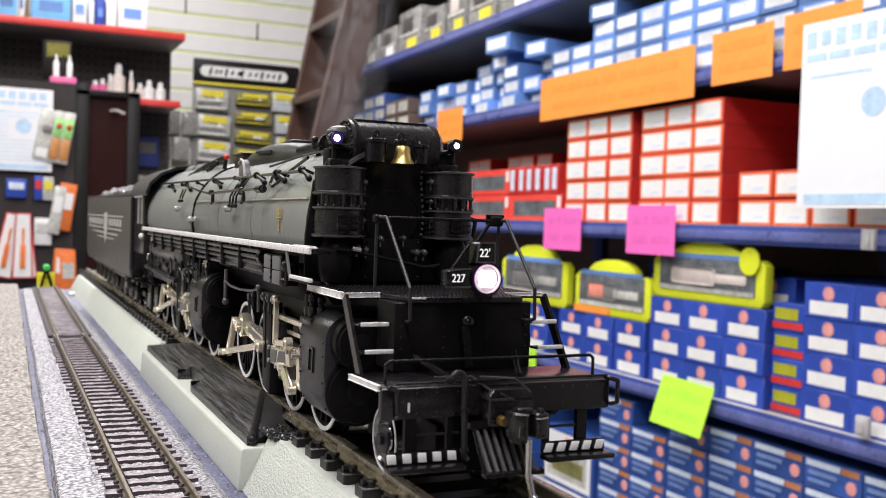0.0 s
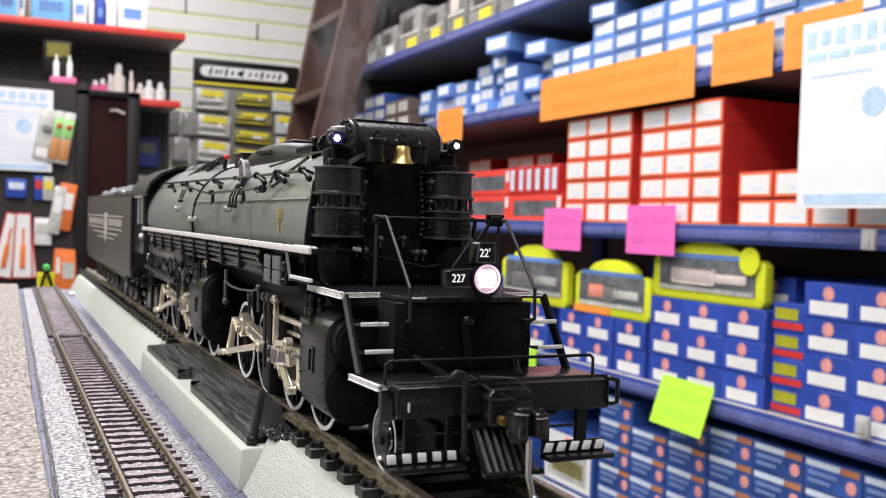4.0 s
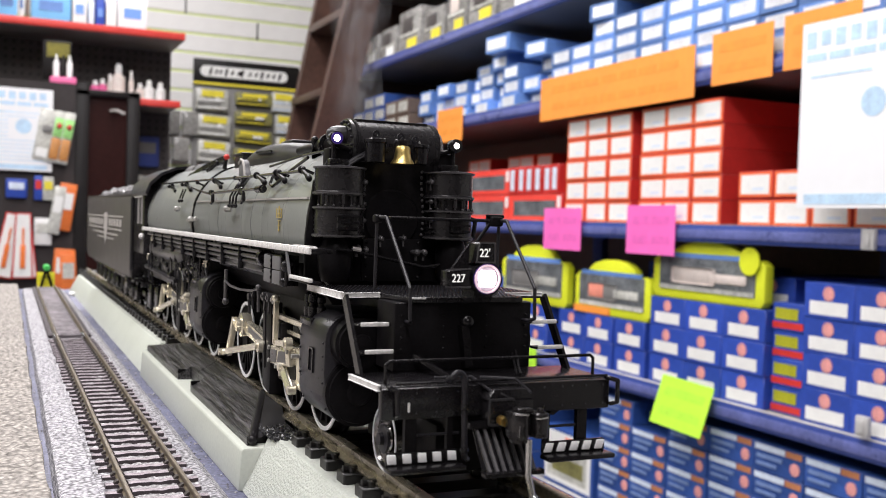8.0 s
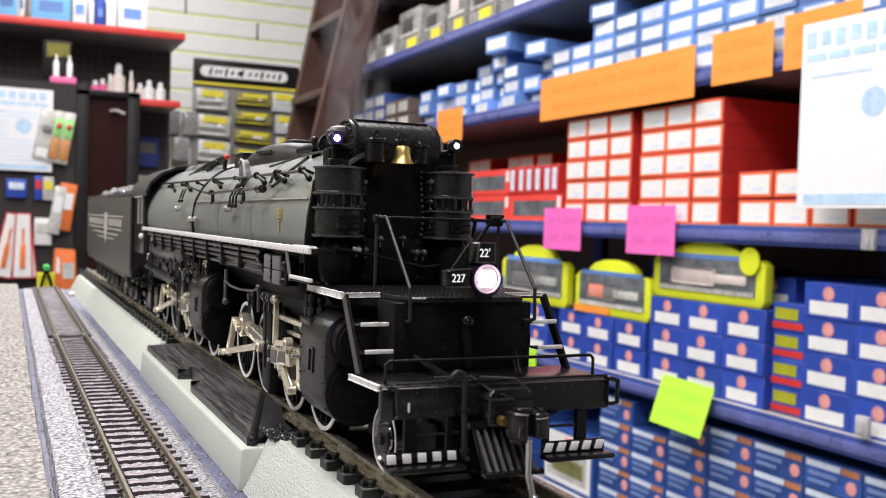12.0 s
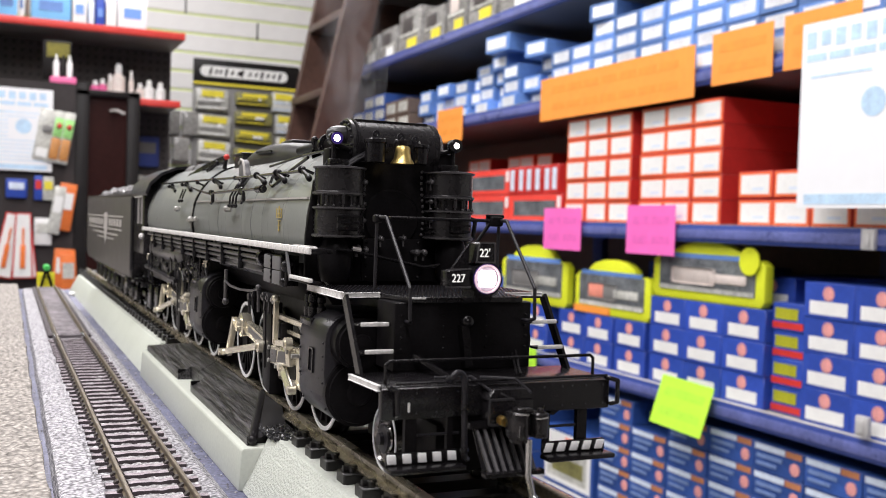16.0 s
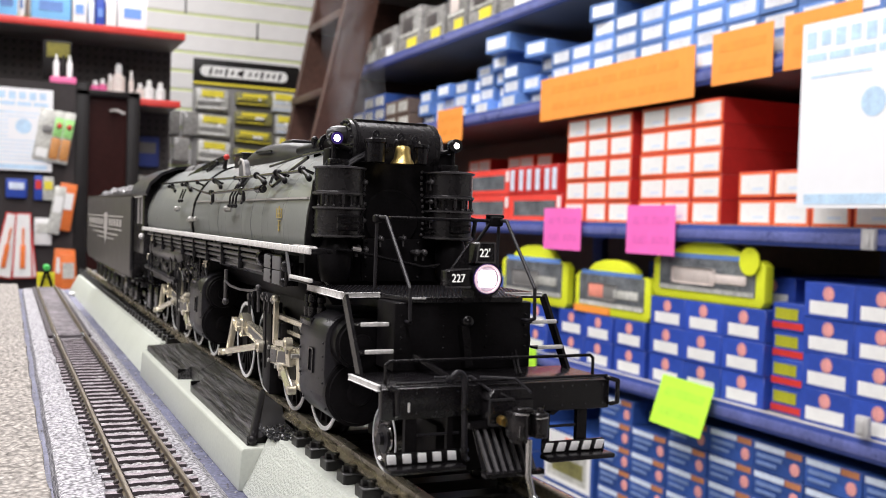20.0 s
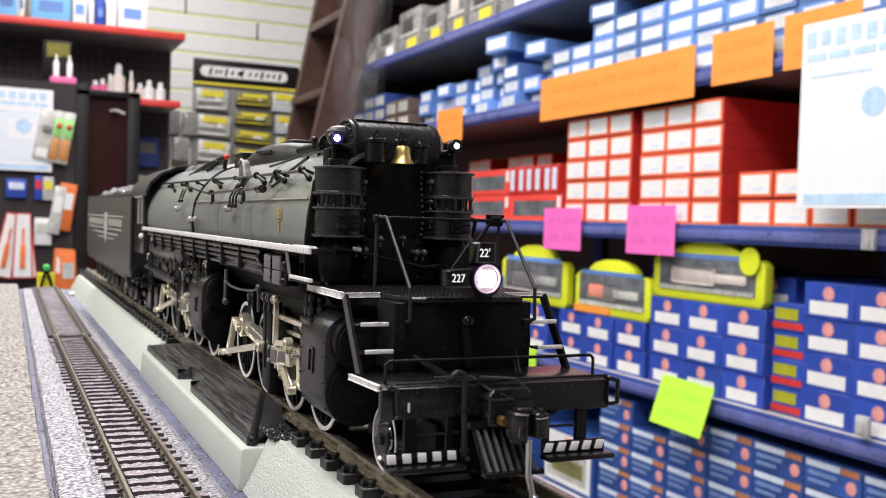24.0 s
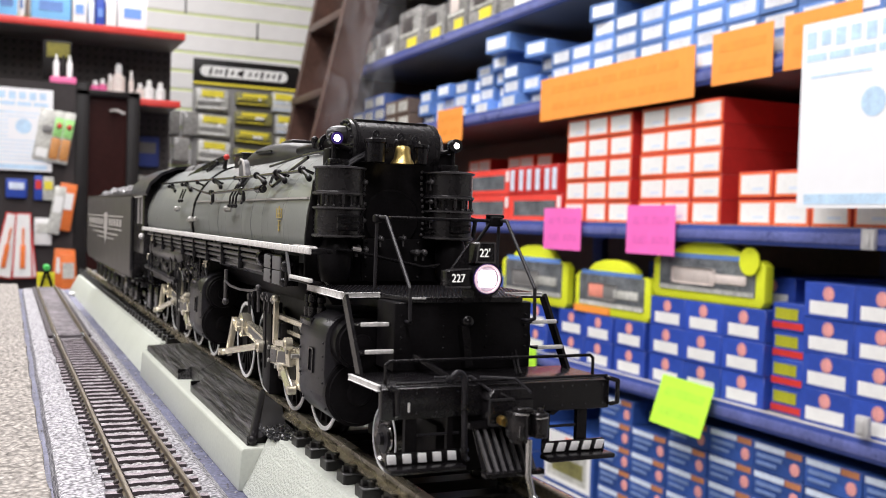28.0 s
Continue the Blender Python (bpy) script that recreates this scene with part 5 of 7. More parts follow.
wh = part("whistle", join(rod((-6.0, 164, 49.6), (-6.0, 163, 52.0), 0.6), bar((-6.0, 162.5, 52.3), (-7.4, 186, 50.4), 0.9, 1.3, bevel=.2), bar((-7.4, 186, 50.6), (-9.2, 196, 48.6), 0.7, 1.0), rod((-9.2, 196, 48.8), (-10.4, 198, 46.4), 0.6)), BLACK, loco)
for yy, zz in ((170, 51.4), (176, 51.0), (183, 50.7), (190, 49.6)):
    part("lever", join(rod((-6.8, yy, zz), (-8.6, yy + 2.5, zz - 2.6), 0.4), ball((-6.8, yy, zz), 0.75, 8), ball((-8.6, yy + 2.5, zz - 2.6), 0.6, 8)), BLACK, wh)
part("whistle_cap", ball((-6.0, 161.8, 52.6), 0.8, 10), RED, loco, "small red cap")
emb = part("crest", moved(join(bar((-1.3, 0, 1.4), (1.3, 0, 1.4), 0.15, 0.25), bar((-1.3, 0, 0.4), (1.3, 0, 0.4), 0.15, 0.25), bar((-0.9, 0, 2.4), (0.9, 0, 2.4), 0.15, 0.3), bar((-1.3, 0, 0.4), (-1.5, 0, 2.6), .15, .2, (0, 1, 0)), bar((1.3, 0, 0.4), (1.5, 0, 2.6), .15, .2, (0, 1, 0)), bar((0, 0, 0.4), (0, 0, 3.2), .15, .25, (0, 1, 0)), bar((-0.8, 0, -0.4), (0.8, 0, -0.4), 0.15, 0.2), bar((-0.7, 0, -1.6), (0.7, 0, -1.6), 0.15, 0.2), bar((-0.6, 0, -2.6), (0.6, 0, -2.6), .15, .2), bar((0, 0, -0.4), (0, 0, -3), .15, .2, (0, 1, 0))), pose(-14.95, 72.3, 36.4, 0, 0, 90) @ Matrix.Diagonal((1.2, 1, 0.76, 1))), GOLD, loco, "small gold crown-shaped crest")
# cab
cab = part("cab", join(slab([(-17.6, 23), (-17.6, 43.5), (-16.4, 46.4), (-13, 49.6), (-8, 51.7), (0, 52.8), (8, 51.7), (13, 49.6), (16.4, 46.4), (17.6, 43.5), (17.6, 23)], "y", 236, 262, 0.3)), BLACK, loco, "black cab with arched roof")
arc = [(-18.2, 43.4), (-17.0, 46.8), (-13.4, 50.2), (-8.2, 52.4), (0, 53.5), (8.2, 52.4), (13.4, 50.2), (17, 46.8), (18.2, 43.4)]
part("roof", slab(arc + [(a * 0.965, b - 0.8) for a, b in arc[::-1]], "y", 229, 270), DKGREY, cab, "dark grey arched roof")
part("window", box(-17.8, -17.5, 240, 247, 33, 42, 0.1), GLASS, cab)
part("window", box(-17.8, -17.5, 250, 258, 33, 42, 0.1), GLASS, cab)
part("window_frame", join(bar((-17.85, 239.5, 33), (-17.85, 239.5, 42), 0.4, 0.6, (0, 1, 0)), bar((-17.85, 248.5, 33), (-17.85, 248.5, 42), 0.4, 0.6, (0, 1, 0)), bar((-17.85, 239, 42.3), (-17.85, 259, 42.3), 0.4, 0.5)), LETTER, cab)
part("grab_rail", join(rod((-18.2, 262, 16), (-18.2, 262, 42), 0.35), rod((-18.2, 264.5, 16), (-18.2, 264.5, 42), 0.35)), DKGREY, cab)
part("cab_step", box(-18, -14, 256, 264, 12, 13, 0.2), BLACK, cab)
part("cab_lamp", ball((-18.2, 236, 29), 1.0, 8), WHITE, cab)

# ---- tender ----
tend = thing("tender", 0, 365, 0, "brownish grey model tender with coal load and faded lettering", "tender")
body = part("tank", slab([(268, 13), (268, 43), (456, 44.2), (461, 42), (461, 24), (459.4, 18.5), (455, 14.6), (448, 12.8)], "x", -18, 18, 0.6), TENDER, tend, "brownish grey tender tank")
part("top_rim", join(bar((-17.8, 268, 43.4), (-17.8, 456, 44.4), 0.5, 0.8), bar((17.8, 268, 43.4), (17.8, 456, 44.4), 0.5, 0.8)), TENDER, body)
part("front_bulkhead", box(-17.6, 17.6, 266, 268.4, 13, 44, 0.3), BLACK, body)
random.seed(14)
bms = []
for k in range(330):
    x, y = random.uniform(-15, 15), random.uniform(280, 445)
    z = 43.6 + (1 - (x / 16) ** 2) * 4.6 + random.uniform(-0.8, 0.6)
    b = bmesh.new()
    bmesh.ops.create_icosphere(b, subdivisions=1, radius=random.uniform(1.2, 2.2))
    for v in b.verts:
        v.co = Vector(v.co) * random.uniform(0.7, 1.2) + Vector((x, y, z))
    bms.append(b)
part("coal_load", join(*bms), COAL, tend, "grey glinting coal load", kind="stuff")
part("lettering", join(*[bar((-18.08, a, 35.0 - (a - 290) * 0.0), (-18.08, b, 35.0), 0.1, 0.6) for a, b in ((292, 452),)], bar((-18.08, 296, 29.6), (-18.08, 446, 29.6), 0.1, 0.6), bar((-18.08, 310, 27.4), (-18.08, 420, 27.4), 0.1, 0.6), bar((-18.08, 325, 25.4), (-18.08, 395, 25.4), 0.1, 0.5),
     slab([(352, 36.6), (366, 36.6), (368, 30), (360, 22.4), (351, 30)], "x", -18.1, -18.03), *[bar((-18.08, a, 32.4), (-18.08, a + 7, 32.4), 0.1, 3.0) for a in (298, 308, 318, 328, 338, 372, 383, 394, 405, 416, 427, 438)]), LETTER, tend, "faded pale wing emblem and lettering bars")
part("frame", box(-14, 14, 266, 462, 9.6, 13, 0.4), BLACK, tend)
for s in (-1, 1):
    for yy in (285, 303, 321, 352, 372, 392, 414, 434):
        w = part("wheel", lathe((0, yy, 5.2), "x", [(s * 7.5, 5.8), (s * 8, 5.2), (s * 9.8, 5.1), (s * 9.8, 4.2), (s * 9.3, 3.8), (s * 9.3, 0.001)], 24), BLACK, tend)
        part("journal_box", box(min(s * 10.5, s * 13.6), max(s * 10.5, s * 13.6), yy - 3, yy + 3, 3.4, 8.6, 0.6), BLACK, tend)
        part("spring", lathe((s * 12.4, yy + 9, 0), "z", [(4, 1.6), (9.6, 1.6)], 12), DKGREY, tend)
    part("side_frame", box(min(s * 10.4, s * 11.8), max(s * 10.4, s * 11.8), 272, 446, 5.4, 7.6, 0.3), BLACK, tend)
part("rear_light", ball((-14.5, 462, 14), 1.4, 8), WHITE, tend)
part("rear_ladder", join(rod((-18.4, 459, 14), (-18.4, 459, 46), 0.35), *[rod((-18.4, 459, 16 + 3 * k), (-16.6, 461.4, 16 + 3 * k), 0.25) for k in range(10)]), BLACK, tend)
part("tender_step", box(-18.4, -15, 272, 280, 9, 13, 0.3), BLACK, tend)

# ---- the shop ----
SLATW = mat("cream_white_laminate", (0.76, 0.75, 0.735), 0.5, scale=4, vary=0.03, bump=0.02)
# groove colour imitates the lens's yellow-green fringe beside bright slats
GROOVE = mat("yellow_green_fringe_groove", (0.62, 0.7, 0.3), 0.7, scale=10)
FLOOR = mat("grey_carpet", (0.2, 0.2, 0.22), 0.95, scale=60, vary=0.2, bump=0.6)
CEIL = mat("white_ceiling_board", (0.75, 0.75, 0.73), 0.9, scale=20, vary=0.05, bump=0.3)
PLASTER = mat("off_white_wall_paint", (0.62, 0.6, 0.57), 0.8, scale=6, vary=0.05, bump=0.1)
BLUEST = mat("blue_painted_steel", (0.045, 0.075, 0.3), 0.35, scale=20, vary=0.15, bump=0.05)
SHELFT = mat("dark_grey_steel_shelf", (0.2, 0.195, 0.19), 0.45, scale=10, vary=0.1)
PEG = mat("dark_brown_pegboard", (0.085, 0.075, 0.073), 0.7, scale=20, vary=0.2, spec=0.25)
BROWN = mat("dark_stained_wood", (0.072, 0.035, 0.025), 0.4, scale=12, vary=0.35, bump=0.2)
REDLIP = mat("red_shelf_strip", (0.6, 0.05, 0.04), 0.4, scale=20, vary=0.1)
BLACKLAM = mat("black_laminate", (0.012, 0.0105, 0.0105), 0.4, scale=10, spec=0.18)
PEGD = mat("black_brown_hook_panel", (0.04, 0.034, 0.034), 0.6, scale=20, vary=0.2, spec=0.25)
UNITG = mat("grey_beige_shelf_steel", (0.22, 0.2, 0.19), 0.5, scale=10, vary=0.1)
UNITW = mat("pale_grey_shelf_paint", (0.55, 0.54, 0.53), 0.5, scale=10, vary=0.1)
BACKP = mat("dull_brown_back_board", (0.19, 0.12, 0.105), 0.6, scale=10, vary=0.15)
MAROON = mat("dark_maroon_panel", (0.026, 0.007, 0.006), 0.4, scale=8, vary=0.2, spec=0.15)
BLUEBOX = mat("royal_blue_carton", (0.03, 0.075, 0.42), 0.4, scale=15, vary=0.12, per=0.12, bump=0.05)
LTBLUE = mat("light_blue_carton", (0.13, 0.26, 0.6), 0.45, scale=15, vary=0.12, per=0.4, bump=0.05)
NAVY = mat("navy_carton", (0.03, 0.08, 0.3), 0.4, scale=15, vary=0.2, per=0.25, bump=0.05)
REDBOX = mat("red_carton", (0.6, 0.035, 0.03), 0.45, scale=15, vary=0.1, per=0.1, bump=0.05)
LABEL = mat("white_paper_label", (0.82, 0.82, 0.8), 0.6, scale=25, vary=0.06, bump=0.02)
PALEB = mat("bluish_white_label", (0.74, 0.77, 0.82), 0.6, scale=60, vary=0.2, per=0.2, bump=0.02)
LABELB = mat("pale_blue_label", (0.66, 0.74, 0.86), 0.6, scale=40, vary=0.15, bump=0.02)
ORANGE = mat("fluorescent_orange_card", (0.95, 0.33, 0.05), 0.7, scale=8, vary=0.05, bump=0.02)
PINK = mat("fluorescent_pink_card", (0.95, 0.16, 0.55), 0.7, scale=8, vary=0.05, bump=0.02)
LIME = mat("fluorescent_lime_card", (0.5, 0.9, 0.05), 0.7, scale=8, vary=0.05, bump=0.02)
YELLOW = mat("bright_yellow_carton", (0.75, 0.82, 0.03), 0.45, scale=15, vary=0.06, bump=0.05)
MUST = mat("mustard_print", (0.42, 0.42, 0.02), 0.5, scale=40, vary=0.25, bump=0)
SMOKYCL = mat("smoky_clear_plastic", (0.23, 0.225, 0.215), 0.18, scale=14, vary=0.5, bump=0.1, per=0.35)
BROWNB = mat("dull_brown_carton", (0.13, 0.09, 0.07), 0.6, scale=20, vary=0.3, per=0.2)
SKY = mat("sky_blue_carton", (0.2, 0.5, 0.82), 0.45, scale=15, vary=0.1, bump=0.05)
# brighter reds: borders in these carry the light on the cartons' front ends
SCARL = mat("scarlet_lit_border", (0.86, 0.07, 0.05), 0.5, scale=40, vary=0.15, bump=0)
VERM = mat("orange_red_lit_border", (0.88, 0.17, 0.06), 0.5, scale=40, vary=0.15, bump=0)
ROSE = mat("rose_logo_print", (0.78, 0.34, 0.32), 0.5, scale=60, vary=0.3, bump=0)
BRICK = mat("brick_brown_print", (0.5, 0.2, 0.09), 0.5, scale=40, vary=0.25, bump=0)
DULLB = mat("dull_blue_print", (0.16, 0.24, 0.46), 0.5, scale=40, vary=0.25, bump=0)
LOGO = mat("orange_logo_print", (0.85, 0.3, 0.22), 0.5, scale=30, vary=0.15, bump=0)
WINDOWC = mat("grey_clear_window", (0.13, 0.14, 0.15), 0.15, scale=30, vary=0.6, bump=0.05)
PAPER = mat("white_paper", (0.85, 0.86, 0.88), 0.7, scale=5, vary=0.02, bump=0.02)
INK = mat("light_blue_ink", (0.5, 0.68, 0.88), 0.7, scale=50, vary=0.2, bump=0)
CLEAR = mat("cloudy_clear_plastic", (0.5, 0.5, 0.46), 0.2, scale=14, vary=0.35, bump=0.1, per=0.2)
OLIVE = mat("olive_moulded_track_pieces", (0.2, 0.19, 0.07), 0.5, scale=25, vary=0.5)
OLIVED = mat("dark_olive_yellow_print", (0.17, 0.15, 0.012), 0.5, scale=60, vary=0.4, bump=0)
YLAB = mat("yellow_label", (0.8, 0.68, 0.05), 0.5, scale=20, vary=0.1)
ORPK = mat("orange_package", (0.85, 0.2, 0.04), 0.45, scale=20, vary=0.2, per=0.15)
PINKPL = mat("pink_plastic", (0.8, 0.15, 0.35), 0.4, scale=30)
CREAM = mat("cream_bottle_plastic", (0.76, 0.67, 0.62), 0.4, scale=30, per=0.2)

solid("floor", box(-3200, 1700, -2600, 3900, -1070, -1050), FLOOR, "grey carpet floor", kind="structure")
solid("ceiling", box(-3200, 1700, -2600, 3900, 1560, 1580), CEIL, "white ceiling", kind="structure")
solid("wall_right", box(1500, 1600, -2600, 3900, -1050, 1560), PLASTER, "off-white wall", kind="structure")
solid("wall_left", box(-3200, -3100, -2600, 3900, -1050, 1560), PLASTER, "off-white wall", kind="structure")
# unseen wall behind the camera, kept dark so black paint reflects little
solid("wall_front", box(-3100, 1500, -2600, -2500, -1050, 1560), PEG, "unseen front wall darkened for reflections", kind="structure")
wb = solid("wall_back", box(-3100, 1500, 3763, 3900, -1050, 1560), GROOVE, "slatted cream wall", kind="structure")
slat = mesh_of(box(-900, 900, -12, 12, -32.5, 32.5, 3, 1), "slat")
slat.materials.append(SLATW)
for k in range(34):
    ob = new("slat", slat)
    ob.parent = wb
    ob.location = Vector((600, 3772, 808 - 36 - 73.2 * (k - 10))) * MM
for k, (jx, jz) in enumerate(((860, 772), (580, 845))):
    part("slat_joint", box(jx - 3, jx + 3, 3758, 3760.5, jz - 36, jz + 30), DARK, wb)
for x0, y0 in ((-450, -50), (300, 1100), (300, 2600), (-1300, 900), (-1300, 2600), (-450, -1500)):
    fx = thing("ceiling_light", x0, y0, 1535, "white fluorescent ceiling luminaire", "light", "ceiling luminaires")
    part("housing", box(x0 - 280, x0 + 280, y0 - 600, y0 + 600, 1535, 1562, 4), CEIL, fx)

# shelving
shelving = thing("steel_shelving", 1175, 1650, -1050, "blue steel shop shelving packed with boxed models", "shelving")
ZS = [-1000, -760, -505, -237, 45, 305, 530, 790]
for zt in ZS:
    sh = part("shelf", box(1004, 1350, 200, 3010, zt - 22, zt, 1), SHELFT, shelving)
    part("shelf_lip", box(996, 1004, 200, 3010, zt - 28, zt + 1, 1.5), BLUEST, sh, "blue steel shelf edge")
    # whitish strip paints the lit front edge of the shelf top
    part("shelf_front", box(996, 1006, 200, 3010, zt + 0.9, zt + 1.6), UNITW, sh, "pale strip imitating the lit shelf front")
    part("price_rail", box(993, 996, 200, 3010, zt - 22, zt - 7, 0.8), mat("dull_blue_rail", (0.12, 0.14, 0.36), 0.3, scale=20, vary=0.3) if "dull_blue_rail" not in bpy.data.materials else bpy.data.materials["dull_blue_rail"], sh)
part("back_panel", box(1350, 1358, 200, 3010, -1050, 1100), BACKP, shelving)
for yy in (205, 1105, 2005, 3005):
    part("upright", box(1330, 1350, yy - 20, yy + 20, -1050, 1100, 2), BLUEST, shelving)
for zc, yc in ((31, 843), (-218, 840)):
    part("shelf_clip", join(box(986, 994, yc - 11, yc + 11, zc - 14, zc + 14, 2), box(984, 988, yc - 5, yc + 5, zc - 9, zc + 9, 1)), UNITW, shelving, "pale grey shelf clip")
part("end_panel", box(1004, 1350, 3010, 3030, -1050, 1100), BROWN, shelving)


def carton(name, w, h, d, body, labels, label, group):
    """A carton whose printed end faces -x; origin at the middle of its front bottom edge. labels: (name, material, y0, y1, z0, z1)."""
    ob = tagged(new(name, mesh_of(box(0, d, -w / 2 + 0.4, w / 2 - 0.4, 0, h - 0.6, 0.8, 1), name)), label, "box", group)
    ob.data.materials.append(body)
    ORG[ob.name] = Vector((0, 0, 0))
    for i, (nm, m, y0, y1, z0, z1, rnd) in enumerate(labels):
        lift = -0.5 - 0.3 * i
        bm = box(lift, 0.2, y0, y1, z0, z1) if not rnd else lathe((0, (y0 + y1) / 2, (z0 + z1) / 2), "x", [(0.1, (z1 - z0) / 2), (lift, (z1 - z0) / 2), (lift - 0.05, 0.001)], 14)
        part(nm, bm, m, ob)
    return ob


def stack_of(ob, y_first, cols, rows, w, h, z0, x0=1006, skip=(), jit=3.0):
    """Copies of a carton in columns and rows on a shelf."""
    for c in range(cols):
        dx = random.uniform(0, jit)
        for r in range(rows[c] if isinstance(rows, (list, tuple)) else rows):
            if (c, r) in skip:
                continue
            copy_thing(ob, pose((x0 + dx + random.uniform(0, jit)) * MM, (y_first - w * (c + 0.5)) * MM, (z0 + r * h + 0.3) * MM, 0, 0, random.uniform(-0.6, 0.6)))


random.seed(31)
red = carton("red_model_box", 76, 42, 300, REDBOX, [("border", VERM, -36, 36, 2, 40, 0), ("end_label", LABEL, -31, 31, 6, 36, 0), ("text_bar", LABELB, -20, 5, 12, 16, 0)], "red carton with white end label, stacked on the shelf", "red cartons")
stack_of(red, 1640, 3, 5, 76, 42, 45)
stack_of(red, 1388, 3, 5, 76, 42, 45)
stack_of(red, 1122, 10, 2, 77, 44, 45)
stack_of(red, 2420, 9, [4, 4, 3, 4, 4, 4, 3, 4, 4], 78, 42, 45, 1150, jit=8)
redw = carton("red_window_box", 235, 60, 250, REDBOX, [("border", SCARL, -114, 114, 2, 57, 0), ("window", WINDOWC, -92, 92, 11, 45, 0), ("end_label", LABEL, -112, -98, 30, 54, 0)], "red carton with a clear window", "red cartons")
stack_of(redw, 2125, 2, [2, 1], 235, 60, 45)
stack_of(redw, 2100, 1, 3, 235, 60, 45, 1270)
stack_of(redw, 2700, 2, [2, 2], 235, 60, 45)
book = carton("red_card_box", 34, 62, 150, REDBOX, [("end_label", LABELB, -9, 9, 8, 54, 0)], "upright red card box with pale stripe", "card boxes")
stack_of(book, 1890, 6, 1, 37, 62, 105.6)
lt = carton("light_blue_model_box", 78, 34, 260, LTBLUE, [("end_label", PALEB, -31, 28, 7, 28, 0)], "light blue carton with white end label", "light blue cartons")
stack_of(lt, 1720, 19, [3, 3, 4, 4, 4, 5, 5, 5, 5, 5, 5, 5, 5, 4, 5, 5, 5, 5, 5], 79, 34, 305)
stack_of(lt, 2510, 6, [3, 2, 3, 3, 4, 3], 79, 34, 305, 1012, jit=34)
stack_of(lt, 2036, 4, [4, 3, 2, 3], 79, 34, 305, 1008, jit=26)
for yy, zz in ((1780, 407), (1520, 441), (1080, 475)):
    copy_thing(lt, pose(1.004, yy * MM, zz * MM + 0.0003, 0, 0, 8))
big = carton("blue_open_box", 100, 40, 260, LTBLUE, [("end_label", LABEL, -36, 44, 7, 32, 0)], "larger blue carton with pale label", "light blue cartons")
copy_thing(big, pose(1.0, 1.955, 0.4415, 0, 0, 6))
brown = carton("brown_model_box", 90, 44, 250, BROWNB, [("end_label", CLEAR, -38, 30, 8, 36, 0)], "brown carton with dull grey label", "light blue cartons")
stack_of(brown, 2705, 2, 2, 92, 45, 305)
navy2 = carton("dark_carton", 90, 40, 250, NAVY, [("end_label", CLEAR, -35, 35, 6, 32, 0)], "dark navy carton with dull label", "light blue cartons")
stack_of(navy2, 2990, 3, [2, 3, 3], 94, 41, 305)
blue = carton("blue_model_box", 97, 51, 290, BLUEBOX, [("end_label", LABEL, -34, 34, 5, 24, 0), ("logo", ROSE, -11, 11, 25, 46, 1)], "royal blue carton with orange logo and white label", "royal blue cartons")
stack_of(blue, 1657, 3, 2, 103, 51.2, -237)
stack_of(blue, 1341, 3, 3, 97.5, 51.4, -237)
stack_of(blue, 2500, 8, [3, 2, 3, 3, 2, 3, 2, 2], 100, 51, -237)
stack_of(blue, 1045, 2, 4, 97, 51, -237, 1180)
stack_of(blue, 1640, 3, 4, 97, 51, -237, 1220)
stack_of(blue, 1136, 1, 4, 97, 51, -237, 1052)
blue2 = carton("blue_model_box", 93, 51, 290, BLUEBOX, [("end_label", LABEL, -35, 35, 5, 24, 0), ("logo", ROSE, -11, 11, 25, 46, 1)], "royal blue carton with orange logo and white label", "royal blue cartons")
stack_of(blue2, 974, 8, 4, 94, 51, -237)
mixed = carton("striped_thin_box", 64, 42, 150, BLUEBOX, [("stripe", REDBOX, -31, 31, 3, 13, 0), ("stripe", MUST, -20, 26, 17, 34, 0)], "thin red, yellow and blue carton", "striped cartons")
stack_of(mixed, 1046, 1, 4, 66, 42, -237, 1016)
navy = carton("navy_model_box", 105, 44, 280, NAVY, [("end_label", LABELB, -14, 49, 32, 41, 0), ("stripe", BRICK, -48, -16, 32, 41, 0), ("logo", ROSE, -44, -26, 7, 26, 1), ("text_bar", DULLB, -10, 44, 20, 26, 0), ("text_bar", DULLB, 2, 44, 9, 14, 0)], "navy carton with pale blue label and orange logo", "navy cartons")
stack_of(navy, 1490, 14, [5, 4, 5, 5, 5, 5, 5, 5, 4, 5, 5, 5, 5, 5], 106, 44, -505)
stack_of(navy, 2600, 8, 4, 106, 45, -505)
stack_of(navy, 2600, 22, 4, 106, 45, -760)
wbx = carton("blue_window_box", 190, 120, 250, NAVY, [("border", LABEL, -86, 90, 8, 112, 0), ("window", CLEAR, -72, 78, 18, 84, 0), ("model", OLIVE, -60, 60, 30, 62, 0), ("stripe", LOGO, -70, 10, 92, 106, 0)], "blue carton with a clear window showing a model", "navy cartons")
stack_of(wbx, 1700, 1, 1, 195, 120, -505)
# yellow-framed window boxes on the blue ones


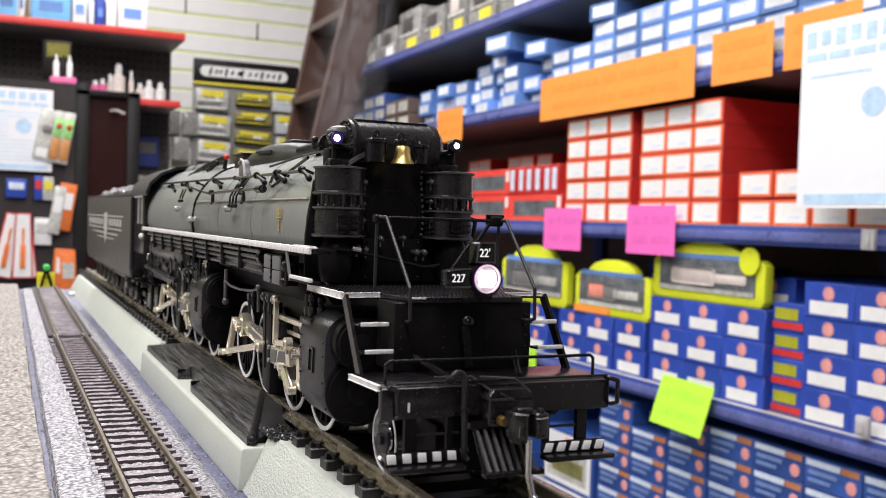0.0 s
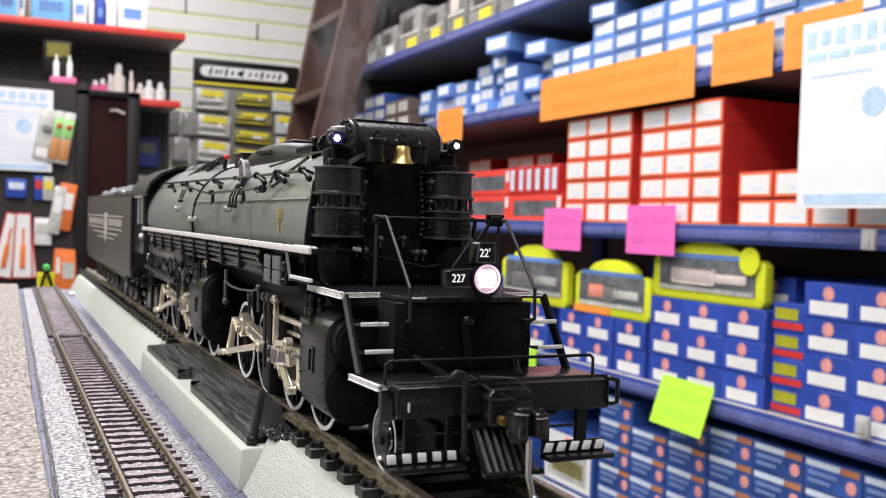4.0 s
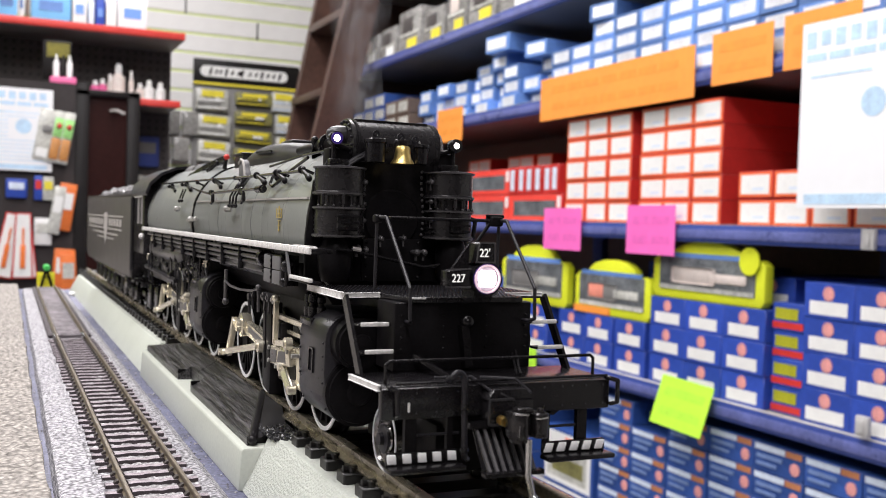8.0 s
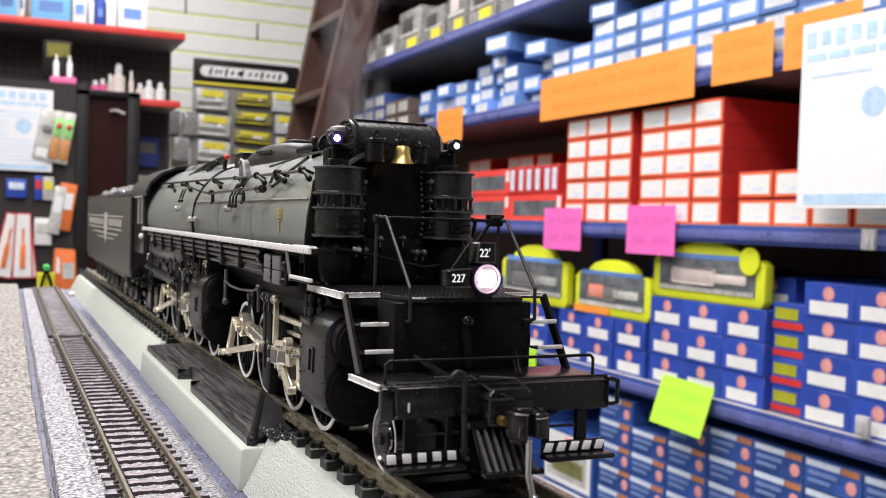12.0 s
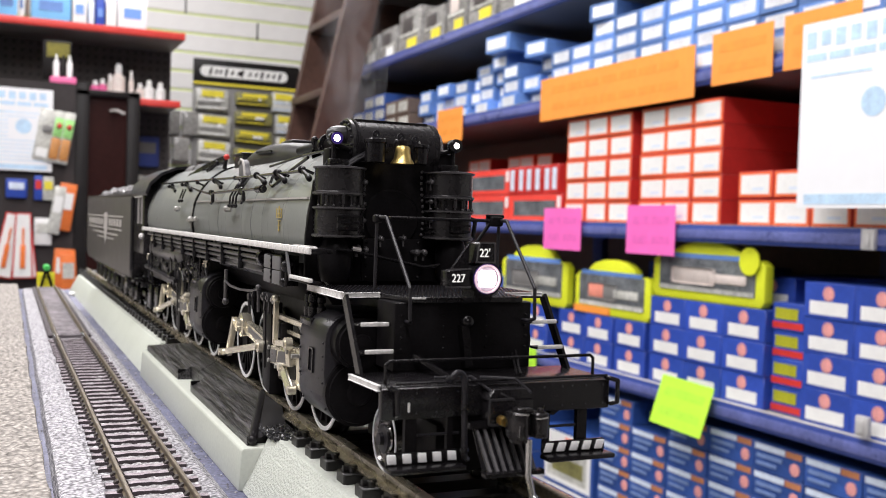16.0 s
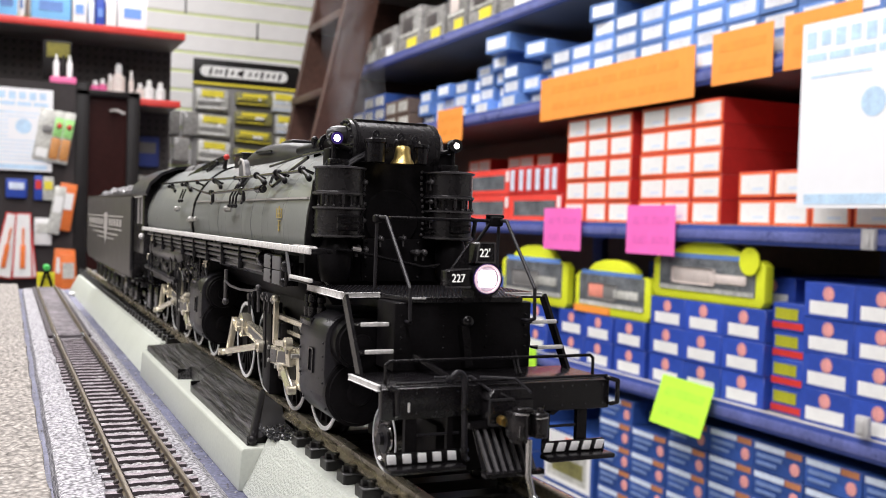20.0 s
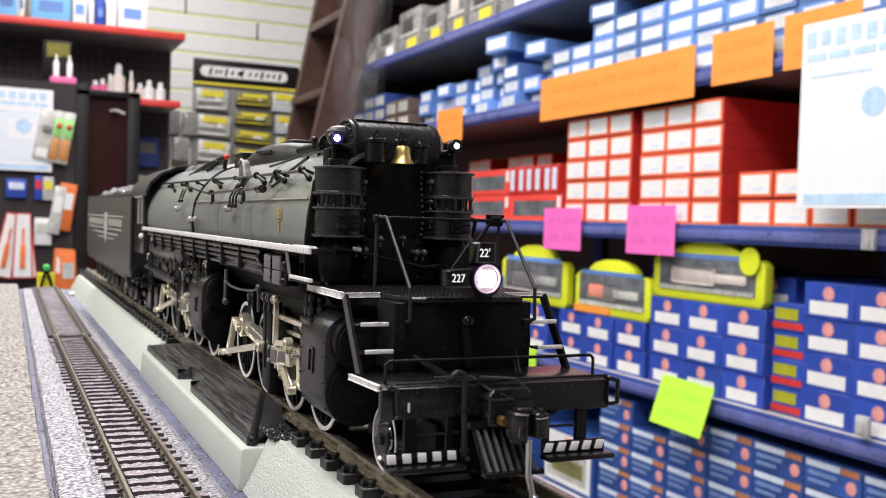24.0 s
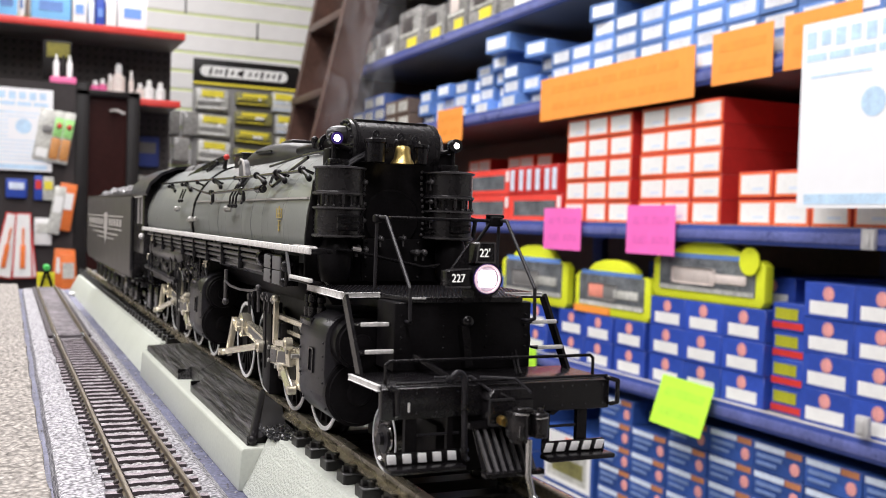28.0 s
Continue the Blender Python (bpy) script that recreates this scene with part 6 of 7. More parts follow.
def window_box(y0, y1, z0, h, tilt):
    w = y0 - y1
    yc = (y0 + y1) / 2
    t = thing("yellow_window_box", 1010, yc, z0, "yellow-framed carton with clear window and rounded top", "box", "yellow window boxes")
    pts = [(yc - w / 2 + 8, z0), (yc + w / 2 - 8, z0), (yc + w / 2, z0 + 10), (yc + w / 2, z0 + h * 0.72), (yc + w / 2 - 12, z0 + h * 0.8)]
    for k in range(9):
        a = math.pi * k / 8
        pts.append((yc + 0.32 * w * math.cos(a), z0 + h * (0.8 + 0.28 * math.sin(a))))
    pts += [(yc - w / 2 + 12, z0 + h * 0.8), (yc - w / 2, z0 + h * 0.72), (yc - w / 2, z0 + 10)]
    part("carton", slab(pts, "x", 1010, 1028, 2), YELLOW, t)
    part("window", box(1008.5, 1011, yc - w * 0.43, yc + w * 0.43, z0 + h * 0.17, z0 + h * 0.78, 1), WINDOWC, t, "grey clear window")
    part("model", box(1007.5, 1009.5, yc - w * 0.1, yc + w * 0.3, z0 + h * 0.3, z0 + h * 0.6, 4), CREAM if tilt else SHELFT, t, "pale model behind the window")
    part("stripe", box(1008.2, 1010.5, yc - w * 0.4, yc + w * 0.4, z0 + h * 0.77, z0 + h * 0.85), LTBLUE, t)
    part("tray_edge", box(1007.9, 1010.5, yc - w * 0.42, yc + w * 0.42, z0 + h * 0.17, z0 + h * 0.25), CLEAR, t)
    # pale patch on the window, painted in as a glint
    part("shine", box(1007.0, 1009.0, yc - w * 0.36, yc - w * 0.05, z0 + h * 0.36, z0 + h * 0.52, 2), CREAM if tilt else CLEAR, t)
    return t


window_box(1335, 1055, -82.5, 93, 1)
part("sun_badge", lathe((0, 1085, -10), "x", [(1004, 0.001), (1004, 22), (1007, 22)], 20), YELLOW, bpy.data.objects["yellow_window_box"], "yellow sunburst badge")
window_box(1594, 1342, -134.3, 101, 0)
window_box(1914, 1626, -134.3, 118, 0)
part("base_print", box(1006.8, 1010.6, 1468, 1592, -133, -120), ORANGE, bpy.data.objects["yellow_window_box.001"], "orange printed base")
part("model", box(1006.5, 1008.5, 1490, 1540, -100, -74, 1), LOGO, bpy.data.objects["yellow_window_box.001"])

for proto in (red, redw, book, lt, big, brown, navy2, blue, blue2, mixed, navy, wbx):
    for o in (*proto.children_recursive, proto):
        bpy.data.objects.remove(o)

# grey and clear packages on the top shelves
random.seed(41)
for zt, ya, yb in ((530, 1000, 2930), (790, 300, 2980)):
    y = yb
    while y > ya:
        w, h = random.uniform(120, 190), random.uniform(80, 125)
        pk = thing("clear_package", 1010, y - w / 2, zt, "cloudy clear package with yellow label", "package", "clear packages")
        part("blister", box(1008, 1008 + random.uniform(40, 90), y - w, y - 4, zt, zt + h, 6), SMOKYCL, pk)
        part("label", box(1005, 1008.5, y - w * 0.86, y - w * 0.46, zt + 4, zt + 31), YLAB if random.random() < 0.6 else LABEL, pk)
        # small white patch imitates a highlight on the plastic
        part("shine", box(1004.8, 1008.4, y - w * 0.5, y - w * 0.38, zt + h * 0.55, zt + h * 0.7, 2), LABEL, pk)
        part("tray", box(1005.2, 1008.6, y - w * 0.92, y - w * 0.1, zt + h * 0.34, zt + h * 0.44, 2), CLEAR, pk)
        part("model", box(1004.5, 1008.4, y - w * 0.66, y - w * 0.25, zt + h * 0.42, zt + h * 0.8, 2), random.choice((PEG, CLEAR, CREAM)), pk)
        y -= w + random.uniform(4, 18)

# price cards
WRITE = {"fluorescent_orange_card": mat("amber_marker", (0.85, 0.3, 0.04), 0.7, bump=0), "fluorescent_pink_card": mat("rose_marker", (0.85, 0.14, 0.5), 0.7, bump=0), "fluorescent_lime_card": mat("green_marker", (0.44, 0.82, 0.05), 0.7, bump=0)}


def card(x, y0, y1, z0, z1, m, label, turn=0.0, roll=0.0, bars=2, lean=0.0):
    yc, zc = (y0 + y1) / 2, (z0 + z1) / 2
    w, h = abs(y0 - y1), z1 - z0
    bm = box(-0.4, 0.4, -w / 2, w / 2, -h / 2, h / 2)
    ob = solid("price_card", bm, m, label, "card", "price cards")
    ob.data.polygons.foreach_set("use_smooth", [False] * len(ob.data.polygons))
    ob.matrix_world = pose(x * MM, yc * MM, zc * MM, roll, lean, turn)
    ORG[ob.name] = Vector((0, 0, 0))
    n = max(1, int(w / 70))
    for r in range(bars):
        for k in range(n):
            a = -w * 0.42 + k * w * 0.84 / n
            part("writing_bar", box(-0.7, -0.3, a + 4, a + w * 0.84 / n - 6, h * (0.2 - 0.4 * r) - 7, h * (0.2 - 0.4 * r) + 7), WRITE[m.name], ob)
    return ob


card(990, 1725, 1216, 258, 346, ORANGE, "long fluorescent orange sign card on the shelf edge")
card(990, 1173, 1035, 271, 354, ORANGE, "fluorescent orange sign card on the shelf edge")
card(990, 1013, 870, 275, 356, ORANGE, "fluorescent orange sign card on the shelf edge")
card(990, 2266, 2112, 244, 329, ORANGE, "fluorescent orange sign card on the shelf edge")
card(988, 1690, 1546, -12, 73, PINK, "fluorescent pink price card on the shelf edge")
card(988, 1391, 1250, -9, 78, PINK, "fluorescent pink price card on the shelf edge")
card(975, 1268, 1134, -297, -213, LIME, "fluorescent lime price card hanging askew", 0, 1.5, 2, 17)
card(988, 1820, 1705, -280, -228, LIME, "fluorescent lime price card on the shelf edge")
card(988, 792, 660, -285, -212, LIME, "fluorescent lime price card on the shelf edge")


def flyer(x, y, z, w, h, turn):
    t = thing("paper_flyer", x, y, z, "white paper flyer with pale blue print", "flyer", "flyers")
    o = ORG[t.name]
    part("sheet", moved(box(-w / 2, w / 2, -0.3, 0.3, 0, h), Matrix.Translation(o)), PAPER, t)
    def ink(name, x0, x1, z0, z1):
        part(name, moved(box(x0 * w, x1 * w, -0.7, -0.2, z0 * h, z1 * h), Matrix.Translation(o)), INK, t)
    for k in range(8):
        ink("letter_bar", -0.46 + k * 0.115, -0.385 + k * 0.115, 0.86 + 0.01 * (k % 2), 0.95)
    for k in range(5):
        ink("letter_bar", -0.46 + k * 0.185, -0.3 + k * 0.185, 0.79, 0.83)
    ink("text_bar", -0.42, 0.05, 0.7, 0.712)
    ink("text_bar", -0.44, 0.44, 0.02, 0.075)
    for k in range(13 if y > 2000 else 0):
        ink("text_bar", -0.42, (0.42 - 0.05 * (k % 3)) if not 5 < k < 11 else 0.0, 0.12 + 0.048 * k, 0.129 + 0.048 * k)
    part("globe_print", moved(lathe((w * 0.17 if y > 2000 else w * 0.07, 0, h * 0.54), "y", [(-0.7, 0.001), (-0.7, w * 0.09), (-0.3, w * 0.09)], 20), Matrix.Translation(o)), INK, t, "pale blue globe")
    t.rotation_euler.z = radians(turn)
    return t


flyer(965, 838, 72, 216, 256, -88)

# leaning ladder of dark wood
lad = thing("wooden_ladder", 700, 3000, -1050, "dark stained wooden ladder leaning on the shelving", "ladder")
part("stile", bar((571, 2800, -1050), (1000, 2800, 925), 36, 96, (1, 0, 0), 3), BROWN, lad)
part("stile", bar((635, 3200, -1050), (1005, 3200, 925), 36, 96, (1, 0, 0), 3), BROWN, lad)
for k in range(7):
    z = -830 + k * 253
    x = 571 + (z + 1050) * 0.217
    part("tread", box(x - 45, x + 50, 2810, 3190, z - 15, z + 10, 2), BROWN, lad)

# track packs on the slat wall
hdr = thing("hanging_header_sign", 820, 3745, 540, "black header sign with white outlined lettering shapes", "sign")
part("board", box(611, 1028, 3735, 3745, 545, 640, 3), BLACKLAM, hdr)
pill = [(652, 572), (960, 572)] + [(960 + 20 * math.cos(radians(g)), 593 + 21 * math.sin(radians(g))) for g in range(-60, 61, 30)] + [(960, 614), (660, 614)] + [(656 - 20 * math.cos(radians(g)), 593 + 21 * math.sin(radians(g))) for g in range(60, -61, -30)]
band = part("letter_shape", slab(pill, "y", 3732, 3735.5), LABEL, hdr, "white outlined lettering band")
for k, gx in enumerate((668, 690, 706, 728, 752, 776, 790, 822, 846, 868, 892, 916, 940)):
    dz = 8 if k % 3 else 14
    part("letter_gap", slab([(gx, 593 - dz), (gx + (9 if k != 5 else 22), 593 - dz), (gx + 16 + (0 if k != 5 else 14), 593 + dz), (gx + 7, 593 + dz)], "y", 3731, 3732.4), BLACKLAM, band)
part("trim", box(611, 1028, 3733, 3736, 541, 550), YLAB, hdr)
random.seed(51)
part("back_card", box(611, 1028, 3745, 3752, -60, 545, 2), SHELFT, hdr, "grey backing card")


def track_pack(x0, z0, w, h, kind):
    pk = thing("track_pack", x0 + w / 2, 3735, z0, "clear hanging pack of track pieces with yellow label", "package", "hanging track packs")
    tilt = pose(0, 0, 0, 0, random.uniform(-4, 4), 0)
    m = Matrix.Translation((x0 + w / 2, 3730, z0 + h / 2)) @ tilt
    part("bag", moved(box(-w / 2, w / 2, -12, 12, -h / 2, h / 2, 7), m), CLEAR if kind != 1 else OLIVE, pk)
    lw = w * random.uniform(0.32, 0.4)
    part("label", moved(box(-lw, lw, -16, -11, h * 0.12, h * 0.42), m), YLAB, pk, "yellow label")
    for i in range(3):
        zz = -h * (0.42 - 0.17 * i)
        part("track_piece", moved(box(-w * 0.45, w * random.uniform(0.2, 0.45), -17, -11, zz, zz + h * 0.08, 1), m), (LABEL, YLAB, LABELB)[kind] if i % 2 == 0 else (SHELFT, DARK, LABEL)[kind], pk)
    # white patch stands for light reflected off the bag
    part("shine", moved(box(w * random.uniform(-0.2, 0.1), w * random.uniform(0.15, 0.3), -18, -15, -h * 0.1, h * 0.1, 2), m), LABEL, pk)


for r in range(5):
    track_pack(620 + random.uniform(-4, 10), 440 - r * 100, 126, 84, 0)
for r in range(7):
    track_pack(764 + random.uniform(-6, 8), 470 - r * 74, 150, 50, 1)
for r in range(6):
    track_pack(926 + random.uniform(-10, 10), 452 - r * 88, 92, 80, 2)
for k in range(4):
    x0 = 470 + k * 34
    pk = thing("hook_pack", x0, 3740, 250 + 90 * (k % 2), "grey hook pack on the slat wall", "package", "hanging track packs")
    part("bag", box(x0, x0 + 60, 3720, 3748, 240 + 100 * (k % 2), 330 + 100 * (k % 2), 5), SMOKYCL, pk)

# left display: wall shelf unit with red price strips
unit = thing("wall_shelf_unit", -300, 3450, -1050, "unseen front wall darkened for reflections unit with red-edged shelves", "shelf unit")
part("peg_back", box(-1300, 476, 3412, 3440, -1050, 600), PEG, unit, "dark pegboard")
part("shelf", box(-1300, 478, 3160, 3440, 598, 612, 1), UNITG, unit)
part("red_strip", box(-1300, 480, 3150, 3160, 600, 622, 1), REDLIP, unit, "red price strip")
part("shelf", box(180, 468, 3180, 3412, 384, 398, 1), UNITG, unit)
part("red_strip", box(345, 472, 3168, 3180, 382, 404, 1), REDLIP, unit, "red price strip")
bms = []
for i in range(32):
    for j in range(26):
        bms.append(rod((-330 + i * 25.4, 3413, -50 + j * 25.4), (-330 + i * 25.4, 3411, -50 + j * 25.4), 4.5, 6))
part("perforation", join(*bms), DARK, unit, kind="stuff")
tower = thing("display_tower", 240, 3170, -1050, "tall black display tower with dark maroon panel", "display stand")
part("frame", join(box(148, 188, 3100, 3180, -1050, 432, 3), box(300, 338, 3100, 3180, -1050, 412, 3), box(148, 338, 3100, 3180, 392, 412, 3)), BLACKLAM, tower)
part("panel", box(188, 300, 3120, 3130, -1050, 394), MAROON, tower, "dark maroon panel")
part("spinner_arm", box(60, 150, 3130, 3150, 405, 420, 2), BLACKLAM, tower)
part("hook", join(rod((252, 3118, 352), (268, 3090, 352), 5), rod((268, 3090, 352), (290, 3090, 342), 5)), LETTER, tower)
# goods on the top shelf
random.seed(61)
x = -80
for w, h, m in ((60, 150, SKY), (14, 140, LABEL), (10, 80, BROWNB), (115, 150, SKY), (42, 150, LABEL), (18, 90, LABELB), (26, 140, BLUEBOX), (30, 100, LABEL), (90, 160, PAPER)):
    ob = solid("goods_box", box(x, x + w, 3200, 3300, 612.3, 612 + h, 3), m, "carton in white or light blue on the top shelf", "box", "top shelf goods", at=(x + w / 2, 3250, 612))
    if h > 120:
        part("print_bar", box(x + w * 0.2, x + w * 0.8, 3198.5, 3200.5, 612 + h * 0.3, 612 + h * 0.5), LTBLUE if m is not LTBLUE else LABEL, ob)
    x += w + 5
# bottles on the second shelf
for bx, h, r, m in ((213, 60, 16, PINKPL), (236, 66, 15, PINKPL), (258, 84, 10, CREAM), (284, 118, 21, CREAM), (324, 100, 9, CREAM), (352, 62, 14, CREAM), (380, 74, 17, LABEL), (416, 70, 17, LABEL)):
    b = thing("bottle", bx, 3230, 398, "small pale plastic bottle", "bottle", "bottles on the shelf")
    part("body", lathe((bx, 3230, 0), "z", [(398.3, r * 0.9), (400, r), (398 + h * 0.62, r), (398 + h * 0.72, r * 0.5), (398 + h * 0.74, r * 0.45)], 16), m, b)
    part("cap", lathe((bx, 3230, 0), "z", [(398 + h * 0.73, r * 0.55), (398 + h * 0.95, r * 0.5), (398 + h, r * 0.2), (398 + h, 0.001)], 14), LABEL, b)
# goods beside the tower: jars on its arm, a dark card, hanging packs
gl = thing("glue_rack", 110, 3140, 420, "black header card over bottles with pink bases", "rack")
part("header_card", box(54, 136, 3150, 3156, 440, 560, 1), BLACKLAM, gl)
part("header_print", box(64, 130, 3148, 3150.5, 508, 552), OLIVED, gl)
for k, bx in enumerate((92, 112, 130)):
    part("bottle", lathe((bx, 3140, 0), "z", [(445, 9), (490, 9), (500, 4), (515, 3), (515, 0.001)], 12), LABEL if k % 2 == 0 else BLACKLAM, gl)
part("base", box(74, 150, 3120, 3160, 420, 446, 3), PINKPL, gl, "pink tray")
flyer(-40, 3085, 152, 246, 246, 2)
random.seed(71)


def hang_pack(x0, x1, z0, z1, y, body, lab, label, tilt=0.0):
    xc, zc = (x0 + x1) / 2, (z0 + z1) / 2
    pk = thing("hanging_pack", xc, y, z0, label, "package", "hanging packs")
    m = Matrix.Translation((xc, y, zc)) @ pose(0, 0, 0, 0, tilt, 0)
    w, h = x1 - x0, z1 - z0
    part("pack", moved(box(-w / 2, w / 2, -6, 6, -h / 2, h / 2, 4), m), body, pk)
    part("label", moved(box(-w * 0.36, w * 0.36, -8, -5.8, -h * 0.05, h * 0.3), m), lab, pk)
    return pk


hang_pack(98, 148, -25, 120, 3085, ORPK, LABEL, "orange card pack on a hook", 8)
hang_pack(82, 116, -36, 110, 3080, CLEAR, LABEL, "clear pack on a hook", 8)
hang_pack(90, 150, -215, -80, 3085, ORPK, LABEL, "orange card pack on a hook", 4)
hang_pack(112, 158, -230, -95, 3078, ORPK, CLEAR, "orange and clear pack on a hook", -3)
hang_pack(36, 86, -70, 12, 3092, LABEL, CLEAR, "white pack on a hook")
hang_pack(-44, 15, 70, 128, 3095, BLUEBOX, LABELB, "blue pack on a hook")
hang_pack(34, 58, 66, 140, 3095, BLUEBOX, REDBOX, "blue and red pack on a hook")
hang_pack(58, 90, 66, 138, 3098, CLEAR, YLAB, "grey pack with yellow label on a hook")
GRNCARD = mat("leaf_green_card", (0.3, 0.62, 0.2), 0.5, scale=20, vary=0.3, per=0.15)
BRNGOODS = mat("orange_brown_goods", (0.6, 0.27, 0.08), 0.5, scale=30, vary=0.3, per=0.15)
for gx, gz, gy, clear in ((62, 262, 3088, 1), (94, 258, 3082, 0), (122, 254, 3076, 0)):
    bag = thing("goods_bag", gx, gy, gz - 70, "clear bag with orange goods and green card on a hook" if not clear else "cloudy clear bag with pale label on a hook", "package", "hanging packs")
    m = Matrix.Translation((gx, gy, gz)) @ pose(0, 0, 0, 0, 9, 0)
    w = 50 if clear else 30
    part("bag", moved(box(-w / 2, w / 2, -5, 5, -78, 80, 4), m), CLEAR, bag)
    if clear:
        part("label", moved(box(-18, 14, -8, -4.8, -66, -40), m), LABEL, bag)
        part("goods", moved(box(-10, 18, -9, -4.8, 8, 30, 3), m), SHELFT, bag)
    else:
        part("card", moved(box(-12, 14, -8, -4.8, 0, 58, 1), m), GRNCARD, bag, "green card")
        part("goods", moved(box(-13, 13, -10, -4.8, -68, -4, 4), m), BRNGOODS, bag, "orange brown goods")
        part("print", moved(ball((2, -9, 34), 8, 8), m), REDBOX, bag)
hang_pack(1103, 1132, 450, 515, 3740, REDBOX, LABEL, "small red pack on the slat wall")
hang_pack(-110, -70, 400, 480, 3090, YELLOW, LABEL, "yellow pack on a hook")
hang_pack(356, 440, 196, 300, 3395, BLUEST, SHELFT, "navy pack on a hook")
hang_pack(360, 430, 60, 165, 3395, CLEAR, LABELB, "cloudy pack on a hook")
for k, (a, w) in enumerate(((-16, 60), (0, 60), (8, 52))):
    xk = (-36, 6, 14)[k]
    pk = thing("paint_brush_pack", xk, (3090, 3078, 3086)[k], -170, "red-edged white card pack with orange brush", "package", "hanging packs")
    m = Matrix.Translation((xk, (3090, 3078, 3086)[k], -70)) @ pose(0, 0, 0, 0, -a * 0.6, 0)
    part("card", moved(slab([(-w / 2, -100), (w / 2, -100), (w * 0.36, 96), (-w * 0.36, 96)], "y", -1, 1), m), REDBOX, pk)
    part("face", moved(slab([(-w * 0.42, -96), (w * 0.42, -96), (w * 0.29, 92), (-w * 0.29, 92)], "y", -2.5, -1), m), LABEL, pk)
    part("handle", moved(join(box(-7, 7, -8, -2, -70, 0, 2), rod((0, -5, 0), (0, -5, 50), 3)), m), ORPK, pk, "orange handle")
part("lower_panel", box(-1300, 150, 3110, 3120, -1050, -175), PEGD, unit)
part("hook_panel", box(-1300, 150, 3105, 3118, -175, 425), PEGD, unit)

# ---- smoke: thin translucent wisps rising from the stack ----
def smoke_material():
    m = bpy.data.materials.new("thin_white_smoke")
    m.use_nodes = True
    nt = m.node_tree
    N, L = nt.nodes, nt.links
    for n in list(N):
        N.remove(n)
    out = N.new("ShaderNodeOutputMaterial")
    mix = N.new("ShaderNodeMixShader")
    tr = N.new("ShaderNodeBsdfTransparent")
    df = N.new("ShaderNodeBsdfTranslucent")
    df.inputs["Color"].default_value = (0.85, 0.87, 0.92, 1)
    d2 = N.new("ShaderNodeBsdfDiffuse")
    d2.inputs["Color"].default_value = (0.85, 0.87, 0.92, 1)
    ad = N.new("ShaderNodeMixShader")
    L.new(df.outputs[0], ad.inputs[1])
    L.new(d2.outputs[0], ad.inputs[2])
    tc = N.new("ShaderNodeTexCoord")
    grad = N.new("ShaderNodeTexGradient")
    grad.gradient_type = "SPHERICAL"
    mp = N.new("ShaderNodeMapping")
    mp.inputs["Location"].default_value = (-1, -0.1, -1)
    mp.inputs["Scale"].default_value = (2, 0.2, 2)
    L.new(tc.outputs["Generated"], mp.inputs["Vector"])
    L.new(mp.outputs["Vector"], grad.inputs["Vector"])
    nz = N.new("ShaderNodeTexNoise")
    nz.inputs["Scale"].default_value, nz.inputs["Detail"].default_value, nz.inputs["Distortion"].default_value = 150.0, 4.0, 1.6
    m2 = N.new("ShaderNodeMapping")
    m2.inputs["Scale"].default_value = (1.5, 1.5, 0.7)
    L.new(tc.outputs["Object"], m2.inputs["Vector"])
    L.new(m2.outputs["Vector"], nz.inputs["Vector"])
    sharp = N.new("ShaderNodeMapRange")
    sharp.inputs["From Min"].default_value, sharp.inputs["From Max"].default_value = 0.34, 0.74
    sharp.inputs["To Min"].default_value, sharp.inputs["To Max"].default_value = 0.2, 1.0
    L.new(nz.outputs["Fac"], sharp.inputs["Value"])
    mu = N.new("ShaderNodeMath")
    mu.operation = "MULTIPLY"
    L.new(grad.outputs["Fac"], mu.inputs[0])
    L.new(sharp.outputs["Result"], mu.inputs[1])
    mr = N.new("ShaderNodeMapRange")
    mr.inputs["From Min"].default_value, mr.inputs["From Max"].default_value = 0.04, 0.7
    mr.inputs["To Min"].default_value, mr.inputs["To Max"].default_value = 0.0, 0.2
    L.new(mu.outputs[0], mr.inputs["Value"])
    L.new(mr.outputs["Result"], mix.inputs["Fac"])
    L.new(tr.outputs[0], mix.inputs[1])
    L.new(ad.outputs[0], mix.inputs[2])
    L.new(mix.outputs[0], out.inputs["Surface"])
    return m


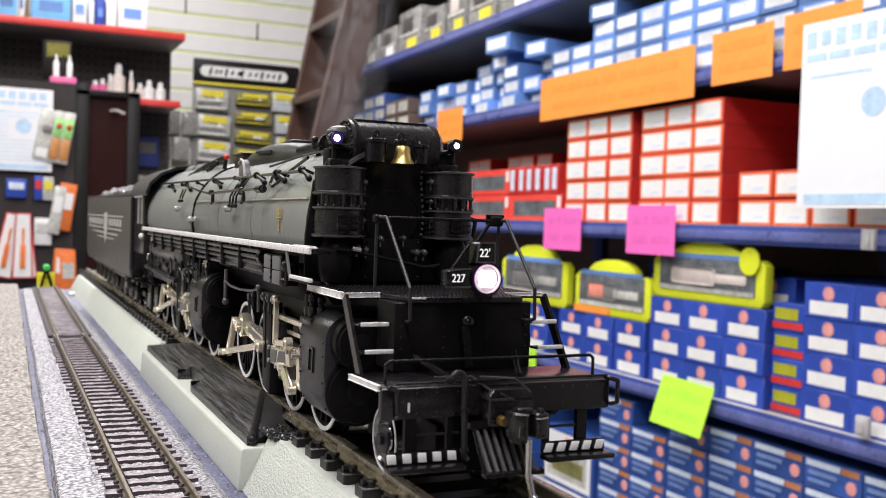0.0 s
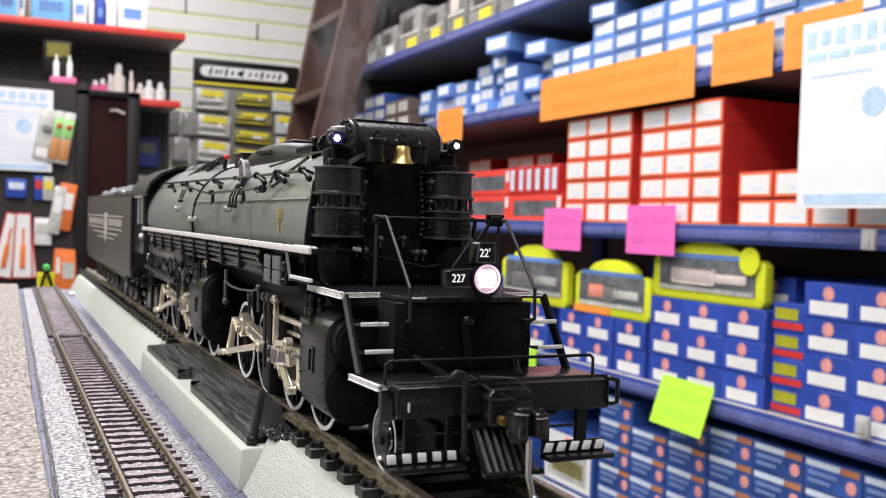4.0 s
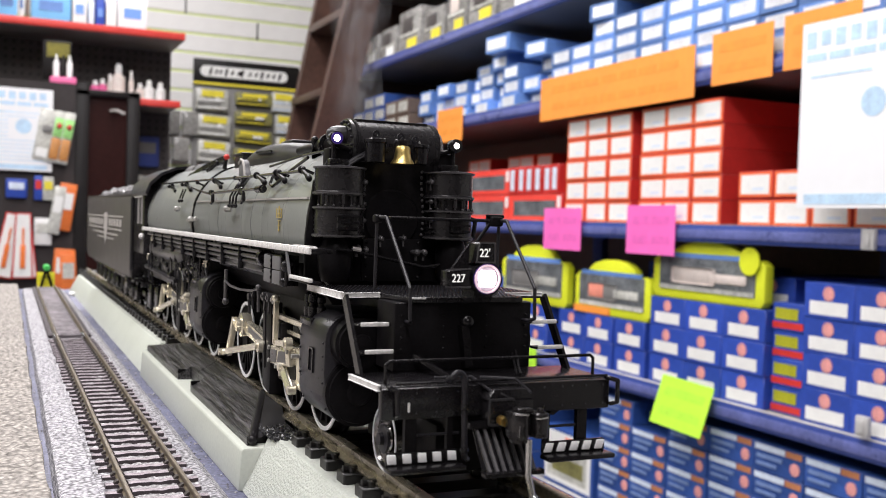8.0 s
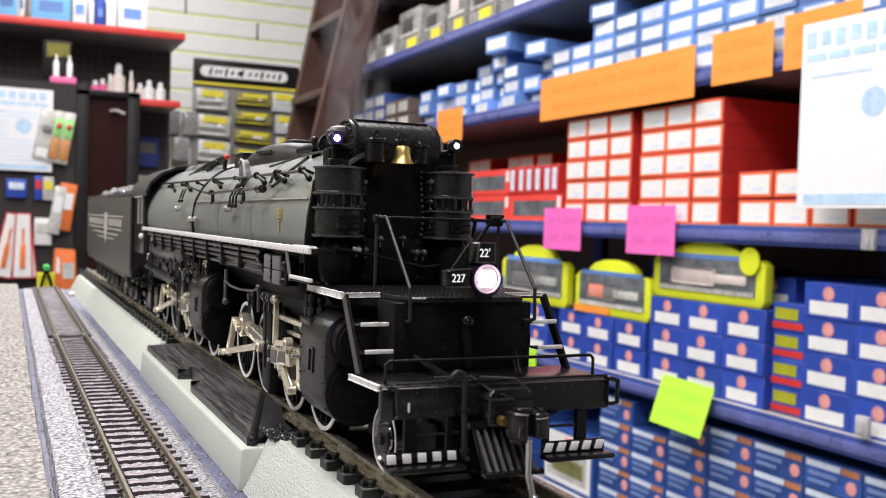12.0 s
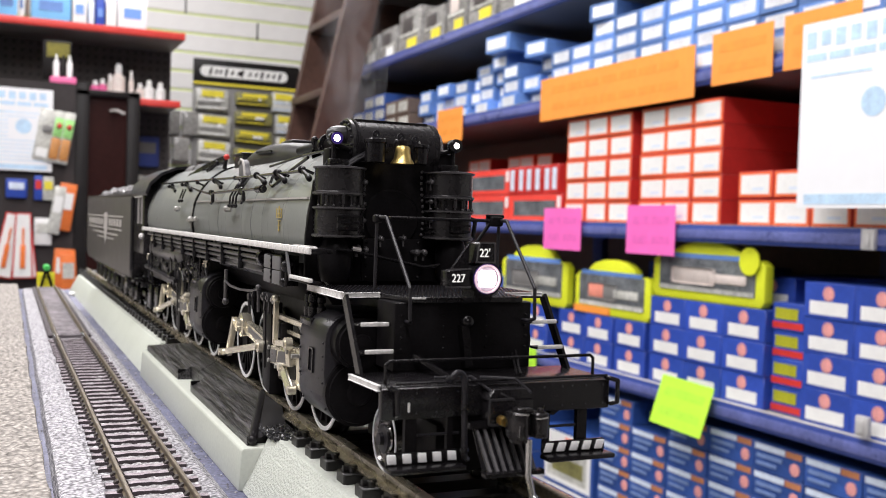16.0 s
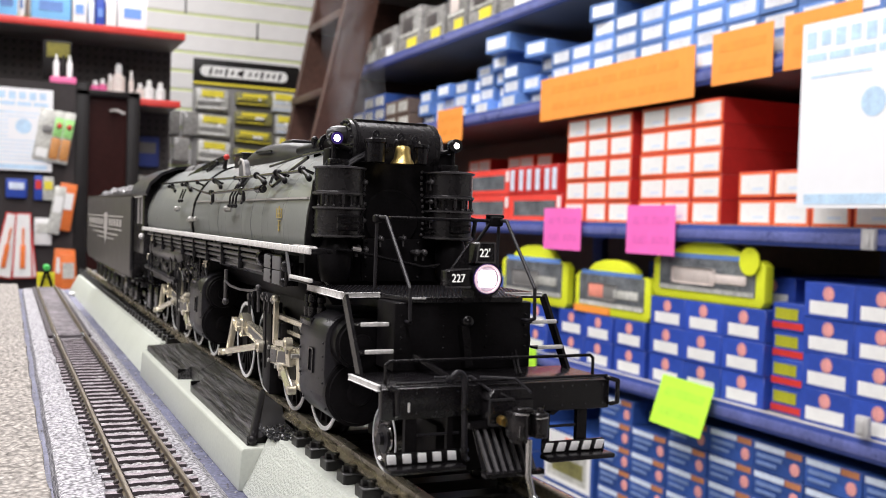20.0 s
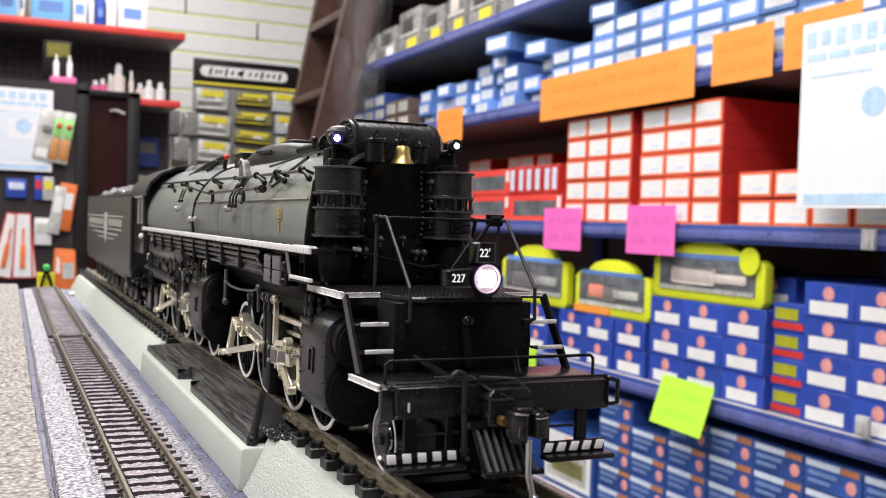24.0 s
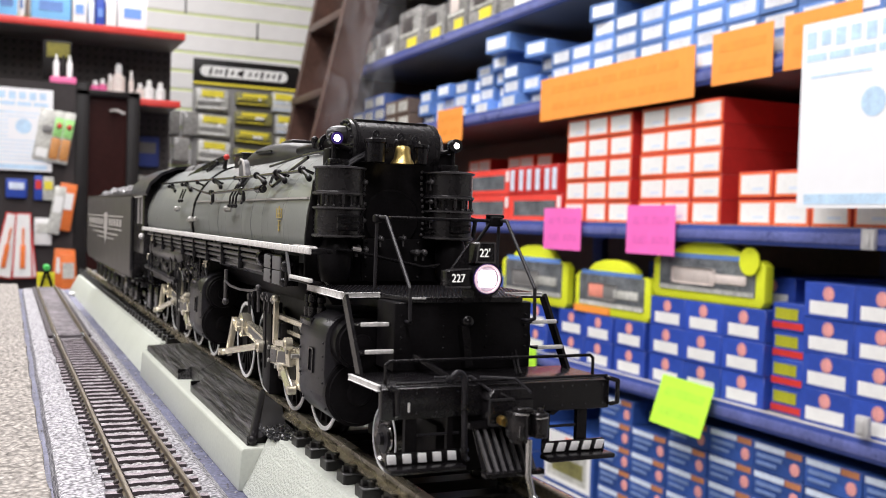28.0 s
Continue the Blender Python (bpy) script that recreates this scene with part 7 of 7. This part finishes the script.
SMOKE = smoke_material()


def wisp_mesh(seed):
    """A softly waving upright veil, about 13 mm wide and 29 mm tall."""
    random.seed(seed)
    a, b, c = (random.uniform(0, 6.28) for _ in range(3))
    w0 = random.uniform(5.0, 8.5)
    hgt = random.uniform(24, 34)
    bm = bmesh.new()
    rows = []
    for i in range(19):
        t = i / 18
        cx = 1.1 * math.sin(a + 4 * t)
        rows.append([bm.verts.new((cx + w0 * (j / 8 - 0.5) * 2, 0.7 * math.sin(b + 3 * t) + 0.9 * math.sin(c + j * 0.8), (t - 0.5) * hgt)) for j in range(9)])
    for p, q in zip(rows, rows[1:]):
        for j in range(8):
            bm.faces.new((p[j], p[j + 1], q[j + 1], q[j]))
    me = mesh_of(bm, "smoke_wisp")
    me.materials.append(SMOKE)
    return me


WISPS = []
for k in range(130):
    ob = tagged(new("smoke_wisp", wisp_mesh(100 + k % 16)), "thin translucent white smoke wisp drifting up from the stack", "smoke", "smoke wisps")
    WISPS.append(ob)


def motions():
    random.seed(77)
    n = len(WISPS)
    for k, ob in enumerate(WISPS):
        t0 = -1.7 + k * (29.6 / n)
        sway, turn = random.uniform(-1, 1), random.uniform(-40, 30)
        sx, sy = random.uniform(-6, 8), random.uniform(-3, 3)

        def place(dt):
            """Rest inside the stack, rise quickly, then slow down and spread under the ceiling."""
            if dt <= 0:
                return pose(0, 0.075, 0.036)
            z = min(36 + (72 * dt if dt < 2.5 else 180 + 32 * (dt - 2.5)), 1480)
            f = min(dt, 6)
            x = sx * f + 2.4 * math.sin(1.7 * dt + sway * 3) * min(dt, 1)
            return pose(x * MM, (75 + sy * f + 1.5 * math.sin(2.1 * dt + sway) * min(dt, 1)) * MM, z * MM, 4 * sway, 0, -8 + turn * min(dt, 1.5))
        times = sorted({0.0, 28.0} | {round(t0 + d, 2) for d in (0, 0.25, 0.5, 0.75, 1.0, 1.4, 2.0, 2.5, 6.0) if 0 < t0 + d < 28})
        walk(ob, [(t, place(t - t0)) for t in times])


motions()
